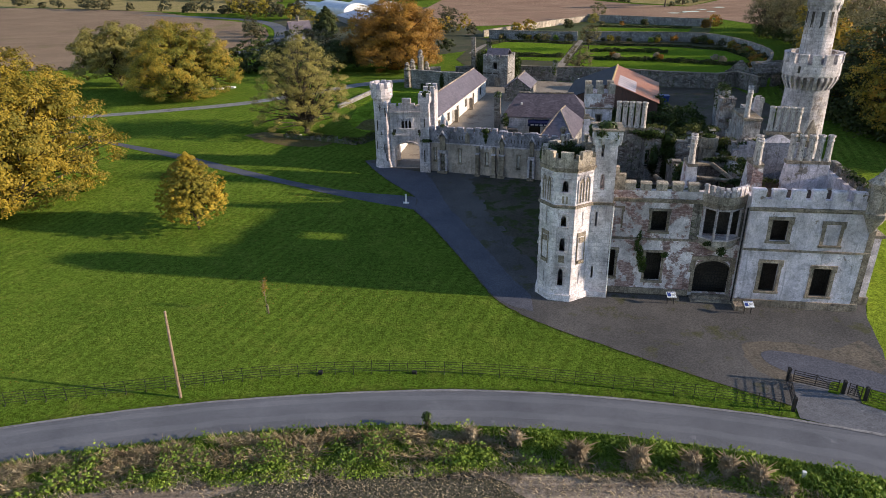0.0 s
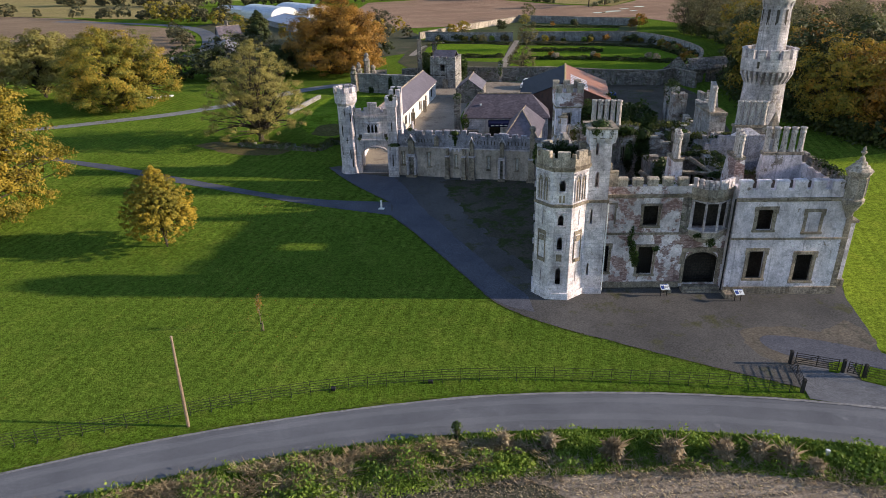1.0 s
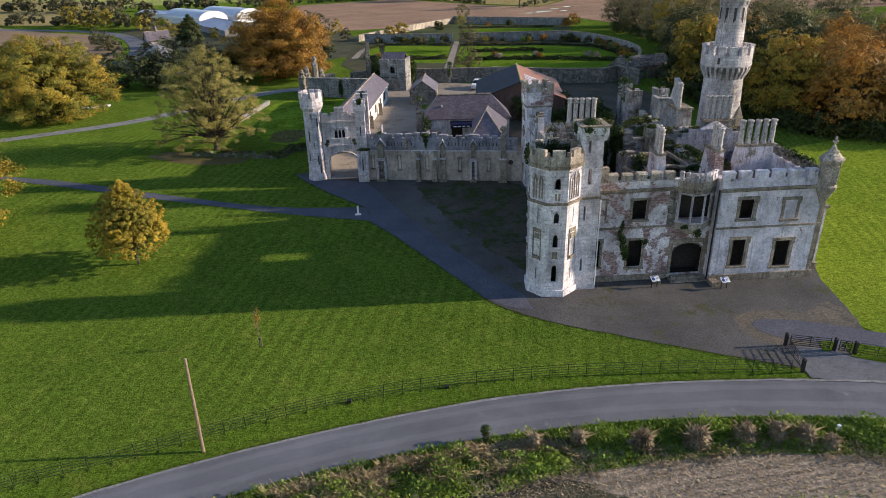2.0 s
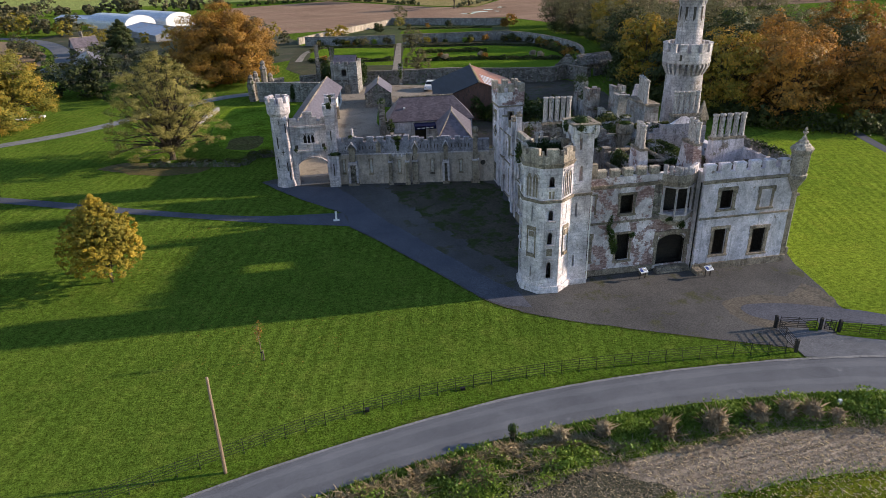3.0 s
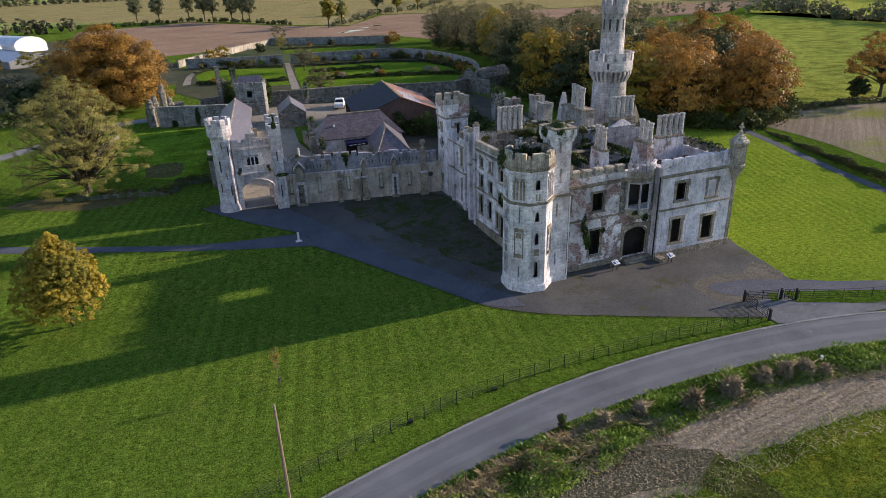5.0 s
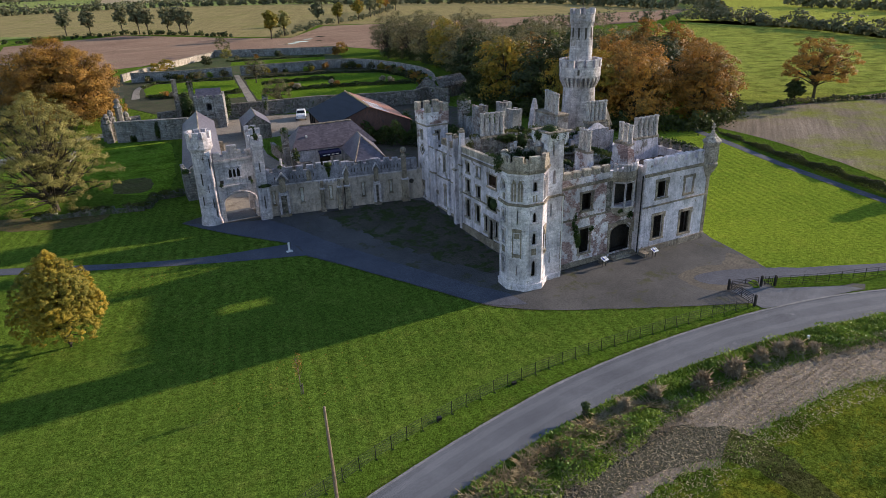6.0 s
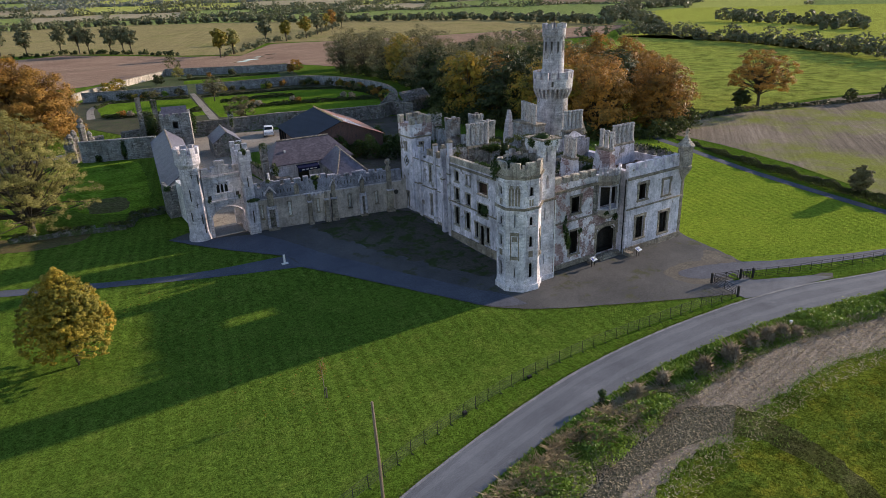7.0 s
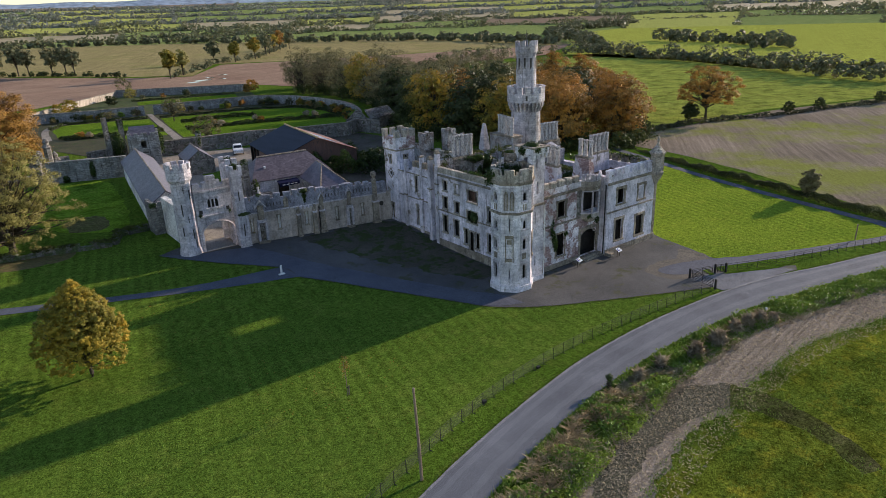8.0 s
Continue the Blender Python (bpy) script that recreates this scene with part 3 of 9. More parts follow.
def smooth_line(pts, k=6):
    """A soft curve through the points."""
    p = [Vector(q) for q in pts]
    p = [2 * p[0] - p[1]] + p + [2 * p[-1] - p[-2]]
    out = []
    for i in range(1, len(p) - 2):
        for j in range(k):
            t = j / k
            a, b, c, d = p[i - 1], p[i], p[i + 1], p[i + 2]
            out.append(tuple(0.5 * (2 * b + (c - a) * t + (2 * a - 5 * b + 4 * c - d) * t * t + (3 * b - a - 3 * c + d) * t ** 3)))
    return out + [tuple(p[-2])]


def ragged(pts, amount, step=0.6, seed=0):
    """A line broken into short pieces that wander sideways, as a grass edge does."""
    out = []
    for (x0, y0), (x1, y1) in zip(pts, pts[1:]):
        n = max(1, int(math.hypot(x1 - x0, y1 - y0) / step))
        for i in range(n):
            x, y = x0 + (x1 - x0) * i / n, y0 + (y1 - y0) * i / n
            d = noise.noise_vector(Vector((x * 1.3 + seed, y * 1.3, seed)))
            out.append((x + d.x * amount, y + d.y * amount))
    return out + [pts[-1]]


# ---- foliage ----
def leaf_mesh(name, centres, size, material, flat=0.35, seed=0, normals=None):
    """Many small leaf sprays, each a bent pair of triangles, as one mesh."""
    rng = np.random.default_rng(seed)
    c = np.asarray(centres, float)
    n = len(c)
    a = rng.normal(size=(n, 3))
    if normals is not None:
        a = a * 0.6 + normals
    a[:, 2] += flat
    a /= np.linalg.norm(a, axis=1)[:, None]
    r = rng.normal(size=(n, 3))
    u = np.cross(a, r)
    u /= np.linalg.norm(u, axis=1)[:, None]
    w = np.cross(a, u)
    s = (np.asarray(size) * rng.uniform(0.6, 1.4, n))[:, None]
    k = rng.uniform(0.45, 0.8, n)[:, None]
    bend = a * s * rng.uniform(-0.3, 0.3, n)[:, None]
    v = np.stack([c - u * s, c + w * s * k + bend, c + u * s, c - w * s * k + bend], 1).reshape(-1, 3)
    me = bpy.data.meshes.new(name)
    me.vertices.add(4 * n)
    me.vertices.foreach_set("co", v.ravel())
    me.loops.add(4 * n)
    me.loops.foreach_set("vertex_index", np.arange(4 * n, dtype=np.int32))
    me.polygons.add(n)
    me.polygons.foreach_set("loop_start", np.arange(0, 4 * n, 4, dtype=np.int32))
    me.polygons.foreach_set("loop_total", np.full(n, 4, dtype=np.int32))
    me.materials.append(material)
    me.update(calc_edges=True)
    return me


def crown_points(n, radius, height, base, seed, boughs=26, hollow=0.55, tuft=0.3, shape=1.0, droop=0.0):
    """Leaf places of a crown: many boughs of differing size round an uneven dome, with gaps between them."""
    rng = np.random.default_rng(seed)
    cs, rs = [], []
    for i in range(boughs):
        h = 1 - 2 * (i + 0.5) / boughs + rng.normal(0, 0.05)
        h = min(max(h, -1), 1)
        w = i * 2.39996 + rng.normal(0, 0.25)
        k = 1 - (1 - hollow) * rng.uniform(0, 1) ** 2.2
        u = (h + droop) / (1 + droop) if h > -droop else (h + droop) / (1 - droop)
        prof = max(0.0, 1 - (u * u if u > 0 else u ** 4)) ** (0.5 / shape if u > 0 else 0.5)
        lump = 1 + 0.10 * np.sin(3 * w + seed) + 0.07 * np.sin(5 * w + 2 * seed + 3 * h) - tuft * 0.95
        cs.append((np.cos(w) * prof * k * radius * lump, np.sin(w) * prof * k * radius * lump, base + height * (0.5 + (0.49 - 0.3 * tuft) * h * k)))
        rs.append(tuft * radius * rng.uniform(0.6, 1.25))
    cs, rs = np.array(cs), np.array(rs)
    # every bough is a flattened pad made of smaller clumps, leaves thickest on their outsides, a few sprays beyond
    per = 9
    mid = np.array([0, 0, base + height * 0.42])
    out = cs - mid
    out /= np.maximum(np.linalg.norm(out, axis=1), 1e-6)[:, None]
    way = rng.normal(size=(boughs, per, 3)) + out[:, None, :] * 0.7
    way[:, :, 2] += 0.25
    way /= np.linalg.norm(way, axis=2)[:, :, None]
    pick = rng.choice(boughs, n, p=rs ** 2 / (rs ** 2).sum())
    clump = way[pick, rng.integers(0, per, n)]
    d = rng.normal(size=(n, 3))
    d /= np.linalg.norm(d, axis=1)[:, None]
    d[:, 2] = np.where(rng.uniform(size=n) < 0.6, np.abs(d[:, 2]), d[:, 2])
    q = rng.uniform(0, 1, n) ** 0.4
    q = np.where(rng.uniform(size=n) < 0.2, q * rng.uniform(1.0, 1.7, n), q)
    flatten = np.array([1, 1, 0.62])
    pts = cs[pick] + (clump * 0.68 + d * q[:, None] * 0.55) * rs[pick][:, None] * flatten
    pts[:, 2] = np.maximum(pts[:, 2], max(base - 0.06 * height, 0.12) + 0.5 * rng.uniform(0, 1, n) ** 2)
    away = pts - mid
    away /= np.maximum(np.linalg.norm(away, axis=1), 1e-6)[:, None]
    return pts, d * 0.6 + clump * 0.5 + away * 0.5, cs


def tree(name, at, radius, height, base, leaves, size, material, label, seed, trunk=0.35, boughs=30, hollow=0.55, tuft=0.3, shape=1.0, twigs=0, category="tree", droop=0.0):
    """A tapered trunk, limbs that reach into the boughs, and a crown of small leaf sprays."""
    top = thing(name, at, label, category)
    pts, nrm, cs = crown_points(leaves, radius, height - base, base, seed, boughs, hollow, tuft, shape, droop)
    sizes = np.full(len(pts), size)
    if hollow > 0.35:                                  # larger sprays deep in the crown keep the light out
        deep = np.random.default_rng(seed + 1).choice(len(pts), len(pts) // 9, replace=False)
        mid = np.array([0, 0, base + (height - base) * 0.45])
        inner_pts = mid + (pts[deep] - mid) * np.random.default_rng(seed + 2).uniform(0.45, 0.84, (len(deep), 1))
        pts, nrm, sizes = np.concatenate([pts, inner_pts]), np.concatenate([nrm, nrm[deep]]), np.concatenate([sizes, np.full(len(deep), size * 2.6)])
    me = leaf_mesh("crown", pts, sizes, material, 0.3, seed, nrm * 1.5)
    crown = new("crown", me)
    crown.parent = top
    rng = random.Random(seed)
    g = Geo()
    bole = base + (height - base) * 0.35
    lean = rng.uniform(-0.3, 0.3)
    spine = [(0, 0, -0.15), (0.02, 0, 0.3), (lean * 0.3, 0, bole * 0.5), (lean, 0.1, bole), (lean * 1.4, 0, base + (height - base) * 0.75)]
    g.tube(spine, [trunk * 1.5, trunk * 1.05, trunk * 0.85, trunk * 0.6, trunk * 0.15], 9)
    part_trunk = part_local("trunk", g, BARK, top)
    g = Geo()
    for i, c in enumerate(cs[::max(1, len(cs) // 130)]):
        s = base * rng.uniform(0.65, 1.05) + (height - base) * rng.uniform(0, 0.3)
        p0 = Vector((lean * min(1, s / bole), 0, min(s, c[2])))
        p2 = Vector(c)
        p1 = (p0 + p2) / 2 + Vector((rng.uniform(-0.4, 0.4), rng.uniform(-0.4, 0.4), rng.uniform(0.0, 0.5))) * radius * 0.18
        g.tube([p0, p1, p2], [trunk * 0.34, trunk * 0.2, trunk * 0.05], 4)
        for _ in range(twigs):
            e = p2 + Vector((rng.gauss(0, 1), rng.gauss(0, 1), rng.gauss(0.3, 0.8))) * radius * tuft * 0.8
            m = p1.lerp(p2, rng.uniform(0.3, 1.0))
            g.tube([m, m.lerp(e, 0.5) + Vector((0, 0, 0.1)), e], [trunk * 0.08, trunk * 0.05, trunk * 0.02], 4)
    part_local("branching", g, BARK, top)
    return top


def part_local(name, g, material, parent, label="", smooth=False):
    """As part(), with points in the parent's own axes."""
    me = bpy.data.meshes.new(name)
    me.from_pydata([tuple(p) for p in g.v], [], g.f)
    me.materials.append(material)
    if smooth:
        me.shade_smooth()
    me.update()
    ob = new(name, me)
    ob.parent = parent
    return tagged(ob, label)


def ivy(name, places, size, parent, seed, material=None, label="trailing green ivy"):
    """Clumps of ivy leaves: (x, y, z, rx, ry, rz, leaves) in the world."""
    rng = np.random.default_rng(seed)
    o = Vector((0, 0, 0))
    up = parent
    while up:
        o += up.location
        up = up.parent
    pts = []
    for x, y, z, rx, ry, rz, n in places:
        d = rng.normal(size=(n, 3))
        d /= np.maximum(np.linalg.norm(d, axis=1), 1e-6)[:, None]
        q = rng.uniform(0, 1, n)[:, None] ** 0.45
        pts.append(d * q * np.array([rx, ry, rz]) + np.array([x - o.x, y - o.y, z - o.z]))
    ob = new(name, leaf_mesh(name, np.concatenate(pts), size, material or IVY, 0.2, seed))
    ob.parent = parent
    return tagged(ob, label)

# ---- the ground ----
def make_ground():
    g = Geo()
    xs = [-4500, -1500, -500, -150, -60, 0, 60, 150, 500, 1500, 4500]
    ys = [-4500, -1000, -200, 0, 40] + STEPS + [90, 150, 300, 700, 1500, 4800]
    g.v = [(x, y, ground_z(y)) for y in ys for x in xs]
    n = len(xs)
    g.f = [(j * n + i, j * n + i + 1, (j + 1) * n + i + 1, (j + 1) * n + i) for j in range(len(ys) - 1) for i in range(n - 1)]
    single("ground", g, LAWN, "broad mown green lawn reaching out into farmland", "ground", kind="structure")


make_ground()
ROAD_FAR = smooth_line([(-62, 8), (-45, 17.5), (-36, 22.2), (-29.9, 24.9), (-24.5, 26.95), (-18.4, 28.85), (-11.7, 30.45), (-4.8, 31.65), (1.9, 32.1), (8.4, 31.95), (14.9, 31.35), (21, 30.2), (28, 28.0), (36.4, 25.6), (48, 21.5), (70, 12)], 5)
ROAD_NEAR = smooth_line([(-58, 5), (-42, 14.5), (-34, 19.2), (-27.6, 22.4), (-22.4, 24.3), (-16.7, 26.1), (-10.7, 27.5), (-5.7, 28.3), (1.2, 28.8), (7.8, 28.6), (13.3, 28.0), (17.6, 27.2), (24, 25.8), (31.4, 23.8), (44, 19), (66, 9.5)], 5)
sheet("road", ROAD_FAR + ROAD_NEAR[::-1], 0.03, ASPHALT, "narrow grey worn tarmac lane between grass verges", "road")
sheet("verge", ragged(smooth_line([(-60, 9.8), (-36, 23.6), (-24.5, 29.0), (-11.7, 32.7), (-1.5, 33.6), (5.3, 33.5), (14.6, 32.4)], 5), 0.15) + [p for p in ROAD_FAR[::-1] if p[0] < 14.6], 0.012, VERGE, "bright green grass verge along the lane", "verge")
for k0, k1, sd in ((0.16, 0.3, 1), (0.6, 0.76, 2)):
    strip = []
    for k in (k0, k1):
        strip.append([(a[0] + (b[0] - a[0]) * k, a[1] + (b[1] - a[1]) * k) for a, b in zip(ROAD_FAR, ROAD_NEAR)])
    sheet("wheel_track", ragged(strip[0], 0.22, 0.7, sd) + ragged(strip[1], 0.22, 0.7, sd + 4)[::-1], 0.035, WHEEL_TRACK, "paler wheel track worn along the lane", "road")
# forecourt and paths
EDGE_LAWN = smooth_line([(-22.0, 75.5), (-20.2, 72.6), (-17.2, 68.2), (-13.2, 63.6)], 4)
EDGE_MAIN = smooth_line([(-12.7, 60.2), (-10.6, 57.1), (-7.9, 52.4), (-5.2, 47.2), (-2.9, 43.0), (0.1, 40.3), (3.9, 38.1), (7.3, 36.3), (10.6, 34.6), (14.6, 32.7)], 6)
FORE = ragged(EDGE_LAWN, 0.12, 0.5, 3) + ragged(EDGE_MAIN, 0.12, 0.5, 5)
sheet("forecourt", FORE + [(15.2, 32.2), (17.0, 31.2), (21.5, 30.3), (24.5, 29.4), (25.5, 30.0), (21.4, 33.6), (19.6, 34.6)] + ragged([(21.6, 36.3), (22.5, 40.0), (23.2, 43.8)], 0.1, 0.5, 8) + [(24.0, 46), (24, 60), (6, 69.5), (2.5, 70.5), (-13, 75.5), (-18, 77.5)], 0.026, GRAVEL,
      "dark damp gravel forecourt in front of the castle", "forecourt")
sheet("gravel_apron", ragged(smooth_line([(-21.9, 75.3), (-20.2, 72.4), (-17.2, 68.1), (-13.2, 63.6), (-12.6, 60.3), (-10.6, 57.3), (-8.0, 52.7), (-5.2, 47.5), (-2.9, 43.2), (-0.2, 41.6)], 4), 0.1, 0.5, 4) + ragged(smooth_line([(-0.4, 44.0), (-2.4, 47.5), (-5.0, 53.0), (-7.2, 57.5), (-9.4, 61.5), (-11.6, 67.0), (-13.6, 71.5)], 4), 0.22, 0.5, 9) + [(-18, 73)], 0.04, GRAVEL_BLUE,
      "fresh bluish-grey gravel track leading to the gateway", "track")
PATH_A = smooth_line([(-90, 96), (-62.1, 82.3), (-49.7, 77.4), (-39.1, 72.2), (-29.9, 67.8), (-22.0, 64.9), (-13.2, 63.7)], 5)
PATH_B = smooth_line([(-89, 93.5), (-59.7, 80.1), (-48.3, 75.0), (-37.7, 69.8), (-29.0, 66.1), (-21.5, 63.2), (-12.7, 60.4)], 5)
sheet("path", ragged(PATH_A, 0.08, 0.8, 2) + ragged(PATH_B, 0.08, 0.8, 6)[::-1], 0.03, GRAVEL_BLUE, "grey gravel path crossing the lawn", "path")
DRIVE_A = smooth_line([(-120, 78), (-90, 91.5), (-75.2, 97.3), (-64.3, 102.6), (-52.9, 109.6), (-43, 121), (-36.0, 129.3), (-28, 133), (-14, 133)], 5)
DRIVE_B = smooth_line([(-119, 75), (-89, 89.5), (-74.2, 95.3), (-63.1, 100.4), (-51.7, 106.9), (-41, 118.5), (-34.5, 126), (-28, 129.5), (-14, 129.5)], 5)
sheet("drive", DRIVE_A + DRIVE_B[::-1], 0.03, CONCRETE, "narrow grey tarmac drive curving through parkland", "drive")
TRACK_IN = smooth_line([(19.4, 36.9), (21.1, 36.3), (23.5, 35.0), (26.4, 33.7), (31.1, 31.5), (35.3, 29.9), (40.2, 27.9), (43.0, 27.7), (44.4, 29.5), (45.4, 33.5), (46.8, 40), (48.3, 46.5), (49.8, 52.5), (51.0, 58), (52.2, 64), (54, 71), (56, 77)], 5)
TRACK_OUT = smooth_line([(19.0, 35.4), (20.1, 34.9), (23.9, 32.9), (29.4, 30.7), (33.4, 29.2), (39, 27.0), (43.6, 26.0), (45.9, 28.6), (46.8, 33.2), (48.2, 39.7), (49.7, 46.2), (51.2, 52.2), (52.4, 57.8), (53.6, 63.8), (55.4, 70.8), (57.5, 76.8)], 5)
sheet("side_lane", TRACK_IN + TRACK_OUT[::-1], 0.036, GRAVEL_BLUE, "bluish gravel side track bending round a lawn", "track")
sheet("hedge_bank", smooth_line([(43.6, 26.0), (45.9, 28.6), (46.8, 33.2), (48.2, 39.7), (49.7, 46.2), (51.2, 52.2), (52.4, 57.8), (53.6, 63.8), (55.4, 70.8), (57.5, 76.8)], 4) + [(62, 80), (60.6, 74), (60.2, 63), (59.0, 53), (55.2, 44), (51.2, 34), (48.0, 26)], 0.02, VERGE, "rough grass bank beneath the field hedge", "verge")
sheet("damp_patch", ragged(smooth_line([(24.8, 34.0), (22.6, 35.7), (18.6, 37.7), (15.3, 38.4), (14.5, 37.5), (15.6, 36.0), (19.6, 34.4), (24.4, 32.4), (24.8, 34.0)], 4), 0.08, 0.4), 0.039, GRAVEL_BLUE, "bluish patch of finer gravel", "forecourt")
sheet("sandy_patch", ragged(smooth_line([(13.4, 37.4), (14.0, 39.2), (16.6, 39.5), (19.0, 38.9), (21.2, 40.2), (22.0, 39.0), (21.6, 37.0), (19.0, 36.0), (16.0, 35.0), (14.2, 35.5), (13.4, 37.4)], 4), 0.3, 0.3), 0.031, EARTH, "sandy worn patch of yard gravel", "forecourt")
# yard behind the gate
sheet("yard", [(-18.3, 86.4), (-18.3, 74.2), (-14.2, 74.0), (-11, 74), (-5.2, 84), (-6.3, 101), (-5, 112), (3, 112), (10, 117), (11, 128), (4, 131), (-6, 132.5), (-12.5, 131), (-12.4, 116), (-15.2, 90)], 0.03, GRAVEL_PALE,
      "pale brown gravel yard between old farm buildings", "yard")
# the near field and its bank
BANK = smooth_line([(-58, 2), (-42, 11), (-30, 17.5), (-22, 21.0), (-17.0, 22.4), (-11.6, 23.6), (-6.6, 24.6), (-1.7, 25.2), (4, 25.6), (9.9, 25.5), (16.9, 24.2), (25.2, 22.2), (34, 19.5), (60, 8)], 5)
sheet("bank", ROAD_NEAR + ragged(BANK, 0.4, 0.6, 7)[::-1], 0.02, VERGE, "rough overgrown grass bank beside the lane", "verge")
sheet("stubble_field", ragged(BANK, 0.4, 0.6, 7) + [(90, -8), (90, -60), (-90, -60), (-90, -10)], 0.012, STUBBLE, "brown stubble headland of a ploughed field", "field")
GREENING = smooth_line([(-20, 10), (-15.4, 17.6), (-12.7, 19.8), (-9.2, 20.8), (-6.2, 21.5), (-3.7, 21.6), (-1.7, 21.3), (0.9, 21.9), (4.6, 22.1), (10.2, 22.1), (14.9, 21.0), (19.7, 19.8), (28, 17.0), (60, 4)], 6)
sheet("sprouting_field", ragged(GREENING, 0.4, 0.25, 4) + [(90, -10), (90, -60), (-40, -60), (-20, 0)], 0.03, CROP, "yellow-green sprouting crop field", "field")
sheet("turned_crop", ragged(smooth_line([(0.9, 22.9), (1.4, 21.2), (1.5, 19.1), (1.0, 16.9), (0.2, 15.0), (-1.0, 13.0)], 5), 0.3, 0.25, 5) + ragged(smooth_line([(-2.4, 13.6), (-1.2, 15.4), (-0.7, 17.1), (-0.6, 18.7), (-1.0, 20.5), (-1.9, 21.4)], 5), 0.3, 0.25, 6), 0.036, lawn("crushed_crop", (0.052, 0.062, 0.02), (0.085, 0.092, 0.026), (0.14, 0.125, 0.06), coarse=0.45), "darker crop flattened where a tractor swung round", "field")
sheet("dark_soil_strip", ragged(smooth_line([(-18.5, 18.5), (-14.9, 21.9), (-11.8, 23.3), (-8.2, 24.3), (-4.6, 24.9), (-1.3, 24.5), (0.8, 23.1)], 6), 0.3, 0.25, 2) + ragged(smooth_line([(1.0, 22.4), (-0.6, 21.5), (-2.5, 21.8), (-4.8, 22.4), (-7.8, 22.4), (-9.9, 22.0), (-13.4, 20.7), (-16.0, 17.6)], 6), 0.3, 0.25, 3), 0.034,
      surface("dark_turned_soil", (0.055, 0.058, 0.035), (0.105, 0.098, 0.068), (0.24, 0.205, 0.16), 3.4, 7.0, 1.0, 1.0, 0.2, cover=0.53), "dark turned soil where a tractor swung round", "field")
# parkland and farmland further off
sheet("weedy_field", [(60.4, 74), (60, 63), (58.8, 53), (55, 44), (51, 34), (48.2, 27), (60, 20), (140, -30), (260, -30), (230, 40), (152, 66.5), (115, 77), (86, 80), (68, 82), (62, 79)], 0.05, RIGHT_FIELD, "brown weedy stubble field beside the lane", "field")
sheet("pasture", [(68, 84), (86, 82), (115, 79), (152, 68), (230, 42), (330, 10), (420, 40), (230, 100), (210, 128), (240, 190), (235, 240), (150, 190), (90, 130), (72, 100)], 0.06, PASTURE, "sunlit rough green pasture with tussocks", "field")
sheet("young_crop_field", [(236, 250), (255, 240), (260, 190), (232, 130), (250, 106), (420, 50), (700, 60), (760, 200), (680, 520), (520, 470), (330, 330)], 0.07, BRIGHT_FIELD, "bright yellow-green winter crop field", "field")
sheet("pale_field", [(-40, 440), (10, 400), (40, 345), (62, 322), (98, 395), (140, 372), (330, 330), (430, 470), (330, 640), (250, 760), (60, 980), (-240, 1050), (-330, 700)], 0.08, FAR_STUBBLE, "wide pale stubble field", "field")
sheet("ploughed_field", [(-36, 236), (-12, 242), (18, 272), (60, 262), (72, 225), (110, 260), (235, 262), (330, 325), (140, 368), (98, 385), (60, 318), (40, 335), (-6, 410), (-60, 380), (-58, 300)], 0.08, PLOUGHED, "reddish brown ploughed field", "field")
def puddle_water():
    m, nt, b, pos, geo = start("puddle_water", 0.04, 0.0, 0.5)
    nt.links.new(ramp(nt, noise_tex(nt, pos, 0.6, 3), [(0.3, (0.05, 0.05, 0.05)), (0.7, (0.09, 0.085, 0.08))]), b.inputs["Base Color"])
    return m


WATER = puddle_water()
for x, y, rx, ry in ((49.5, 285, 3.2, 2.0), (56.5, 291.5, 3.6, 2.2), (53, 288, 1.6, 1.2), (64.5, 291, 1.8, 1.4), (63, 302, 2.4, 1.8), (72, 312, 2.6, 2.0)):
    sheet("puddle", ragged([(x + rx * math.cos(a * 0.7), y + ry * math.sin(a * 0.7)) for a in range(9)], 0.5, 0.8, int(x)), 0.12, WATER, "shallow rain puddle shining on a field", "puddle")
sheet("brown_field", [(-330, 120), (-114, 141), (-100, 157), (-86, 174), (-84.5, 190), (-91, 211), (-103, 237), (-118, 256), (-142, 272), (-190, 313), (-230, 332), (-290, 352), (-560, 420)], 0.07, BROWN_FIELD, "brown tilled field beyond the parkland trees", "field")
sheet("tan_field", [(-600, 440), (-290, 356), (-190, 317), (-150, 300), (-140, 330), (-190, 480), (-700, 800)], 0.07, FAR_STUBBLE, "tan stubble field in the distance", "field")
sheet("farm_lane", smooth_line([(-190, 296), (-140, 274.5), (-116.5, 258), (-101.5, 238), (-89.5, 212), (-82.8, 190), (-84, 176), (-92, 164)], 4) + smooth_line([(-88, 160), (-79.5, 174), (-78, 190), (-85, 214), (-97.5, 241), (-113.5, 262.5), (-138, 279), (-188, 301)], 4), 0.09, ASPHALT, "grey farm lane bending past the cottage", "road")
sheet("farm_ground", [(-78, 172), (-80, 192), (-86, 214), (-98, 241), (-112, 264), (-90, 330), (-60, 330), (-20, 216), (-18, 178), (-44, 152), (-70, 158)], 0.045, surface("farmyard_rough", (0.05, 0.058, 0.03), (0.085, 0.085, 0.045), (0.11, 0.09, 0.06), 0.08, 2.5), "rough weedy ground round the farm", "ground")
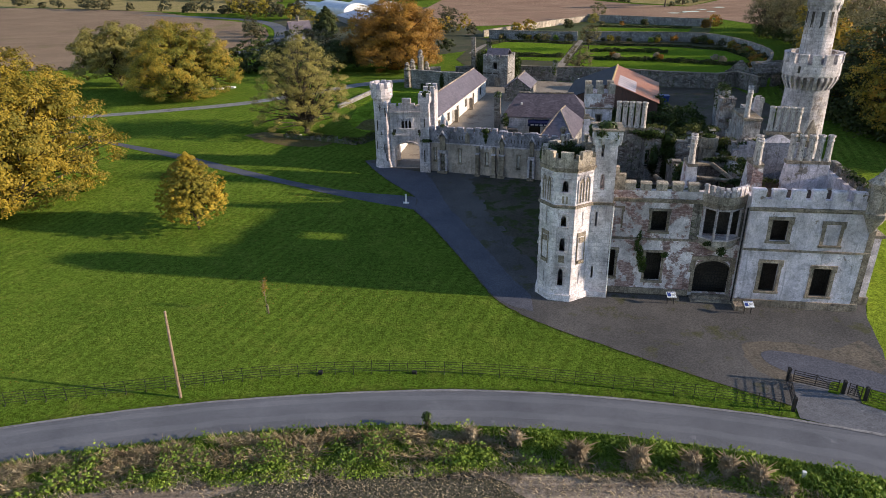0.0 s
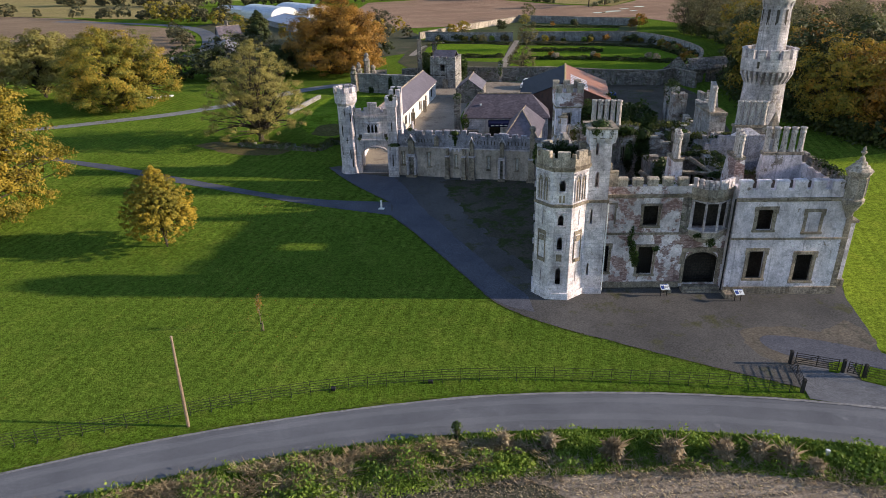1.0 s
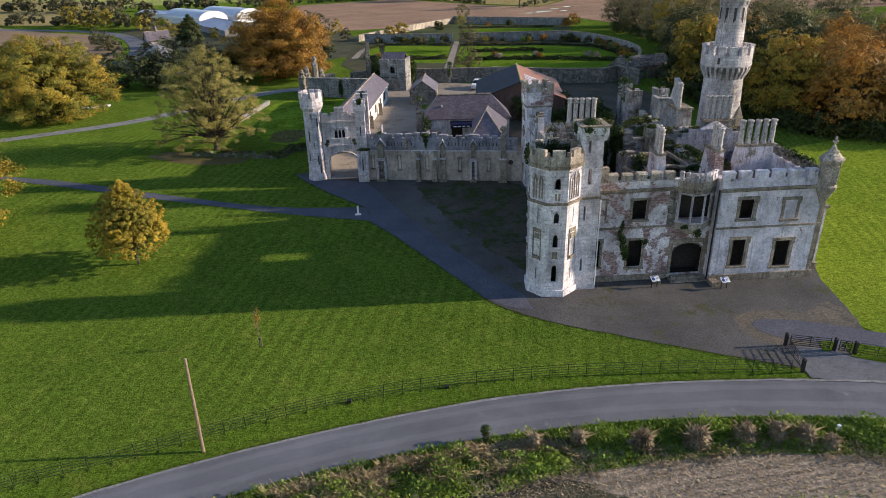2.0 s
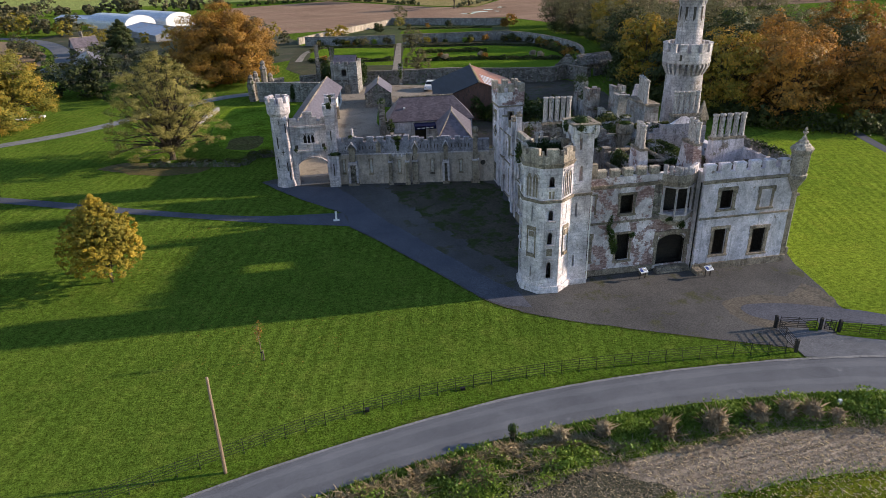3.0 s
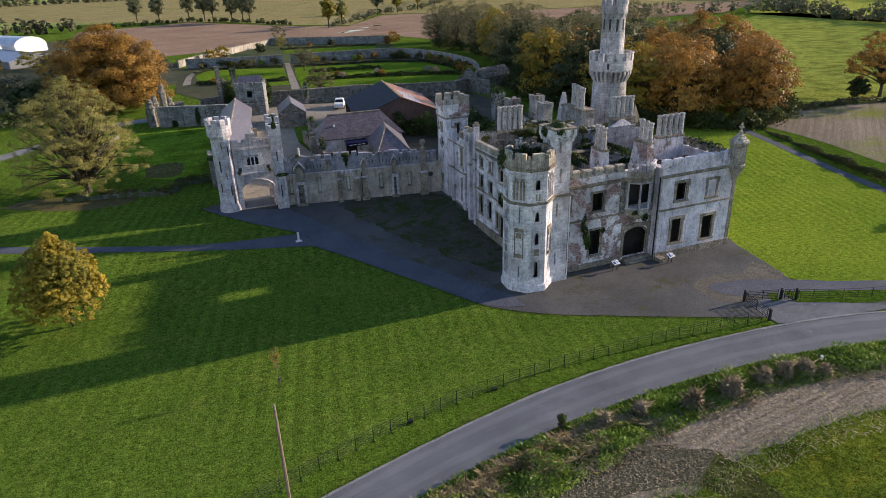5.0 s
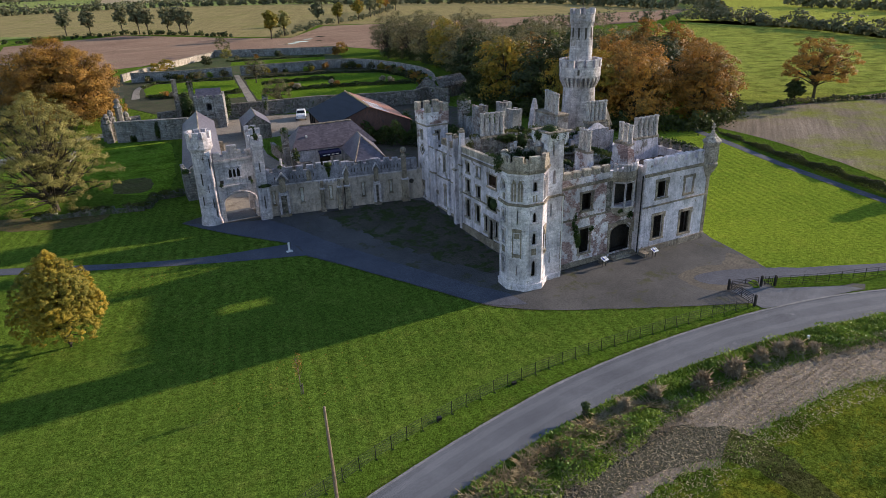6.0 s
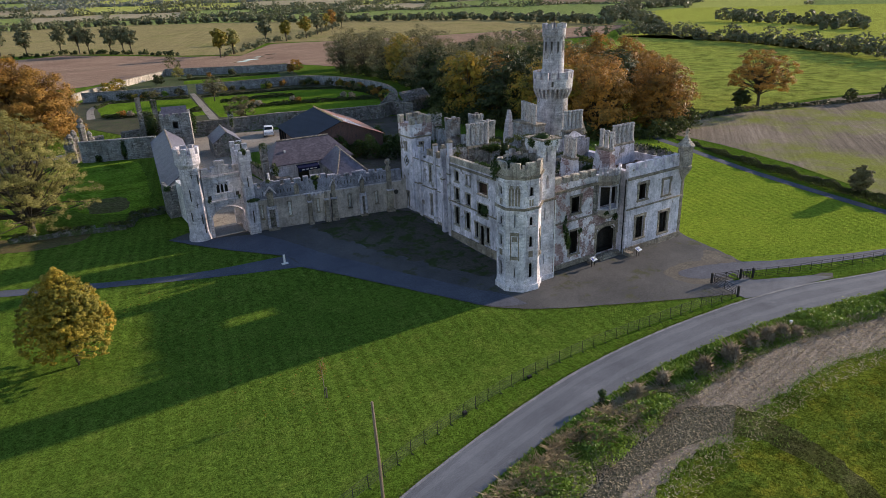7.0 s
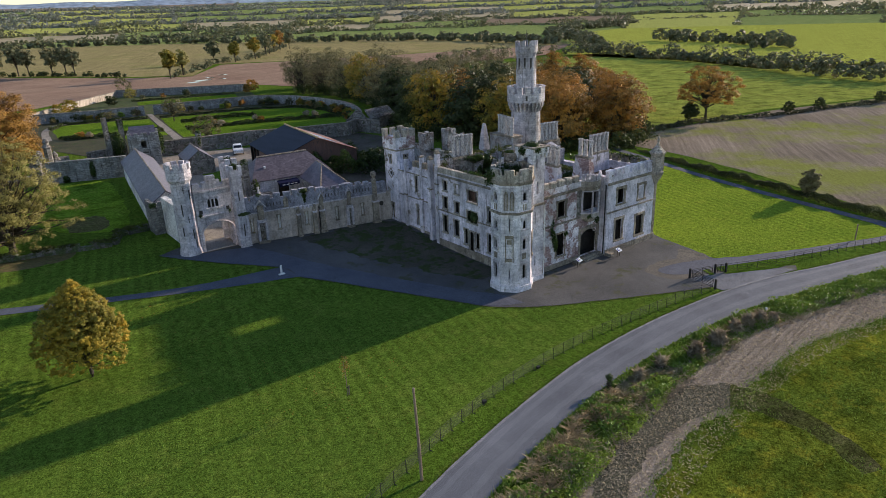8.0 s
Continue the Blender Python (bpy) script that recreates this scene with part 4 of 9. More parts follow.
sheet("side_lawn", ragged([(23.2, 43.8), (22.5, 40.0), (21.6, 36.7)], 0.1, 0.5, 8) + [(x - 0.03, y + 0.05) for x, y in TRACK_IN if x > 22.2] + [(50, 80), (30, 74), (23.8, 60), (23.9, 45.4)], 0.016, SIDE_LAWN, "yellow-green mown lawn beside the castle, sunlit glow in its colour", "lawn")
sheet("lane_apron", ragged([(14.8, 31.5), (17.5, 30.9), (19.8, 30.45), (22.2, 29.95), (24.6, 29.6)], 0.08, 0.4, 3) + [(23.4, 30.9), (21.1, 32.05), (19.7, 32.75), (18.6, 33.3), (18.0, 34.3), (15.2, 35.1)], 0.042, surface("scuffed_apron", (0.105, 0.112, 0.126), (0.185, 0.194, 0.212), (0.225, 0.23, 0.24), 0.45, 14, 0.85, 0.25, 0.01, cover=0.6), "scuffed grey apron between lane and gate", "road")
sheet("mossy_court", ragged(smooth_line([(-8.2, 70.0), (-6.0, 62.5), (-3.0, 55.5), (0.0, 49.0), (2.4, 48.2), (3.4, 50.0), (3.5, 58.0), (4.0, 66.5), (2.0, 69.3), (-8.2, 70.0)], 5), 0.9, 0.35, 12), 0.031, MOSS_GRAVEL, "mossy green gravel court under the west walls", "forecourt")
sheet("gate_verge", ragged([(18.75, 33.3), (19.7, 32.75), (21.1, 32.05), (22.5, 31.3), (23.8, 30.75)], 0.07, 0.4, 2) + ragged([(30.2, 29.8), (25.6, 32.25), (22.2, 33.75), (20.0, 34.7), (19.1, 35.05)], 0.07, 0.5, 5), 0.048, VERGE, "strip of green grass beside the gateway", "verge")
sheet("gate_tuft", ragged([(17.2, 34.2), (17.75, 34.0), (18.5, 34.9), (18.6, 35.2), (17.8, 35.3), (17.2, 34.2)], 0.08, 0.3, 4), 0.047, VERGE, "small patch of grass at the gatepost", "verge")
edge_in = [(a[0] + (b[0] - a[0]) * 0.055, a[1] + (b[1] - a[1]) * 0.055) for a, b in zip(ROAD_FAR, ROAD_NEAR)]
sheet("road_edge", [p for p in ragged(ROAD_FAR, 0.06, 0.5, 3) if p[0] < 40] + [p for p in ragged(edge_in, 0.06, 0.5, 9) if p[0] < 40][::-1], 0.054, surface("gritty_lane_edge", (0.19, 0.192, 0.195), (0.29, 0.288, 0.285), (0.15, 0.155, 0.155), 1.4, 12, 0.95, 0.3, 0.01), "pale gritty edge of the worn lane", "road")

# ---- castle pieces ----
def merlons(parent, wall, z, width, gap, height, thick, material, s0=0.0, s1=None, d0=0.0, seed=0, lost=0.0):
    """A row of merlons, each with its coping stone, every one a piece of its own."""
    s1 = wall.len if s1 is None else s1
    n = max(1, round((s1 - s0 + gap) / (width + gap)))
    pitch = (s1 - s0 + gap) / n
    w = pitch - gap
    g = Geo().box(-w / 2, w / 2, 0, thick, 0, height - 0.1)
    g.hexa([(-w / 2 - 0.04, -0.05, height - 0.1), (w / 2 + 0.04, -0.05, height - 0.1), (w / 2 + 0.04, thick + 0.05, height - 0.1), (-w / 2 - 0.04, thick + 0.05, height - 0.1),
            (-w / 2, 0.0, height + 0.03), (w / 2, 0.0, height + 0.03), (w / 2, thick, height + 0.03), (-w / 2, thick, height + 0.03)])
    rng = random.Random(seed)
    first, o = None, Vector((0, 0, 0))
    up = parent
    while up:
        o += up.location
        up = up.parent
    for i in range(n):
        if rng.random() < lost:
            continue
        x, y, zz = wall.at(s0 + w / 2 + i * pitch, d0, z)
        m = pose(x - o.x, y - o.y, zz - o.z, rng.uniform(-1, 1), rng.uniform(-1.2, 1.2), wall.angle + rng.uniform(-1.5, 1.5)) @ Matrix.Diagonal((1, 1, rng.uniform(0.9, 1.05), 1))
        if first is None:
            first = part_local("merlon", g, material, parent)
            first.matrix_basis = m
        else:
            twin(first, "merlon", m, parent)


def window(parent, wall, hole, material=None, trim=0.17, bars=0, rails=0, mull=0, blind=False, name="window", sill=True, depth=0.3, board=None):
    """A stone surround with sill, iron bars or mullions in an opening of a wall."""
    s0, s1, z0, z1 = hole[:4]
    rise = hole[4] if len(hole) > 4 else 0
    material = material or TRIM
    g = Geo()
    b = wall.block
    b(g, s0 - trim, s0, -0.05, 0.12, z0, z1)
    b(g, s1, s1 + trim, -0.05, 0.12, z0, z1)
    b(g, s0 - trim - 0.06, s1 + trim + 0.06, -0.09, 0.12, z1, z1 + trim)
    b(g, s0 - trim - 0.06, s0 - trim + 0.04, -0.09, 0.1, z1 - 0.28, z1)
    b(g, s1 + trim - 0.04, s1 + trim + 0.06, -0.09, 0.1, z1 - 0.28, z1)
    if rise:
        left = wall.arch_points(hole)
        for pts in (left, [(s0 + s1 - s, z) for s, z in left]):
            for (sa, za), (sb, zb) in zip(pts, pts[1:]):
                k = 0.07
                g.hexa([wall.at(sa, -0.04, za - k), wall.at(sb, -0.04, zb - k), wall.at(sb, 0.1, zb - k), wall.at(sa, 0.1, za - k), wall.at(sa, -0.04, za + k), wall.at(sb, -0.04, zb + k), wall.at(sb, 0.1, zb + k), wall.at(sa, 0.1, za + k)])
    ob = part(name, g.wear(0.02), material, parent)
    if sill:
        part("sill", b(Geo(), s0 - trim - 0.05, s1 + trim + 0.05, -0.14, 0.2, z0 - 0.16, z0).wear(0.015), material, ob)
    # added lining, its dark colour stands for shade on the jambs
    if not blind:
        g = Geo()
        b(g, s0 + 0.002, s0 + 0.03, 0.13, 0.4, z0, z1)
        b(g, s1 - 0.03, s1 - 0.002, 0.13, 0.4, z0, z1)
        if not rise:
            b(g, s0 + 0.03, s1 - 0.03, 0.13, 0.4, z1 - 0.03, z1 - 0.002)
        b(g, s0 + 0.03, s1 - 0.03, 0.13, 0.4, z0 + 0.002, z0 + 0.025)
        part("lining", g, OPENING_DARK, ob, "lining painted dark for the shade in the reveal")
    if bars:
        for i in range(bars):
            s = s0 + (s1 - s0) * (i + 0.5) / bars
            part("bar", Geo().tube([wall.at(s, depth, z0), wall.at(s, depth, z1 - (abs(rise) * 0.2))], 0.012, 5), DARK_IRON, ob)
    for i in range(rails):
        z = z0 + (z1 - z0) * (i + 0.7) / (rails + 0.4)
        part("cross_bar", Geo().tube([wall.at(s0, depth - 0.03, z), wall.at(s1, depth - 0.03, z)], 0.012, 5), DARK_IRON, ob)
    for i in range(mull):
        s = s0 + (s1 - s0) * (i + 1) / (mull + 1)
        part("mullion", b(Geo(), s - 0.06, s + 0.06, 0.02, 0.16, z0, z1), material, ob)
    if blind:
        # the near-black board paints an unlit opening; other boards are walling
        part("blocking", b(Geo(), s0, s1, 0.14, 0.3, z0, z1), board or LINK_RENDER, ob, "dark sheet painted for the unlit opening" if board is OPENING_DARK else "window opening walled up with rough render")
    return ob


# ---- main block ----
castle = thing("castle_ruin", (13, 52, 0), "roofless castle ruin of patchy white plaster over brick, ivy inside", "castle")
YL, YR, XW, XE, ZC, ZT = 45.4, 44.4, 3.6, 22.6, 7.7, 8.35

front_l = Wall((5.0, YL), (14.29, YL))
H_FL = [(2.98, 4.07, 5.27, 6.85, 0), (2.9, 4.05, 1.23, 3.55, 0), (0.05, 0.68, 1.4, 3.65, 0), (6.5, 8.95, 0.42, 3.12, 0.75), (6.5, 9.15, 5.05, 7.4, 0)]
part("front_wall", front_l.solid(Geo(), 0, ZT, 0.42, H_FL), PLASTER_BARE, castle, "plaster flaking off dark red brick")
window(castle, front_l, H_FL[0])
window(castle, front_l, H_FL[1], bars=8, rails=1)
window(castle, front_l, H_FL[2], bars=7, rails=1)
hb = (0.05, 0.85, 5.4, 7.0)
window(castle, front_l, hb, trim=0.12, blind=True, board=PLASTER_BARE, sill=False)
part("plinth", front_l.block(Geo(), 0, 6.2, -0.12, 0, 0, 0.55), TRIM, castle)
part("string_course", front_l.block(Geo(), 0, 6.3, -0.1, 0.0, 4.55, 4.7).wear(0.02), TRIM, castle)
part("cornice", front_l.block(front_l.block(Geo(), 0, 6.4, -0.16, 0, ZC - 0.1, ZC + 0.08), 0, 6.4, -0.08, 0, ZC - 0.22, ZC - 0.1).wear(0.02), TRIM, castle)
merlons(castle, front_l, ZT, 0.78, 0.36, 0.62, 0.4, PARAPET_STONE, 0.9, 6.0, seed=3)
part("raised_parapet", front_l.block(front_l.block(Geo(), 0, 0.9, 0, 0.45, ZT, ZT + 1.15), 0.0, 0.4, 0, 0.45, ZT + 1.15, ZT + 1.7).wear(0.03), TRIM, castle)

# arched doorway with its iron grille and steps
door = window(castle, front_l, H_FL[3], trim=0.26, name="doorway", sill=False, bars=13, rails=11, depth=0.4)
part("step", Geo().box(11.3, 14.3, 44.5, 45.3, 0, 0.18).wear(0.03), TRIM, castle)
part("step", Geo().box(11.5, 14.2, 44.85, 45.35, 0.18, 0.35).wear(0.03), TRIM, castle)
part("step", Geo().box(14.2, 14.75, 43.5, 44.35, 0, 0.4).wear(0.05), TRIM, castle, "broken stone cheek block beside the doorway")
part("loose_stone", Geo().box(9.9, 10.5, 44.5, 44.95, 0, 0.25).wear(0.06), TRIM, castle)

part("brown_panel", front_l.block(Geo(), 5.75, 6.4, -0.025, 0.0, 4.72, 7.58).wear(0.01), RUBBLE, castle, "bare brown strip of wall beside the bay window")
for s0, s1, z0, z1 in ((6.1, 6.28, 2.1, 2.75), (9.12, 9.28, 2.1, 2.75)):
    part("label_stop", front_l.block(front_l.block(Geo(), s0, s1, -0.1, 0.0, z0 + 0.12, z1), s0 - 0.05, s1 + 0.05, -0.13, 0.0, z0, z0 + 0.14).wear(0.02), TRIM, castle)
g = Geo()
arc = [front_l.at(7.7 - 1.52 * math.cos(math.pi * k / 12), -0.06, 2.62 + 0.82 * math.sin(math.pi * k / 12)) for k in range(13)]
g.tube(arc, 0.08, 5)
part("hood_mould", g, TRIM, castle, "moulded stone hood over the arched doorway")
part("brown_panel", Wall((14.02, YL), (14.29, YL)).block(Geo(), 0, 0.26, -0.03, 0.0, 4.72, 7.58).wear(0.01), RUBBLE, castle)
# canted bay window over the door
BAY = [(11.42, 45.38), (12.22, 44.62), (13.2, 44.62), (14.15, 45.38)]
BAY_C = (12.78, 45.38)


def bay(k):
    return [(BAY_C[0] + (x - BAY_C[0]) * k, BAY_C[1] + (y - BAY_C[1]) * k) for x, y in BAY]


oriel = part("oriel", Geo().prism(bay(0.98), 4.6, 4.95), PARAPET_STONE, castle, "corbelled canted stone bay window with tall openings")
part("sill", Geo().prism(bay(1.08), 4.95, 5.06).wear(0.01), GATE_STONE, oriel)
part("corbel", Geo().prism(bay(0.45), 3.95, 4.2, 1.6, BAY_C).prism(bay(0.8), 4.2, 4.32).prism(bay(0.86), 4.32, 4.5, 1.12, BAY_C).prism(bay(1.06), 4.5, 4.6), PARAPET_STONE, oriel)
for k, (x, y) in enumerate(bay(0.97)):
    x += (0.1, 0, 0, -0.1)[k]
    part("mullion", Geo().tube([(x, y, 5.06), (x, y, 7.4)], 0.095, 6), GATE_STONE, oriel, "pale stone window post")
part("transom", Geo().tube([(*p, 7.28) for p in bay(0.97)], 0.09, 4), GATE_STONE, oriel)
part("head", Geo().prism(bay(1.04), 7.34, 7.72).wear(0.012), TRIM, oriel)
part("parapet", Geo().prism(bay(1.1), 7.72, 8.3).wear(0.012), PARAPET_STONE, oriel)
for a, b2, n in zip(bay(1.1), bay(1.1)[1:], (2, 3, 2)):
    merlons(oriel, Wall(a, b2), 8.3, 0.28, 0.16, 0.66, 0.2, GATE_STONE, 0.05, Wall(a, b2).len - 0.03, seed=n)

front_r = Wall((14.3, YR), (XE, YR))
H_FR = [(1.6, 2.68, 5.28, 6.85, 0), (5.1, 6.05, 5.1, 6.66, 0), (1.5, 2.58, 1.32, 3.57, 0), (4.98, 6.16, 1.1, 3.3, 0)]
part("front_wall", front_r.solid(Geo(), 0, ZT, 0.42, [H_FR[0], H_FR[2], H_FR[3]]), PLASTER, castle, "bluish white plastered wall with damp stains")
part("return_wall", Wall((14.3, YL + 0.42), (14.3, YR + 0.42)).solid(Geo(), 0, ZT, 0.6), PLASTER, castle)
window(castle, front_r, H_FR[0], trim=0.24)
window(castle, front_r, H_FR[1], trim=0.22, blind=True, board=INNER_STONE)
window(castle, front_r, H_FR[2], trim=0.24, bars=7, rails=1)
window(castle, front_r, H_FR[3], trim=0.24, bars=7, rails=1)
part("plinth", front_r.block(Geo(), -0.05, 8.35, -0.13, 0, 0, 0.6), TRIM, castle)
part("string_course", front_r.block(Geo(), -0.03, 8.3, -0.1, 0, 4.5, 4.64).wear(0.02), TRIM, castle)
part("cornice", front_r.block(front_r.block(Geo(), -0.1, 8.0, -0.18, 0, ZC - 0.1, ZC + 0.06), -0.06, 8.0, -0.09, 0, ZC - 0.22, ZC - 0.1).wear(0.02), TRIM, castle)
merlons(castle, front_r, ZT, 0.82, 0.42, 0.65, 0.42, PLASTER, 0.0, 7.2, seed=5)
part("parapet_block", front_r.block(Geo(), 6.9, 8.0, 0.0, 0.45, ZT, ZT + 0.55).wear(0.02), TRIM, castle)
for s in (7.9,):
    part("quoin", front_r.block(Geo(), s, 8.32, -0.03, 0.0, 0.6, 6.3), TRIM, castle)
part("downpipe", Geo().tube([(14.2, YR + 0.2, 0.2), (14.2, YR + 0.2, 7.6)], 0.06, 6), DARK_IRON, castle)

# corner bartizan with its finial
bart = part("bartizan", Geo().lathe(22.2, 44.3, [(0.12, 6.2), (0.25, 6.45), (0.32, 6.7), (0.52, 6.95), (0.58, 7.15), (0.74, 7.4), (0.78, 7.7), (0.66, 7.8), (0.64, 9.35), (0.78, 9.5), (0.8, 9.7)], 8, math.pi / 8), PARAPET_STONE, castle, "corbelled octagonal corner turret of tan stone")
part("cap", Geo().lathe(22.2, 44.3, [(0.88, 9.7), (0.88, 9.8), (0.72, 9.95), (0.6, 10.0), (0.58, 10.12), (0.4, 10.2), (0.38, 10.36), (0.22, 10.45), (0.15, 10.7), (0.08, 10.78)], 8, math.pi / 8), PARAPET_STONE, bart)
part("finial", Geo().lathe(22.2, 44.3, [(0.05, 10.78), (0.09, 10.9), (0.2, 11.02), (0.2, 11.1), (0.08, 11.16), (0.13, 11.26), (0.04, 11.45)], 8), PARAPET_STONE, bart)
for i in range(8):
    a = i * math.pi / 4
    w = Wall((22.2 + 0.645 * math.cos(a) + 0.16 * math.sin(a), 44.3 + 0.645 * math.sin(a) - 0.16 * math.cos(a)), (22.2 + 0.645 * math.cos(a) - 0.16 * math.sin(a), 44.3 + 0.645 * math.sin(a) + 0.16 * math.cos(a)))
    part("panel_rib", w.block(Geo(), -0.1, -0.04, -0.04, 0.04, 7.9, 9.3), PARAPET_STONE, bart)

# east side
east = Wall((XE, YR + 0.7), (XE, 58.5))
H_E = [(2.0, 3.0, 5.1, 6.8, 0), (5.0, 6.0, 5.1, 6.8, 0), (2.0, 3.0, 1.1, 3.4, 0), (5.0, 6.0, 1.1, 3.4, 0)]
part("side_wall", east.solid(Geo(), 0, ZT - 0.3, 0.7, H_E, tops=[(9.5, 13.4, 6.9)]), PLASTER, castle)
merlons(castle, east, ZT - 0.3, 0.85, 0.35, 0.7, 0.4, RUBBLE, 0.5, 7.6, seed=8)
for h in H_E:
    window(castle, east, h)
part("side_bay", Geo().box(22.6, 23.7, 45.6, 49.6, 0, 5.3), PLASTER, castle)
part("side_bay_coping", Geo().box(22.6, 23.85, 45.45, 49.75, 5.3, 5.5).wear(0.03), TRIM, castle)
part("side_bay_plinth", Geo().box(22.7, 23.85, 45.48, 49.7, 0, 0.6), TRIM, castle)

# west side: shaded garden front
west = Wall((XW, 59.0), (XW, 46.2))
H_W = [(1.2, 1.8, 6.6, 7.65, 0), (1.1, 1.8, 4.6, 5.9, 0), (1.0, 1.75, 1.9, 3.8, 0), (3.2, 3.8, 6.6, 7.6, 0), (3.1, 3.8, 4.5, 5.7, 0), (2.9, 3.7, 1.9, 3.7, 0),
       (5.2, 6.7, 6.2, 7.4, 0), (5.1, 6.7, 4.0, 5.2, 0), (4.6, 5.15, 1.4, 3.1, 0), (5.4, 6.1, 0.5, 3.0, 0.3), (6.4, 6.95, 1.3, 3.0, 0), (8.3, 9.1, 4.6, 6.2, 0), (8.3, 9.1, 1.4, 3.4, 0)]
part("west_wall", west.solid(Geo(), 0, 8.4, 0.42, H_W), WEST_RENDER, castle, "shaded grey rendered wall with tall openings")
for i, h in enumerate(H_W):
    window(castle, west, h, PARAPET_STONE, trim=0.09, bars=5 if i == 7 else 0, blind=i in (3,), board=WEST_RENDER)
part("parapet", west.block(Geo(), 0, 12.7, -0.02, 0.4, 8.4, 9.0).wear(0.03), PARAPET_STONE, castle)
part("cornice", west.block(Geo(), 0, 12.7, -0.16, 0, 8.05, 8.25).wear(0.02), TRIM, castle)
part("plinth", west.block(Geo(), -0.1, 12.7, -0.14, 0, 0, 0.9), TRIM, castle)
part("string_course", west.block(Geo(), 0, 12.7, -0.08, 0, 4.2, 4.33), TRIM, castle)
merlons(castle, west, 9.0, 0.55, 0.3, 0.5, 0.38, PARAPET_STONE, 8.8, 12.0, seed=9)
for s, zt in ((0.1, 10.6), (-1.2, 9.8)):
    pin = part("pinnacle", west.block(west.block(Geo(), s - 0.24, s + 0.24, -0.16, 0.4, 0, zt - 1.6), s - 0.19, s + 0.19, -0.1, 0.36, zt - 1.6, zt - 0.25).wear(0.03), WEST_RENDER, castle, "tall narrow turret buttress")
    part("coping", west.block(west.block(Geo(), s - 0.26, s + 0.26, -0.18, 0.42, zt - 0.25, zt - 0.1), s - 0.14, s + 0.14, -0.06, 0.3, zt - 0.1, zt + 0.12).wear(0.03), TRIM, pin)
    part("offset_course", west.block(Geo(), s - 0.28, s + 0.28, -0.2, 0.1, zt - 3.6, zt - 3.45).wear(0.02), TRIM, pin)
west2 = Wall((4.3, 67.3), (4.3, 59.0))
H_W2 = [(6.2, 6.55, 4.4, 6.6, 0), (6.2, 6.55, 0.9, 3.3, 0), (3.4, 3.75, 1.1, 3.6, 0), (3.3, 3.7, 5.0, 7.0, 0)]
part("west_wall", west2.solid(Geo(), 0, 8.0, 0.7, H_W2, tops=[(0.3, 0.9, 7.3), (0.9, 2.1, 6.9), (2.1, 2.8, 7.5), (5.6, 6.2, 7.6)]), WEST_RENDER, castle)
for h in H_W2:
    window(castle, west2, h, PARAPET_STONE, trim=0.08, sill=False)
for s, zt, w in ((4.6, 9.3, 0.22), (1.5, 8.7, 0.18), (7.4, 8.5, 0.18)):
    but = part("buttress", west2.block(west2.block(Geo(), s - w, s + w, -0.28, 0.0, 0, 4.4), s - w * 0.8, s + w * 0.8, -0.16, 0.3, 4.4, zt).wear(0.03), WEST_RENDER, castle)
    part("offset_course", west2.block(Geo(), s - w - 0.03, s + w + 0.03, -0.3, 0.02, 4.4, 4.55).wear(0.02), TRIM, but)
    part("coping", west2.block(Geo(), s - w, s + w, -0.2, 0.34, zt, zt + 0.16).wear(0.03), TRIM, but)
part("string_course", west2.block(Geo(), 0, 8.3, -0.07, 0.0, 4.2, 4.32).wear(0.02), TRIM, castle)
part("string_course", west2.block(Geo(), 0, 8.3, -0.07, 0.0, 7.1, 7.22).wear(0.02), TRIM, castle)
part("plinth", west2.block(Geo(), 0, 8.3, -0.1, 0.0, 0, 0.7), TRIM, castle)
merlons(castle, west2, 8.0, 0.5, 0.4, 0.7, 0.4, TRIM, 2.9, 7.0, seed=4, lost=0.2)

# unseen dark walls, added under the wall-walk so window openings stay black
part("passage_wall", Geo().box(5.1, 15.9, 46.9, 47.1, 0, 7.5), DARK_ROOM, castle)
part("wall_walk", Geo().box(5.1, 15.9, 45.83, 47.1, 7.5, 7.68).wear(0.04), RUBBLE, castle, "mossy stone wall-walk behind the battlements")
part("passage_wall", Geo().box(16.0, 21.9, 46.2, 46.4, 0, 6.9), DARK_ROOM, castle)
# gap left so the sun crosses one west window onto the lawn
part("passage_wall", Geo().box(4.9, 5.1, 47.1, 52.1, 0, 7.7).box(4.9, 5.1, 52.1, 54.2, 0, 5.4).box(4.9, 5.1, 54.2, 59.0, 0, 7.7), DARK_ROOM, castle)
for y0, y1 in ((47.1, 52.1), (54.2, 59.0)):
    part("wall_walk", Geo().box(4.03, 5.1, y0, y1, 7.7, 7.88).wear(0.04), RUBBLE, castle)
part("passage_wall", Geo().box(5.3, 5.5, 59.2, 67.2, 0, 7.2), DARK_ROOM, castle)

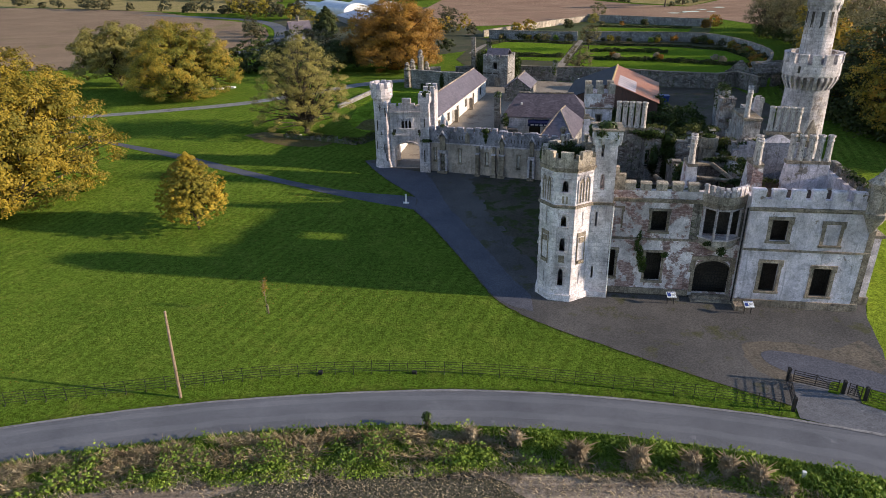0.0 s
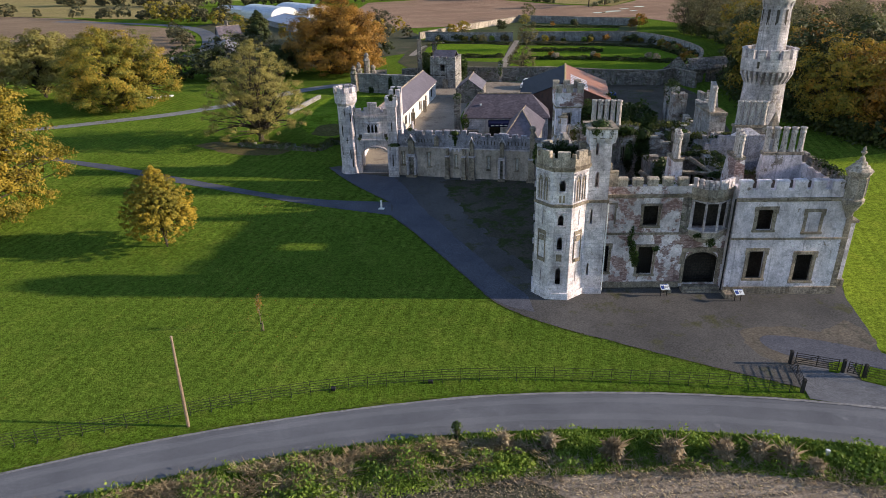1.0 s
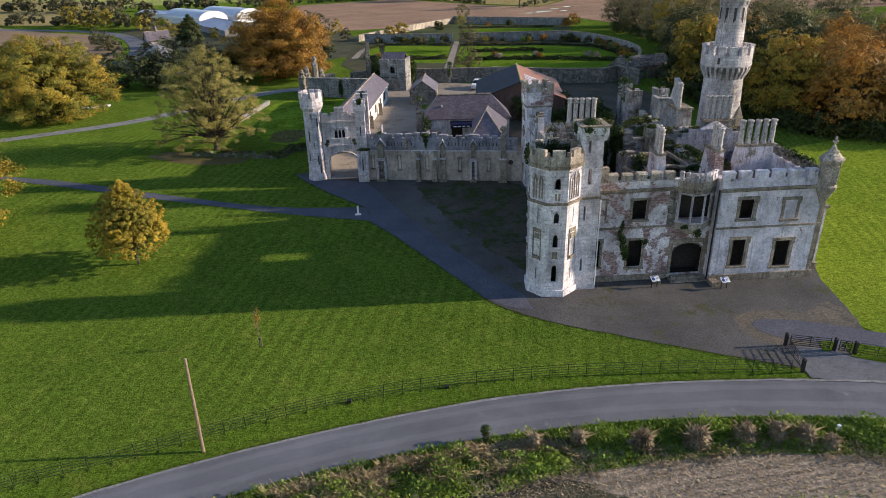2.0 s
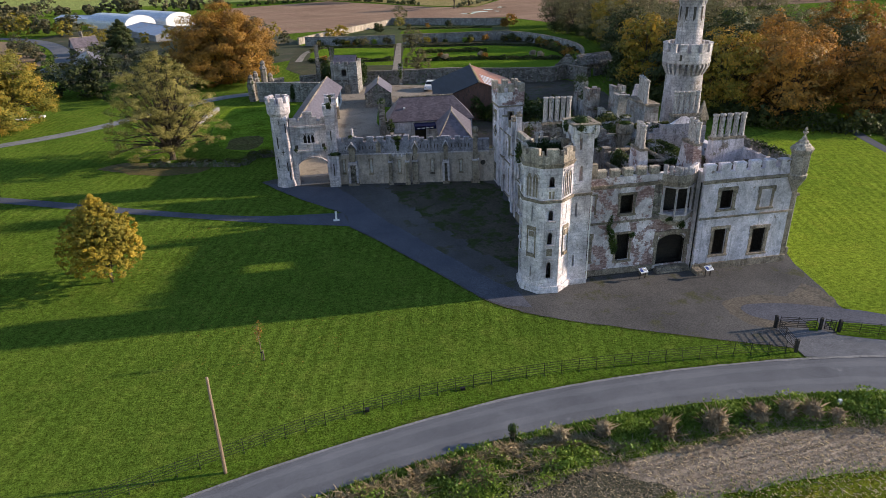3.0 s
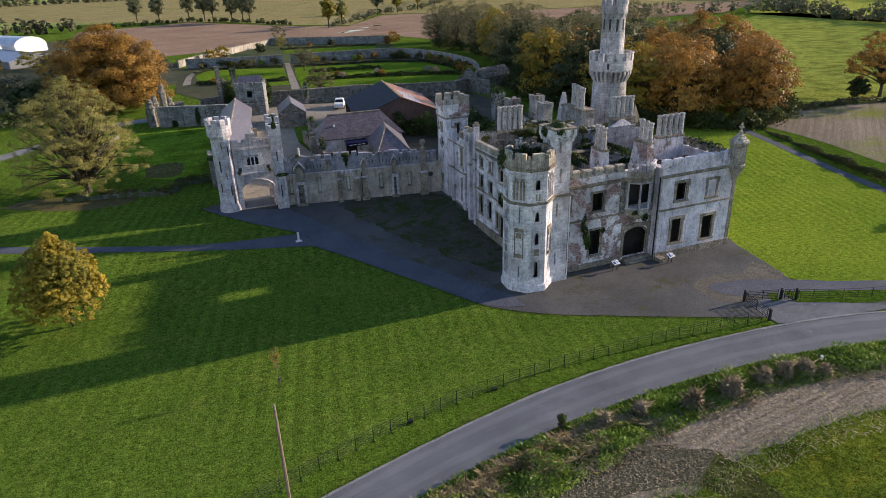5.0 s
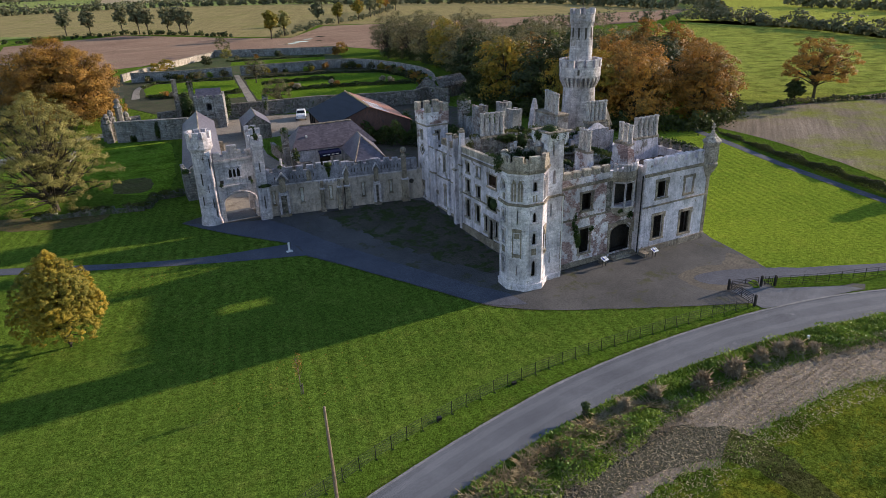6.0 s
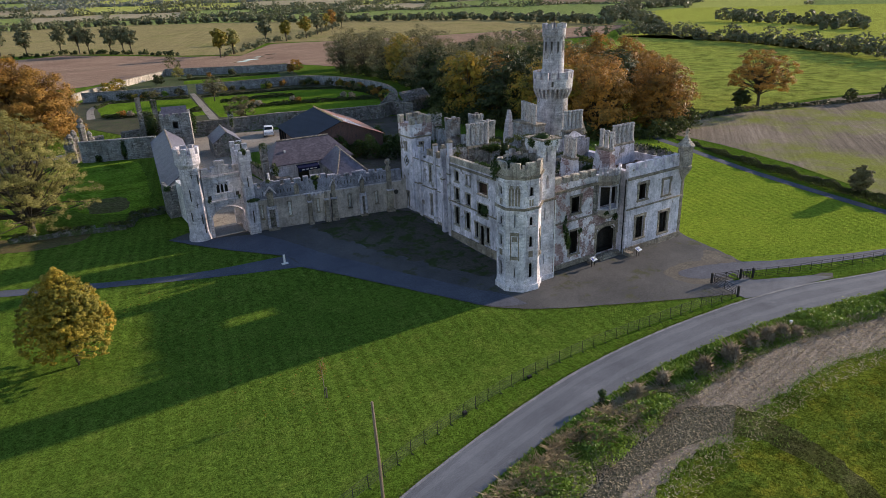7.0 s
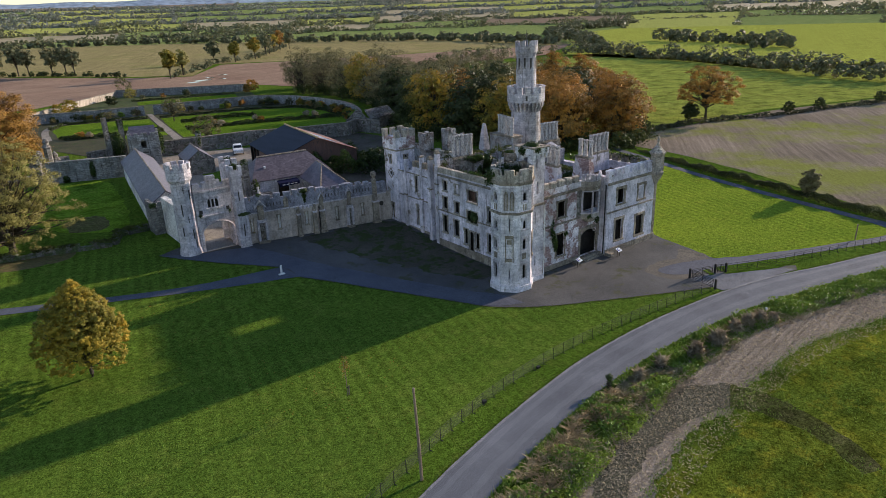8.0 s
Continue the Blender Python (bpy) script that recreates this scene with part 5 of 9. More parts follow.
# inner walls, floors and rubble of the roofless rooms
def inner(name, p0, p1, z0, z1, thick=0.6, holes=(), tops=(), mat=None, wear=0.06, broken=1.5):
    w = Wall(p0, p1)
    rg = random.Random(int(p0[0] * 31 + p0[1] * 17))
    low, s, drop = list(tops), 0.0, 0.0
    while s < w.len - 0.3:
        e = min(w.len, s + rg.uniform(0.35, 1.1))
        drop = min(max(drop + rg.gauss(0, 0.32), 0.0), broken)
        h = round(z1 - drop, 2)
        if drop > 0.08 and not any(hh[0] < e and hh[1] > s and hh[3] > h - 0.3 for hh in holes):
            low.append((s, e, h))
        if rg.random() < 0.5:
            m = w.at((s + e) / 2, thick / 2, h)
            GROWTH.append((m[0], m[1], h + 0.05, 0.5 + 0.3 * rg.random(), 0.45, 0.16 + 0.3 * rg.random() ** 2, 130))
        if rg.random() < 0.22:
            m = w.at((s + e) / 2, -0.05, h - 0.9)
            GROWTH.append((m[0], m[1], m[2], 0.45, 0.3, 1.0, 200))
        s = e
    ob = part(name, w.solid(Geo(), z0, z1, thick, holes, tops=low).wear(wear), mat or INNER_STONE, castle)
    for s0, s1, h in low:
        if rg.random() < 0.6:
            part("coping_stone", w.block(Geo(), s0 + 0.03, s1 - 0.03, -0.05, thick + 0.05, h + 0.002, h + 0.1).wear(0.05), PARAPET_STONE, ob)
    for hh in holes:
        window(ob, w, hh, trim=0.11, name="inner_window")
    if z1 > 6:
        part("ledge", w.block(Geo(), 0.1, w.len - 0.1, -0.12, 0.0, 4.25, 4.4).wear(0.05), GATE_STONE, ob, "pale moulded ledge where a floor once met")
    return ob


GROWTH = []


inner("cross_wall", (11.6, 46.1), (11.6, 58.5), 0, 7.6, 0.6, [(6, 7.2, 0.2, 2.6, 0.4), (5, 6.2, 4.4, 6.6, 0.5)], [(7, 9.5, 5.6)])
inner("cross_wall", (16.0, 45.1), (16.0, 58.5), 0, 7.8, 0.6, [(7, 8.4, 4.4, 6.6, 0.5)], broken=0.3)
inner("spine_wall", (5.2, 52.6), (11.0, 52.6), 0, 5.4, 0.5)
inner("spine_wall", (13.3, 56.0), (16, 56.3), 0, 7.6, 0.5, [(0.9, 1.8, 4.3, 6.0, 0.5)], broken=0.3)
inner("spine_wall", (11.6, 53.0), (16, 53.0), 0, 5.4, 0.5)
inner("spine_wall", (16, 50.1), (22, 50.1), 0, 7.6, 0.7, [], [(4.8, 6, 6.6)], ROOF_EARTH)
inner("rear_wall", (4.3, 59.2), (15.0, 59.2), 0, 9.5, 0.7, [(4.3, 5.2, 5.9, 7.5, 0), (8.6, 9.6, 4.4, 6.4, 0)], [(7.2, 8.4, 8.2), (8.4, 9.8, 7.6), (9.8, 10.7, 7.2)], INNER_STONE)
inner("rear_wall", (15.0, 58.3), (22.6, 58.3), 0, 8.6, 0.7, [(1.2, 2.2, 4.4, 6.4, 0.4)], [(0.0, 1.2, 7.4), (3.2, 4.2, 7.8), (6.6, 7.6, 7.4)])
inner("rear_wall", (8.5, 66.0), (18.5, 66.0), 0, 7.0, 0.6, [(3, 4, 3.6, 5.6, 0.4)], [(0, 2.2, 5.6), (4.5, 5.5, 6.2), (7.5, 8.6, 6.2)])
inner("cross_wall", (14.4, 59.9), (14.4, 66.0), 0, 7.6, 0.5, [(2, 3.2, 3.8, 6.0, 0.4)], [(4, 5, 6.0)])
inner("cross_wall", (18.9, 59.0), (18.9, 68.0), 0, 8.6, 0.7, [(2.5, 3.5, 4.4, 6.4, 0.4)], [(0, 1.6, 7.6), (7.4, 9, 7.4)])
part("ruined_floor", Geo().box(5.0, 11.0, 46.1, 52.6, 3.9, 4.15).wear(0.05), RUBBLE, castle, "collapsed floor overgrown with moss")
part("ruined_floor", Geo().box(11.6, 15.4, 46.1, 53.5, 3.9, 4.15), RUBBLE, castle)
part("ruined_floor", Geo().box(16.0, 21.9, 45.1, 50.1, 3.9, 4.15), RUBBLE, castle)
part("roof_slab", Geo().box(16.0, 21.9, 45.1, 50.1, 7.0, 7.25).wear(0.05), ROOF_EARTH, castle, "flat roof remnant stained reddish brown")
part("ruined_floor", Geo().box(4.3, 21.9, 53.6, 58.2, 3.6, 3.85), RUBBLE, castle)
part("ruined_floor", Geo().box(4.6, 18.8, 60.0, 66.0, 3.2, 3.45), RUBBLE, castle)
# dark floor added to keep the rooms black behind the windows
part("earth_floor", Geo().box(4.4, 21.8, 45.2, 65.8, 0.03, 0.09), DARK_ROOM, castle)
for i, (a, b2) in enumerate([((11.8, 46.6, 7.6), (15.8, 46.8, 7.65)), ((8.6, 50.0, 8.0), (11.0, 47.4, 6.8)), ((12.0, 51.8, 7.4), (15.6, 51.2, 7.2)), ((11.8, 55.2, 7.5), (15.8, 56.0, 7.0)), ((13.6, 53.6, 8.0), (15.6, 50.8, 6.8))]):
    part("fallen_beam", Geo().tube([a, ((a[0] + b2[0]) / 2, (a[1] + b2[1]) / 2, (a[2] + b2[2]) / 2 + 0.05), b2], 0.17 if i else 0.12, 7), TRIM, castle)


# broken joists and slabs lying across the rooms
rgb = random.Random(12)
for k in range(26):
    x, y = rgb.uniform(5.8, 20.5), rgb.uniform(48.5, 64.5)
    a, ln, z = rgb.uniform(0, math.pi), rgb.uniform(0.8, 2.0), rgb.uniform(4.3, 5.6)
    p, q2 = (x - ln * math.cos(a), y - ln * math.sin(a), z - 0.9), (x + ln * math.cos(a), y + ln * math.sin(a), z + rgb.uniform(0.1, 1.2))
    part("fallen_joist", Geo().tube([p, q2], rgb.uniform(0.07, 0.13), 4), POLE_WOOD if k % 3 else TRIM, castle)


def stack(name, poly, z0, z1, pots, zt, mat, cap=True, label="", spread=1.0, r=0.22):
    st = part(name, Geo().prism(poly, z0, z1, spread).wear(0.02), mat, castle, label)
    if cap:
        cx, cy = sum(p[0] for p in poly) / len(poly), sum(p[1] for p in poly) / len(poly)
        top = [(cx + (x - cx) * spread * 1.08, cy + (y - cy) * spread * 1.08) for x, y in poly]
        part("stack_cap", Geo().prism(top, z1, z1 + 0.22), TRIM, st)
    z = z1 + (0.22 if cap else 0)
    for i, (x, y) in enumerate(pots):
        h = zt - z
        g = Geo().lathe(x, y, [(r * 1.15, z), (r * 1.15, z + 0.12), (r * 1.02, z + 0.2), (r, z + 0.28), (r * 0.93, zt - 0.5), (r * 1.12, zt - 0.46), (r * 1.12, zt - 0.36), (r * 0.95, zt - 0.32), (r * 0.97, zt - 0.2), (r * 1.2, zt - 0.13), (r * 1.2, zt - 0.03), (r * 1.0, zt), (r * 0.7, zt), (r * 0.68, zt - 0.3)], 10, math.pi / 8)
        part("chimney_pot", g, CLAY, st)
    return st


def line(a, b2, n):
    return [(a[0] + (b2[0] - a[0]) * i / (n - 1), a[1] + (b2[1] - a[1]) * i / (n - 1)) for i in range(n)]


def rect(x0, x1, y0, y1):
    return [(x0, y0), (x1, y0), (x1, y1), (x0, y1)]


stack("chimney_breast", rect(17.8, 21.1, 49.65, 50.45), 7.3, 9.3, line((18.2, 50.05), (20.75, 50.0), 5), 11.45, WEST_RENDER, label="white plastered stack with five tall clay shafts", spread=0.86, r=0.22)
stack("chimney_breast", rect(14.75, 15.95, 46.9, 50.2), 4.2, 9.6, line((15.2, 47.6), (15.6, 49.3), 3), 11.55, PLASTER_BARE, label="tapered stack with three clustered shafts", spread=0.55, r=0.22)
stack("chimney_breast", rect(10.35, 11.45, 47.5, 50.2), 4.2, 9.4, line((10.8, 48.2), (11.1, 49.6), 3), 11.5, PLASTER_BARE, label="crumbling stack with clustered shafts", spread=0.6, r=0.22)
stack("chimney_breast", rect(6.0, 9.2, 58.95, 59.85), 4.0, 9.3, line((6.5, 59.5), (8.7, 59.2), 5), 11.8, RUBBLE, label="row of five round chimney shafts on a ruined wall", spread=0.88, r=0.22)
stack("chimney_breast", rect(18.6, 21.5, 57.5, 58.4), 4.0, 9.5, line((19.0, 58.1), (21.05, 57.8), 5), 11.8, RUBBLE, label="row of five chimney shafts below the high tower", spread=0.92, r=0.22)
stack("chimney_breast", rect(17.95, 19.6, 61.9, 66.5), 3.4, 9.6, line((18.3, 62.6), (19.2, 65.8), 5), 12.1, INNER_STONE, label="row of chimney shafts beside the high tower", spread=0.9, r=0.22)
# gables against the stacks
part("gable_wall", Wall((16.1, 57.2), (22.0, 57.2)).solid(Geo(), 3.6, 8.9, 0.3, [(4.6, 5.3, 4.6, 6.0, 0)], tops=[(0, 0.5, 8.2), (0.5, 1.1, 8.6), (5.2, 5.9, 8.5)]).wear(0.03), LINK_BAND, castle, "grey-blue rendered cross-wall under a gable")
part("gable", Geo().prism([(18.3, 57.18), (20.9, 57.18), (20.9, 57.5), (18.3, 57.5)], 8.9, 9.55, 0.2, (19.6, 57.35)), PLASTER, castle, "pale triangular gable remnant")
part("pinnacle", Geo().box(22.55, 23.25, 59.2, 59.9, 6.5, 8.6).prism([(22.4, 59.05), (23.4, 59.05), (23.4, 60.05), (22.4, 60.05)], 8.6, 10.4, 0.08).wear(0.02), TRIM, castle, "stone pier with a pyramid cap")
part("obelisk", Geo().box(21.1, 22.2, 71.0, 72.1, 0, 7.0).box(21.16, 22.14, 71.06, 72.04, 7.0, 7.6).box(21.22, 22.08, 71.12, 71.98, 7.6, 8.2).box(21.28, 22.02, 71.18, 71.92, 8.2, 8.75).box(21.35, 21.95, 71.25, 71.85, 8.75, 9.25).box(21.42, 21.88, 71.32, 71.78, 9.25, 9.7).box(21.48, 21.82, 71.38, 71.72, 9.7, 10.0).wear(0.02), GATE_STONE, castle, "stepped stone pinnacle")
# round stump of a stair, ivy on top
part("stair_stump", Geo().lathe(14.40, 58.90, [(0.8, 3.2), (0.74, 7.9), (0.86, 8.1), (0.84, 8.9), (0.6, 8.9), (0.6, 8.3)], 10), TRIM, castle, "broken round stair turret topped with ivy")
# ruined turrets of the rear court
for x, y, z, w in ((23.6, 93.0, 6.6, 0.75), (22.6, 86.5, 6.9, 0.85), (25.2, 84.0, 7.5, 0.8), (23.0, 78.1, 7.6, 0.75)):
    t = part("rear_turret", Geo().box(x - w, x + w, y - w, y + w, 0.6, z - 0.6).wear(0.05), INNER_STONE, castle, "ruined square turret of the rear court")
    for sx, sy in ((-1, -1), (0, -1), (1, -1), (-1, 1), (1, 1), (-1, 0)):
        part("merlon", Geo().box(x + sx * w * 0.75 - 0.25, x + sx * w * 0.75 + 0.25, y + sy * w * 0.75 - 0.25, y + sy * w * 0.75 + 0.25, z - 0.6, z).wear(0.05), INNER_STONE, t)
inner("rear_court_wall", (23.0, 72.0), (23.6, 92.0), 0.6, 4.6, 0.6, [(5, 6, 1.6, 3.4, 0.4), (11, 12, 1.6, 3.4, 0.4)], [(2, 4, 3.4), (8, 10, 3.6), (12.5, 14, 2.8), (15, 17, 3.2)])
inner("rear_court_wall", (6.8, 69.6), (22.4, 72.5), 0.6, 5.0, 0.6, [(4, 5, 1.6, 3.8, 0.4), (10, 11, 1.6, 3.8, 0.4)], [(2, 3.5, 4.0), (12, 15.6, 4.2)], RUBBLE)
inner("side_wall", (22.6, 58.5), (23.2, 64.5), 0, 7.4, 0.7, [(2, 3, 4.4, 6.4, 0)], [(3.5, 6, 6.6)], RUBBLE)

# ---- octagonal corner tower ----
tower = thing("octagonal_tower", (1.95, 45.5, 0), "pale octagonal corner tower with tracery and lancet openings", "tower")
OX, OY, AP, TWIST = 1.82, 45.4, 1.82, -6.0


def eight(ap):
    r = ap / math.cos(math.pi / 8)
    return [(OX + r * math.cos(math.radians(TWIST - 112.5 + 45 * i)), OY + r * math.sin(math.radians(TWIST - 112.5 + 45 * i))) for i in range(8)]


corner = eight(AP)
L4 = [(0.62, 1.04, 1.25, 2.75, -0.45), (0.62, 1.04, 4.1, 5.2, -0.4), (0.62, 1.04, 6.05, 6.95, -0.35), (0.6, 1.06, 8.65, 9.55, -0.4)]
SLIT = [(0.78, 0.9, 1.3, 2.2, 0), (0.78, 0.9, 5.9, 7.1, 0)]
for i in range(8):
    w = Wall(corner[i], corner[(i + 1) % 8])
    w.dir, w.len = w.dir * (w.len / 1.657), 1.657      # the face's own measure, 1.657 units wide
    lancet = i in (0, 6)
    tracery = i in (1, 7)
    holes = L4 if lancet else SLIT if tracery else []
    face = part("tower_wall", w.solid(Geo(), 0, 10.4, 0.45, holes), ASHLAR, tower)
    if lancet:
        for h in L4:
            window(face, w, h, GATE_STONE, 0.16, name="lancet_surround", sill=h is not L4[0])
        part("blind_panel", w.block(Geo(), 0.6, 1.05, -0.04, 0, 3.2, 3.75), TRIM, face)
        for s in (0.62, 0.9):
            part("blind_panel", w.block(Geo(), s, s + 0.16, -0.03, 0, 7.8, 8.35), TRIM, face)
    if tracery:
        for s in (0.22, 0.51, 0.8, 1.09, 1.38):
            fr = Geo()
            hw = 0.028 if s in (0.51, 1.09) else 0.05
            w.block(fr, s - hw, s + hw, -0.07, 0.0, 7.85, 9.85 if s == 0.8 else 9.5 if hw > 0.04 else 9.3)
            part("mullion", fr, GATE_STONE, face)
        fr = Geo()
        w.block(fr, 0.12, 1.48, -0.09, 0, 9.86, 9.97)
        part("hood_mould", fr, GATE_STONE, face)
        for c in (0.51, 1.09):
            fr = Geo()
            for sgn in (-1, 1):
                pts = [(c + sgn * 0.29 * math.cos(k * math.pi / 10), 9.2 + 0.55 * math.sin(k * math.pi / 10)) for k in range(6)]
                fr.tube([w.at(s, -0.03, z) for s, z in pts], 0.035, 4)
                fr.tube([w.at(s, -0.03, z) for s, z in [(c + sgn * 0.29, 9.25), (c, 9.85)]], 0.03, 4)
            part("tracery", fr, GATE_STONE, face, "raised stone tracery of a blind window")
        part("tracery_back", w.block(Geo(), 0.2, 1.4, -0.012, 0.0, 7.85, 9.6), TRIM, face)
        lo = Geo()
        w.block(lo, 0.42, 0.5, -0.06, 0, 2.95, 5.5)
        w.block(lo, 1.18, 1.26, -0.06, 0, 2.95, 5.5)
        w.block(lo, 0.42, 1.26, -0.06, 0, 5.2, 5.5)
        w.block(lo, 0.55, 1.13, -0.14, 0, 3.05, 3.3)
        w.block(lo, 0.62, 1.06, -0.08, 0, 4.7, 5.1)
        part("niche", lo.wear(0.01), TRIM, face, "carved canopied niche")
    part("plinth", w.block(Geo(), -0.05, w.len + 0.05, -0.12, 0, 0, 0.55), ASHLAR, face)
    part("string_course", w.block(Geo(), -0.06, w.len + 0.06, -0.14, 0, 7.48, 7.68).wear(0.02), TRIM, face, "lichen-stained string course")
    part("cornice", w.block(w.block(Geo(), -0.04, w.len + 0.04, -0.1, 0, 10.12, 10.26), -0.06, w.len + 0.06, -0.16, 0.4, 10.26, 10.42).wear(0.02), TRIM, face)
    part("parapet", w.block(Geo(), -0.02, w.len + 0.02, -0.06, 0.35, 10.42, 11.0).wear(0.01), PARAPET_STONE, face)
    m0 = Wall(w.at(0, -0.06, 0)[:2], w.at(w.len, -0.06, 0)[:2])
    part("merlon", m0.block(Geo(), 0.32, m0.len - 0.32, 0, 0.36, 11.0, 11.5).wear(0.02), PARAPET_STONE, face)
    if i in (1, 2, 3, 4, 7, 0):
        g = Geo()
        m0.block(g, -0.02, 0.1, 0, 0.34, 11.0, 11.35)
        part("corner_merlon", g, PARAPET_STONE, face)
part("tower_roof", Geo().prism(eight(1.45), 10.2, 10.4), RUBBLE, tower)
part("tower_chimney", Geo().box(2.2, 3.2, 46.1, 46.6, 10.4, 11.3).wear(0.03), RUBBLE, tower)
for x, z, m in ((1.35, 12.0, CLAY), (1.7, 12.1, GATE_STONE), (3.0, 12.0, TRIM)):
    part("chimney_pot", Geo().lathe(x, 46.5, [(0.15, 10.4), (0.15, 11.3), (0.12, 11.4), (0.11, z - 0.15), (0.16, z - 0.1), (0.15, z)], 9), m, tower)
part("stone_block", Geo().box(2.9, 3.4, 45.2, 45.6, 10.4, 11.7).wear(0.05), TRIM, tower, "lichen-yellow broken stone block")
ivy("ivy", [(0.6, 46.0, 10.9, 0.9, 0.9, 0.7, 900), (1.7, 46.3, 10.9, 1.0, 0.8, 0.7, 900), (2.6, 45.6, 10.9, 0.6, 0.7, 0.5, 500), (0.0, 46.4, 10.6, 0.25, 0.8, 0.9, 400)], 0.09, tower, 41)

# ---- stair turret beside it ----
turret = thing("stair_turret", (4.3, 45.4, 0), "slender square stair turret with a flared ivy-grown top", "tower")
tw = [Wall((3.55, 44.5), (5.05, 44.5)), Wall((5.05, 44.5), (5.05, 46.3)), Wall((5.05, 46.3), (3.55, 46.3)), Wall((3.55, 46.3), (3.55, 44.5))]
TS = [(0.35, 0.5, 1.6, 2.6, 0), (0.35, 0.5, 5.8, 6.9, 0), (0.5, 0.8, 8.6, 9.8, -0.3), (0.4, 0.6, 11.0, 11.9, 0)]
for i, w in enumerate(tw):
    e = 0.35 if i % 2 else 0.0
    f = part("tower_wall", w.solid(Geo(), 0, 12.2, 0.35, s0=e, s1=w.len - e, holes=TS if i in (0, 1) else [(0.6, 1.1, 10.9, 12.0, 0)] if i == 3 else []), ASHLAR, turret)
    part("string_course", w.block(Geo(), -0.1 * (i % 2 == 0), w.len + 0.1 * (i % 2 == 0), -0.1, 0, 7.48, 7.68).wear(0.02), TRIM, f)
    part("plinth", w.block(Geo(), -0.1 * (i % 2 == 0), w.len + 0.1 * (i % 2 == 0), -0.1, 0, 0, 0.5), ASHLAR, f)
    n = 3
    for k in range(n + 1):
        s = -0.12 + (w.len + 0.24) * k / n
        cor = Geo().hexa([w.at(s - 0.07, 0, 11.85), w.at(s + 0.07, 0, 11.85), w.at(s + 0.07, 0.1, 11.85), w.at(s - 0.07, 0.1, 11.85), w.at(s - 0.12, -0.24, 12.35), w.at(s + 0.12, -0.24, 12.35), w.at(s + 0.12, 0.1, 12.35), w.at(s - 0.12, 0.1, 12.35)])
        part("corbel", cor, ASHLAR, f)
    j = 0.342 if i % 2 else 0.0
    part("parapet", w.block(Geo(), -0.24 + j, w.len + 0.24 - j, -0.24, 0.1, 12.3, 12.85), ASHLAR, f)
    part("coping", w.block(Geo(), -0.3 + j * 1.25, w.len + 0.3 - j * 1.25, -0.3, 0.12, 12.85, 12.97).wear(0.02), TRIM, f)
part("turret_roof", Geo().box(3.5, 5.1, 44.45, 46.35, 12.2, 12.4), RUBBLE, turret)
ivy("ivy", [(4.3, 45.4, 12.9, 0.75, 0.9, 0.45, 900), (3.9, 44.3, 12.7, 0.5, 0.2, 0.35, 200), (4.9, 44.4, 12.6, 0.3, 0.2, 0.4, 160), (3.3, 45.6, 12.6, 0.25, 0.5, 0.4, 250)], 0.085, turret, 43)
part("downpipe", Geo().tube([(5.12, 44.42, 0.3), (5.12, 44.42, 7.4)], 0.05, 6), WHITE_PAINT, turret)

# ---- square tower at the end of the west side ----
sq = thing("square_tower", (5.3, 68.6, 0), "square battlemented tower of grey render with diamond openings", "tower")
sw = [Wall((4.1, 67.3), (6.7, 67.3)), Wall((6.7, 67.3), (6.7, 69.9)), Wall((6.7, 69.9), (4.1, 69.9)), Wall((4.1, 69.9), (4.1, 67.3))]
SQ = [(1.05, 1.45, 1.0, 2.9, 0), (1.1, 1.5, 7.7, 8.8, 0)]
for i, w in enumerate(sw):
    e = 0.45 if i % 2 else 0.0
    f = part("tower_wall", w.solid(Geo(), 0, 9.6, 0.45, s0=e, s1=w.len - e, holes=SQ if i in (0, 3) else []), WEST_RENDER, sq)
    if i in (0, 3):
        for h in SQ:
            window(f, w, h, trim=0.1, sill=False, name="slit_surround")
        d = Geo()
        for a, b2 in (((0.75, 6.6), (1.3, 7.2)), ((1.3, 7.2), (1.85, 6.6)), ((1.85, 6.6), (1.3, 6.0)), ((1.3, 6.0), (0.75, 6.6))):
            d.tube([w.at(a[0], -0.03, a[1]), w.at(b2[0], -0.03, b2[1])], 0.07, 4)
        part("diamond_frame", d, TRIM, f)
        part("round_light", Geo().tube([w.at(1.3, -0.02, 6.6), w.at(1.3, 0.02, 6.6)], 0.24, 10), DARK_ROOM, f)
    part("string_course", w.block(Geo(), -0.1 * (i % 2 == 0), w.len + 0.1 * (i % 2 == 0), -0.1, 0.0, 9.35, 9.5), TRIM, f)
    j = 0.422 if i % 2 else 0.0
    part("parapet", w.block(Geo(), -0.12 + j, w.len + 0.12 - j, -0.12, 0.3, 9.6, 10.9).wear(0.03), PLASTER_BARE, f)
    merlons(f, Wall(w.at(-0.12, -0.12, 0)[:2], w.at(w.len + 0.12, -0.12, 0)[:2]), 10.9, 0.55, 0.45, 0.85, 0.35, PARAPET_STONE, seed=i, lost=0.12)
part("tower_roof", Geo().box(4.3, 6.5, 67.5, 69.7, 9.5, 9.7), RUBBLE, sq)
part("base_course", Geo().box(3.95, 6.85, 67.15, 70.0, 0, 0.4), TRIM, sq)

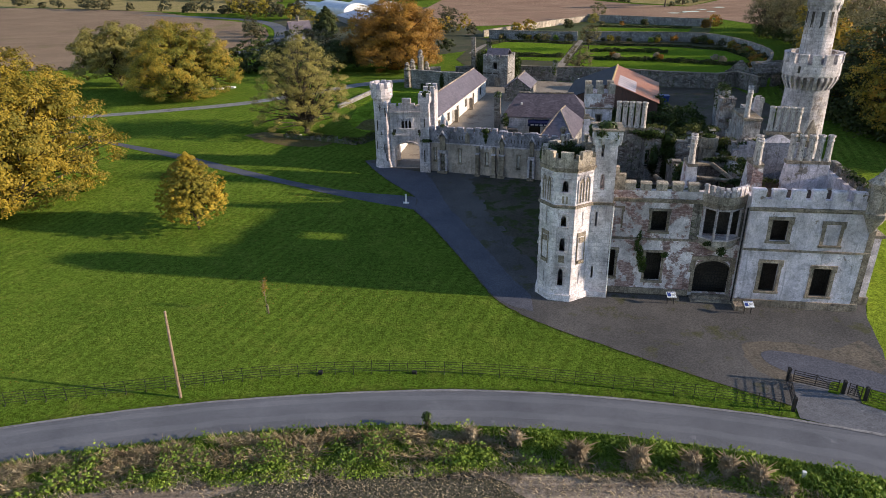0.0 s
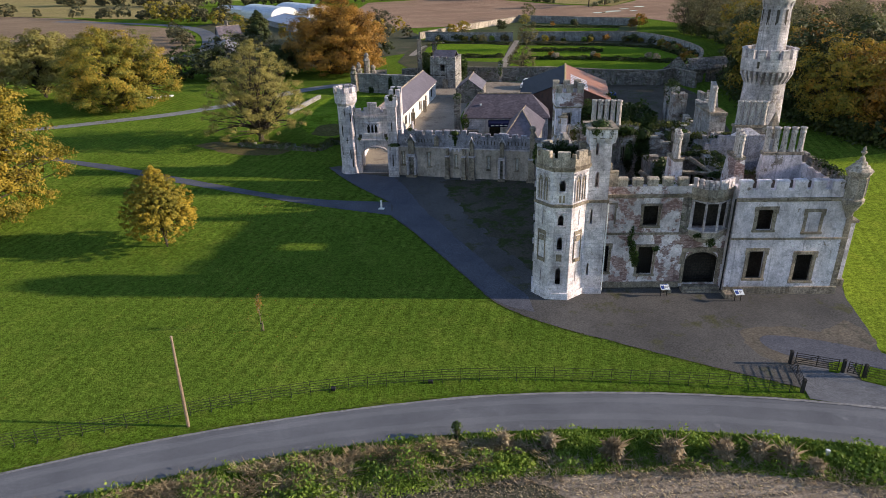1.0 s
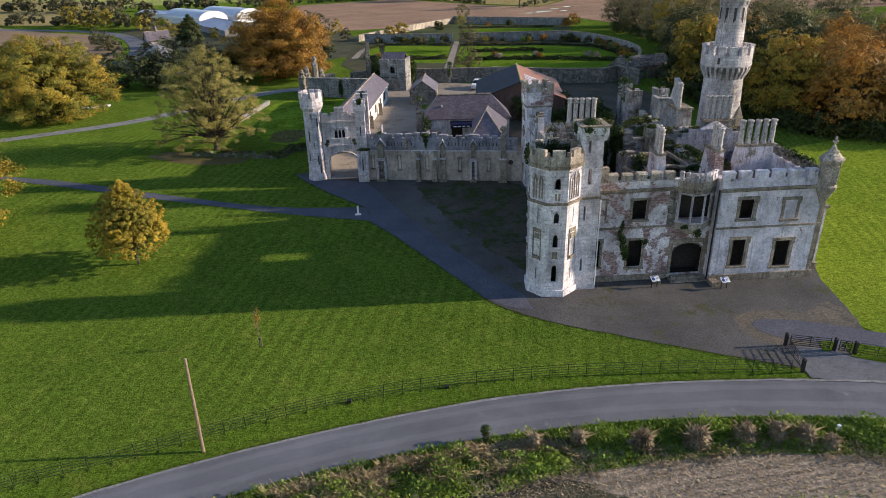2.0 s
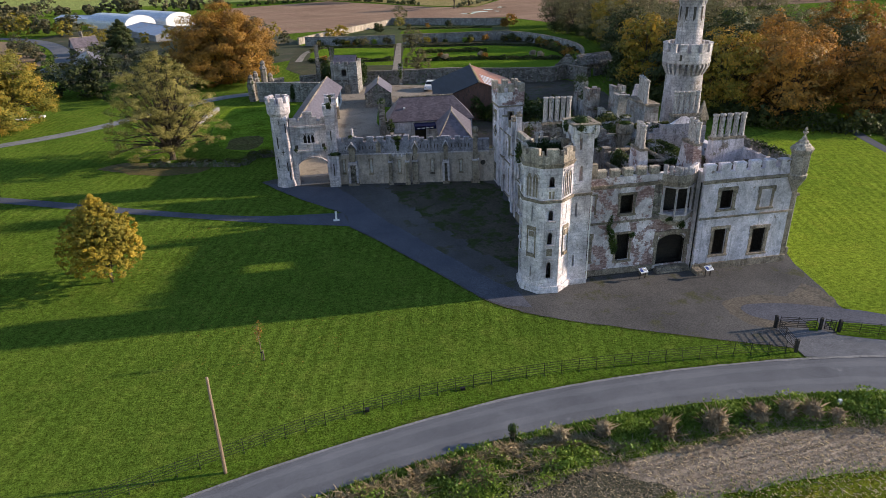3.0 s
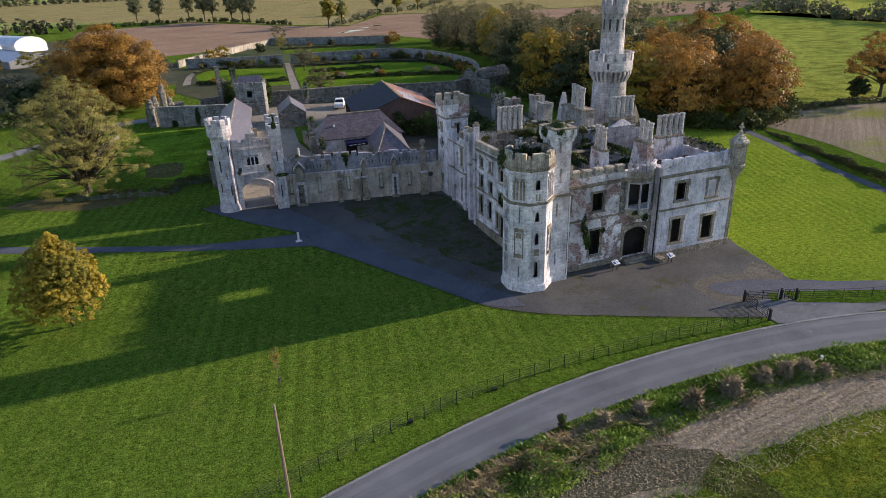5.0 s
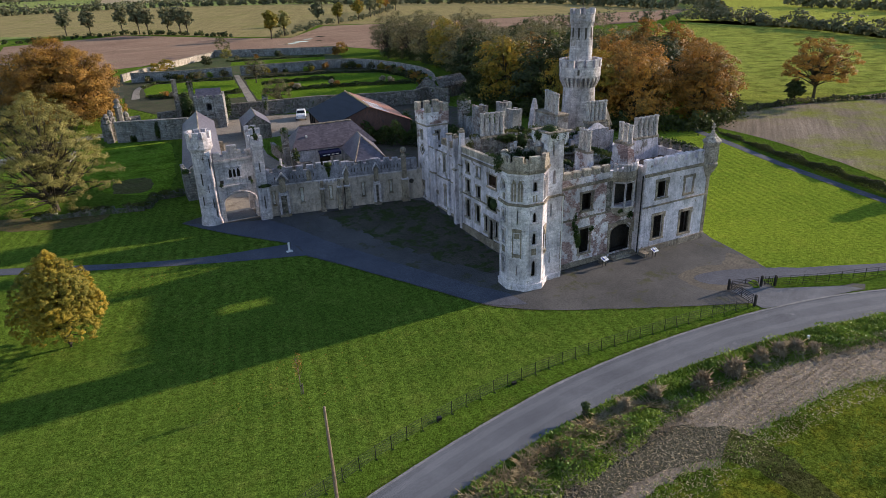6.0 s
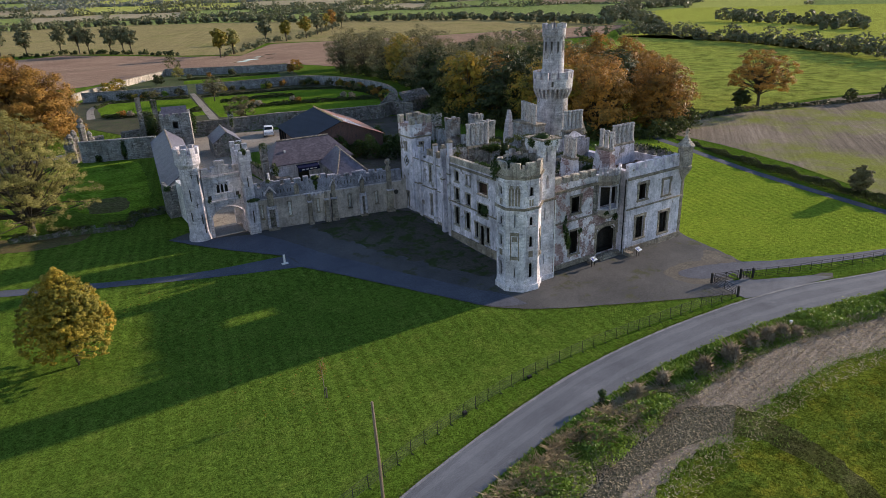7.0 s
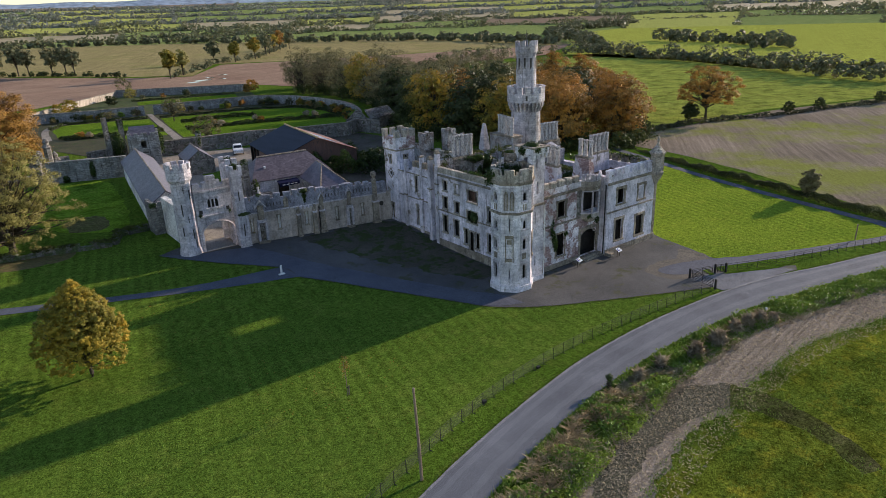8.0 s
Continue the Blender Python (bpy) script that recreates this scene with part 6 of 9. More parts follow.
# ---- high round tower ----
high = thing("high_tower", (24.3, 66.2, 0), "tall round tower with corbelled gallery and slim upper stage", "tower")
HX, HY = 24.3, 66.2
part("lower_shaft", Geo().lathe(HX, HY, [(2.2, 0), (2.05, 6), (1.9, 11.8), (1.84, 12.2), (1.84, 13.2)], 40), HIGH_STONE, high, smooth=False)
part("gallery", Geo().lathe(HX, HY, [(1.9, 13.12), (2.4, 13.14), (2.44, 13.25), (2.42, 14.3), (2.1, 14.3), (2.1, 13.6)], 40), HIGH_STONE, high, "corbelled gallery ring")
for i in range(26):
    a = 2 * math.pi * i / 26
    c, s = math.cos(a), math.sin(a)
    g = Geo()
    g.hexa([(1.8, -0.08, 11.95), (1.98, -0.08, 11.95), (1.98, 0.08, 11.95), (1.8, 0.08, 11.95), (1.8, -0.13, 12.8), (2.38, -0.13, 12.8), (2.38, 0.13, 12.8), (1.8, 0.13, 12.8)]).box(1.8, 2.38, -0.13, 0.13, 12.8, 13.13)
    g.v = [(HX + x * c - y * s, HY + x * s + y * c, z) for x, y, z in g.v]
    part("corbel", g, HIGH_STONE, high)
for i in range(14):
    a = 2 * math.pi * i / 14
    c, s = math.cos(a), math.sin(a)
    g = Geo().box(2.1, 2.46, -0.34, 0.34, 14.3, 15.05).box(2.06, 2.5, -0.37, 0.37, 15.05, 15.15)
    g.v = [(HX + x * c - y * s, HY + x * s + y * c, z) for x, y, z in g.v]
    part("merlon", g, HIGH_STONE, high)
up = part("upper_shaft", Geo().lathe(HX, HY, [(1.36, 13.2), (1.3, 17), (1.26, 19.3)], 28), HIGH_STONE, high)
# solid dark blocks paint the shade of slit openings
for i in range(10):
    a = 2 * math.pi * (i + 0.5) / 10 - 2.2
    c, s = math.cos(a), math.sin(a)
    g = Geo().box(1.1, 1.285, -0.12, 0.12, 17.2, 18.7)
    g.v = [(HX + x * c - y * s, HY + x * s + y * c, z) for x, y, z in g.v]
    part("slit", g, DARK_ROOM, up, "dark slit opening")
part("upper_ring", Geo().lathe(HX, HY, [(1.26, 19.1), (1.42, 19.45), (1.42, 20.2), (1.2, 20.2), (1.2, 19.6)], 28), HIGH_STONE, up)
for i in range(14):
    a = 2 * math.pi * i / 14
    c, s = math.cos(a), math.sin(a)
    g = Geo().hexa([(1.24, -0.07, 18.85), (1.3, -0.07, 18.85), (1.3, 0.07, 18.85), (1.24, 0.07, 18.85), (1.24, -0.1, 19.4), (1.44, -0.1, 19.4), (1.44, 0.1, 19.4), (1.24, 0.1, 19.4)])
    g.v = [(HX + x * c - y * s, HY + x * s + y * c, z) for x, y, z in g.v]
    part("corbel", g, HIGH_STONE, up)
    if i % 2 == 0:
        g = Geo().box(1.2, 1.43, -0.32, 0.32, 20.2, 20.75)
        g.v = [(HX + x * c - y * s, HY + x * s + y * c, z) for x, y, z in g.v]
        part("merlon", g, HIGH_STONE, up)
part("pole", Geo().tube([(HX, HY, 19.8), (HX, HY, 22.0)], 0.03, 5), DARK_IRON, high)
part("cross_slit", Geo().box(HX - 1.75, HX - 1.6, HY - 1.9, HY - 1.7, 13.5, 14.1), DARK_ROOM, high)

# ivy and moss in the ruins
ivy("ivy", [(11.1, 58.95, 8.6, 0.7, 0.25, 0.7, 700), (11.2, 58.95, 7.2, 0.55, 0.2, 1.2, 900), (11.1, 58.95, 5.6, 0.6, 0.25, 1.2, 900), (9.6, 58.9, 8.9, 1.3, 0.3, 0.3, 500), (16.4, 54.0, 7.85, 0.4, 2.2, 0.2, 500), (14.6, 56.2, 7.6, 1.2, 0.35, 0.2, 350), (13.2, 50.2, 4.6, 1.2, 1.6, 0.7, 800), (19.5, 55.5, 4.6, 1.8, 1.0, 0.8, 800), (16.2, 67.5, 7.4, 1.4, 0.4, 0.5, 500)], 0.1, castle, 57)
ivy("ivy", [(9.9, 59.05, 6.6, 0.5, 0.15, 1.6, 900), (10.7, 59.05, 7.4, 0.4, 0.15, 0.8, 400), (11.3, 53.3, 7.3, 0.4, 0.5, 0.9, 450), (14.4, 58.9, 8.8, 0.7, 0.7, 0.35, 500), (8.8, 59.0, 9.2, 1.6, 0.5, 0.25, 400), (6.5, 55.5, 4.1, 1.8, 1.8, 0.35, 700),
            (13.5, 51.5, 4.5, 1.6, 1.2, 0.5, 700), (14.8, 50.2, 7.6, 0.8, 0.3, 0.25, 300), (19.0, 55.0, 4.2, 2.0, 1.6, 0.4, 700), (12.0, 62.5, 3.9, 2.4, 2.0, 0.5, 900), (9.0, 55.5, 4.3, 1.4, 1.6, 0.4, 600),
            (16.3, 56.0, 7.0, 0.4, 1.4, 0.6, 450), (20.5, 58.0, 8.7, 1.2, 0.4, 0.3, 300), (4.0, 53.0, 9.0, 0.2, 2.0, 0.3, 300), (7.5, 60.5, 8.2, 1.2, 0.5, 0.4, 400)], 0.1, castle, 51)
ivy("ivy", [(7.15, 45.32, 4.2, 0.2, 0.08, 0.7, 150), (7.45, 45.3, 3.3, 0.26, 0.1, 0.9, 260), (7.7, 45.3, 2.5, 0.3, 0.1, 0.7, 280), (7.3, 45.3, 4.9, 0.12, 0.06, 0.4, 50), (9.2, 45.3, 3.4, 0.3, 0.08, 0.25, 100), (12.9, 44.5, 4.2, 0.35, 0.12, 0.35, 140), (11.9, 44.7, 4.7, 0.3, 0.15, 0.2, 100)], 0.085, castle, 52, label="ivy climbing beside the barred window")
ivy("ivy", [(3.55, 52.9, 4.6, 0.2, 0.8, 0.7, 420), (22.4, 48.5, 8.7, 0.4, 3.0, 0.3, 400), (23.6, 93, 6.2, 1.2, 1.2, 1.6, 900), (22.8, 88, 5.6, 1.2, 1.4, 1.2, 700), (14, 70.8, 5.0, 4.0, 0.8, 0.9, 1300), (9.5, 64, 5.5, 2.4, 1.6, 1.6, 1300)], 0.12, castle, 53)
ivy("ivy", [(7.5, 50.5, 4.3, 2.0, 1.6, 0.3, 700), (9.8, 47.6, 7.7, 1.4, 0.4, 0.2, 260), (12.8, 55.2, 4.1, 1.6, 1.6, 0.5, 700), (14.9, 54.2, 6.6, 0.3, 0.6, 1.2, 450), (17.5, 53.0, 4.5, 1.4, 2.0, 0.5, 700), (8.0, 57.4, 4.4, 2.4, 1.2, 0.5, 800), (11.3, 51.5, 7.7, 0.4, 2.0, 0.25, 450),
            (16.3, 52.5, 7.9, 0.4, 2.5, 0.25, 450), (14.7, 62.5, 7.4, 0.4, 2.2, 0.4, 500), (10.5, 65.9, 6.4, 2.4, 0.4, 0.5, 600), (17.5, 65.9, 6.2, 1.2, 0.4, 0.4, 300), (20.0, 60.5, 5.2, 1.4, 1.6, 0.8, 600), (22.4, 61.5, 7.2, 0.4, 2.5, 0.3, 500), (12.5, 49.3, 4.4, 1.0, 1.6, 0.5, 500), (13.2, 47.3, 7.55, 1.6, 0.25, 0.14, 260)], 0.1, castle, 54)
ivy("ivy", [(7.2, 48.6, 4.6, 1.4, 1.0, 0.6, 700), (9.2, 51.8, 5.6, 1.2, 0.4, 0.6, 500), (10.9, 52.5, 7.0, 0.4, 1.4, 0.8, 600), (6.2, 57.6, 5.4, 0.9, 1.0, 1.0, 700), (13.6, 52.9, 5.6, 1.6, 0.35, 0.35, 450), (15.6, 58.0, 6.8, 0.6, 0.4, 1.2, 500), (18.0, 58.2, 8.4, 1.4, 0.4, 0.35, 400), (21.9, 54.5, 7.6, 0.35, 2.6, 0.4, 600), (5.3, 63.5, 7.2, 0.35, 2.4, 0.5, 600), (17.0, 62.5, 4.6, 1.2, 1.6, 0.9, 700)], 0.1, castle, 58)
ivy("wall_growth", GROWTH, 0.095, castle, 55, LEAF_MOSS, "grass, moss and brambles growing along broken wall tops")
rng = random.Random(77)
for k in range(60):
    x, y = rng.uniform(5.4, 21.5), rng.uniform(47.5, 65)
    z = 4.15 if y < 53 else 3.85 if y < 58.2 else 3.45
    w = rng.uniform(0.2, 0.6)
    part("fallen_stone", Geo().box(x - w, x + w, y - w * 0.7, y + w * 0.7, z - 0.03, z + w * rng.uniform(0.5, 1.1)).wear(0.15, k), RUBBLE, castle)

# ---- gatehouse ----
gate = thing("gatehouse", (-16, 73.4, 0.5), "pale limestone gatehouse with a wide arched gateway and battlements", "gatehouse")
GX, GY = -18.95, 73.9
rt = part("round_tower", Geo().lathe(GX, GY, [(1.26, 0.2), (1.16, 1.2), (1.06, 1.6), (1.02, 8.7), (1.05, 8.8)], 16, 0.2), GATE_STONE, gate, "round flanking tower with a flared head")
part("tower_head", Geo().lathe(GX, GY, [(1.03, 8.7), (1.26, 9.05), (1.26, 10.1), (0.96, 10.1), (0.96, 9.5)], 16, 0.2), GATE_STONE, rt)
for i in range(9):
    a = 2 * math.pi * i / 9 + 0.15
    c, s = math.cos(a), math.sin(a)
    g = Geo().box(0.96, 1.3, -0.26, 0.26, 10.1, 10.75)
    g.v = [(GX + x * c - y * s, GY + x * s + y * c, z) for x, y, z in g.wear(0.03).v]
    part("merlon", g, GATE_STONE, rt)
# solid dark blocks stand for the unlit arrow slits
for k, (a, z0, z1) in enumerate([(-118, 5.2, 6.5), (-75, 2.6, 3.6), (-60, 6.9, 7.9), (-130, 3.0, 4.0), (-65, 1.4, 2.4)]):
    c, s = math.cos(radians(a)), math.sin(radians(a))
    g = Geo().box(0.9, 1.055, -0.06, 0.06, z0, z1)
    g.v = [(GX + x * c - y * s, GY + x * s + y * c, z) for x, y, z in g.v]
    part("arrow_slit", g, DARK_ROOM, rt)
for a, z in ((-95, 7.6), (-90, 4.4)):
    c, s = math.cos(radians(a)), math.sin(radians(a))
    g = Geo().box(0.9, 1.055, -0.03, 0.03, z, z + 0.7).box(0.9, 1.053, -0.14, 0.14, z + 0.36, z + 0.42)
    g.v = [(GX + x * c - y * s, GY + x * s + y * c, zz) for x, y, zz in g.v]
    part("cross_slit", g, DARK_ROOM, rt)
gw = Wall((-18.0, 73.3), (-14.0, 73.3))
GH = [(0.45, 3.75, 0.5, 3.75, 1.0), (1.35, 2.55, 5.5, 6.55, 0)]
part("gate_wall", gw.solid(Geo(), 0.3, 7.9, 0.9, GH), GATE_STONE, gate)
ob = window(gate, gw, (GH[1][0], GH[1][1], GH[1][2], GH[1][3]), GATE_STONE, 0.18, mull=2, blind=True, board=OPENING_DARK)
for k in range(3):
    s0 = GH[1][0] + k * 0.4
    g = Geo()
    for sg in (-1, 1):
        g.tube([gw.at(s0 + 0.2 + sg * 0.17, 0.06, 6.2), gw.at(s0 + 0.2 + sg * 0.12, 0.06, 6.38), gw.at(s0 + 0.2, 0.06, 6.5)], 0.045, 5)
    part("light_head", g, GATE_STONE, ob, "pointed head of a window light")
part("arch_moulding", gw.block(Geo(), 0.2, 0.45, -0.08, 0.0, 0.5, 2.75), GATE_STONE, gate)
part("arch_moulding", gw.block(Geo(), 3.75, 4.0, -0.08, 0.0, 0.5, 2.75), GATE_STONE, gate)
g = Geo()
hh = (0.33, 3.87, 0.5, 3.9, 1.1)
for pts in (gw.arch_points(hh, 8), [(4.2 - s, z) for s, z in gw.arch_points(hh, 8)]):
    g.tube([gw.at(s, -0.03, z) for s, z in pts], 0.1, 5)
part("arch_moulding", g, GATE_STONE, gate)
part("string_course", gw.block(Geo(), -0.05, 4.05, -0.12, 0, 4.55, 4.72).wear(0.02), GATE_STONE, gate)
part("cornice", gw.block(gw.block(Geo(), -0.05, 4.05, -0.16, 0, 7.3, 7.5), 0, 4, -0.08, 0, 7.15, 7.3).wear(0.02), GATE_STONE, gate)
for s0, s1, z in ((0.1, 0.75, 8.3), (1.1, 1.55, 8.35), (1.55, 2.55, 8.95), (2.55, 3.0, 8.4), (3.35, 4.0, 8.3)):
    part("merlon", gw.block(Geo(), s0, s1, 0, 0.5, 7.9, z).wear(0.03), GATE_STONE, gate)
# recess shade painted as a dark block on the wall face
for s in (0.35, 3.3):
    part("shield_recess", gw.block(Geo(), s, s + 0.35, -0.03, 0, 4.95, 5.35), DARK_ROOM, gate)
part("threshold", gw.block(Geo(), 0.5, 3.7, -0.1, 3.4, 0.5, 0.775), CONCRETE, gate, "pale worn threshold slab")
part("gate_passage_roof", gw.block(Geo(), -0.2, 4.2, 0.9, 3.2, 4.2, 4.5), GATE_STONE, gate)
part("rear_wall", Wall((-18.2, 76.2), (-13.8, 76.2)).solid(Geo(), 0.3, 6.6, 0.5, [(0.55, 3.85, 0.5, 3.8, 1.0)]), GATE_STONE, gate)
tr = part("right_turret", Geo().box(-14.1, -13.1, 71.9, 72.95, 0.3, 8.8).wear(0.015), GATE_STONE, gate, "square flanking turret with a lower buttress")
part("turret_head", Geo().box(-14.25, -12.95, 71.75, 73.1, 8.75, 9.35).wear(0.02), GATE_STONE, tr)
for dx, dy in ((0.0, 0.0), (0.92, 0.0), (0.0, 0.97), (0.92, 0.97)):
    part("merlon", Geo().box(-14.25 + dx, -13.87 + dx, 71.75 + dy, 72.13 + dy, 9.35, 9.85).wear(0.03), GATE_STONE, tr)
part("rear_turret", Geo().box(-13.9, -12.7, 73.6, 76.0, 0.5, 9.7).wear(0.02), GATE_STONE, gate)
for dx, dy in ((0.0, 0.0), (0.75, 0.0), (0.0, 1.9), (0.75, 1.9)):
    part("merlon", Geo().box(-13.95 + dx, -13.45 + dx, 73.55 + dy, 74.0 + dy, 9.7, 10.3).wear(0.03), GATE_STONE, gate)
part("buttress", Geo().box(-14.22, -13.0, 71.55, 71.9, 0.3, 4.4).wear(0.02), GATE_STONE, gate)
part("arrow_slit", Geo().box(-13.68, -13.56, 71.53, 71.6, 2.0, 3.4), DARK_ROOM, gate)
part("arrow_slit", Geo().box(-13.68, -13.56, 71.88, 71.95, 6.0, 7.0), DARK_ROOM, gate)
ivy("ivy", [(-13.4, 71.6, 4.5, 0.75, 0.25, 0.22, 260), (-13.5, 72.6, 9.6, 0.6, 0.6, 0.4, 300), (-13.3, 74.5, 9.9, 0.5, 0.8, 0.5, 260), (-17.6, 73.2, 4.8, 0.2, 0.15, 0.2, 60), (-14.4, 73.2, 4.8, 0.2, 0.15, 0.2, 60)], 0.1, gate, 61)

# ---- screen wall from the gatehouse to the square tower ----
screen = thing("screen_wall", (-5, 70.8, 0.4), "long battlemented screen wall of brown render with buttresses and slits", "wall")
lw = Wall((-12.8, 72.2), (4.1, 69.1))
LH = [(0.2, 0.42, 2.1, 3.6, 0), (3.22, 3.5, 2.0, 3.6, 0), (6.4, 6.66, 1.95, 3.45, 0), (10.08, 10.36, 1.9, 3.4, 0), (13.3, 13.58, 1.9, 3.3, 0)]
part("render_wall", lw.solid(Geo(), 0.1, 4.25, 0.7, LH, s0=-0.2), LINK_RENDER, screen)
for h in LH:
    window(screen, lw, h, TRIM, 0.08, sill=True, name="slit_window", mull=0, blind=True, board=WHITE_WALL)
part("upper_band", lw.block(Geo(), -0.2, 16.6, -0.06, 0.6, 4.25, 5.55), LINK_BAND, screen, "dark bluish weathered band under the battlements")
part("band_course", lw.block(Geo(), -0.2, 16.6, -0.13, 0.0, 4.16, 4.28).wear(0.06), GATE_STONE, screen, "pale broken string course")
merlons(screen, lw, 5.55, 0.62, 0.4, 0.55, 0.4, LINK_BAND, 1.9, 4.9, d0=-0.06, seed=31)
merlons(screen, lw, 5.55, 0.55, 0.35, 0.5, 0.4, LINK_BAND, -0.2, 0.9, d0=-0.06, seed=33)
merlons(screen, lw, 5.4, 0.62, 0.4, 0.5, 0.4, LINK_BAND, 8.8, 14.4, d0=-0.06, seed=32)
# slots drawn as thin dark blocks, their shade is the colour
for k in range(40):
    s = 0.6 + k * 0.38
    if min(abs(s - c) for c in (1.35, 5.5, 8.2, 11.75, 15.0)) > 0.45:
        part("slot", lw.block(Geo(), s, s + 0.09, -0.064, -0.055, 4.75, 5.15), DARK_ROOM, screen)


def gablet(g, s, z0, z1, half, d0, d1):
    """A small pitched hood on the wall: two sloping slabs."""
    mid = (z0 + z1) / 2
    for sg in (-1, 1):
        a, b = (s + sg * half, z0), (s, z1)
        pts = [(a[0], a[1]), (b[0], b[1]), (b[0], b[1] + 0.16), (a[0], a[1] + 0.16)]
        if sg > 0:
            pts = pts[::-1]
        n = len(g.v)
        g.v += [lw.at(u, d0, z) for u, z in pts] + [lw.at(u, d1, z) for u, z in pts]
        g.f += [(n, n + 1, n + 2, n + 3), (n + 7, n + 6, n + 5, n + 4)] + [(n + k, n + 4 + k, n + 4 + (k + 1) % 4, n + (k + 1) % 4) for k in range(4)]
    return g


def buttress(s, zt, w=0.42, niche=True, hood=True):
    """A stepped pier; with a niche it is two jambs under a hood, the back set deep."""
    b = part("buttress", lw.block(Geo(), s - w * 1.1, s + w * 1.1, -0.68, 0.0, 0.1, 1.0).wear(0.04), TRIM, screen, "stepped stone buttress")
    if niche:
        for sg in (-1, 1):
            part("jamb", lw.block(Geo(), s + sg * w * 0.8 - 0.12, s + sg * w * 0.8 + 0.12, -0.52, 0.0, 1.0, 3.1).wear(0.03), GATE_STONE, b, "pale niche jamb")
        part("niche_back", lw.block(Geo(), s - w * 0.68, s + w * 0.68, -0.14, 0.0, 1.0, 3.1), RUBBLE, b)
        part("niche_head", lw.block(Geo(), s - w * 0.95, s + w * 0.95, -0.54, 0.0, 3.1, 3.35).wear(0.03), GATE_STONE, b)
        part("upper_pier", lw.block(Geo(), s - w * 0.6, s + w * 0.6, -0.38, 0.0, 3.35, zt).wear(0.03), TRIM, b)
    else:
        part("pier", lw.block(lw.block(Geo(), s - w * 0.8, s + w * 0.8, -0.5, 0.0, 1.0, 3.2), s - w * 0.6, s + w * 0.6, -0.34, 0.0, 3.2, zt).wear(0.03), TRIM, b)
    part("offset_stone", lw.block(Geo(), s - w * 0.95, s + w * 0.95, -0.58, 0.0, 3.28, 3.42).wear(0.04), GATE_STONE, b)
    if hood:
        part("hood", gablet(Geo(), s, zt - 0.25, zt + 0.55, w * 1.15, -0.5, -0.06).wear(0.02), GATE_STONE, b, "pale gabled hood")
        part("hood_back", lw.block(Geo(), s - w * 0.5, s + w * 0.5, -0.3, -0.06, zt - 0.9, zt + 0.1), RUBBLE, b)
    return b


buttress(1.35, 5.0, 0.55)
buttress(5.55, 4.2, 0.26, False, False)
buttress(7.45, 4.2, 0.26, False, False)
buttress(8.35, 4.9, 0.36, False)
buttress(11.75, 5.0, 0.36)
buttress(15.05, 5.6, 0.42, False, False)
part("finial", Geo().lathe(*lw.at(15.05, -0.1, 0)[:2], [(0.3, 5.6), (0.34, 6.0), (0.2, 6.15), (0.16, 6.35), (0.36, 6.5), (0.38, 6.8), (0.2, 7.0)], 8).wear(0.04), TRIM, screen, "weathered ball finial")
part("raised_panel", lw.block(Geo(), 5.2, 7.7, -0.12, 0.5, 4.0, 5.75).wear(0.02), LINK_BAND, screen, "raised centre panel with a trailing plant")
for s0, s1 in ((5.2, 5.75), (6.0, 6.9), (7.15, 7.7)):
    part("merlon", lw.block(Geo(), s0, s1, -0.14, 0.45, 5.75, 6.2).wear(0.03), LINK_BAND, screen)
for k in range(5):
    part("panel_corbel", lw.block(Geo(), 5.35 + k * 0.48, 5.55 + k * 0.48, -0.22, -0.1, 3.85, 4.15).wear(0.02), GATE_STONE, screen)
part("raised_panel", lw.block(Geo(), 7.95, 8.85, -0.14, 0.5, 4.25, 6.0).wear(0.02), LINK_BAND, screen)
part("raised_panel", lw.block(Geo(), 11.3, 12.2, -0.12, 0.5, 4.25, 6.0).wear(0.02), LINK_BAND, screen)
part("raised_panel", lw.block(Geo(), 0.9, 1.9, -0.14, 0.5, 4.25, 6.2).wear(0.02), LINK_BAND, screen)
part("downpipe", Geo().tube([lw.at(8.05, -0.1, 0.5), lw.at(8.05, -0.1, 3.9)], 0.05, 5), DARK_IRON, screen)
ivy("ivy", [(*lw.at(6.45, -0.2, 5.9), 0.5, 0.15, 0.25, 260), (*lw.at(6.45, -0.2, 5.4), 0.32, 0.12, 0.3, 160), (*lw.at(6.45, -0.2, 4.9), 0.15, 0.1, 0.35, 80)], 0.08, screen, 60, label="plant hanging in a wedge from the parapet")
d = Geo()
for s in (4.3, 8.4):
    d.hexa([lw.at(s - 0.25, -0.2, 4.4), lw.at(s + 0.25, -0.2, 4.4), lw.at(s + 0.25, -0.06, 4.4), lw.at(s - 0.25, -0.06, 4.4), lw.at(s - 0.25, -0.2, 5.2), lw.at(s + 0.25, -0.2, 5.2), lw.at(s + 0.25, -0.06, 5.2), lw.at(s - 0.25, -0.06, 5.2)])
    d.prism([lw.at(s - 0.32, -0.24, 0)[:2], lw.at(s + 0.32, -0.24, 0)[:2], lw.at(s + 0.32, -0.06, 0)[:2], lw.at(s - 0.32, -0.06, 0)[:2]], 5.2, 5.65, 0.15)
part("canopied_niche", d, TRIM, screen)
part("round_plaque", Geo().tube([lw.at(15.9, -0.03, 2.9), lw.at(15.9, 0.02, 2.9)], 0.28, 12), DARK_ROOM, screen)
ivy("ivy", [(*lw.at(6.45, -0.2, 6.0), 0.5, 0.25, 0.3, 260), (*lw.at(1.35, -0.1, 6.2), 0.3, 0.2, 0.2, 80)], 0.09, screen, 62)
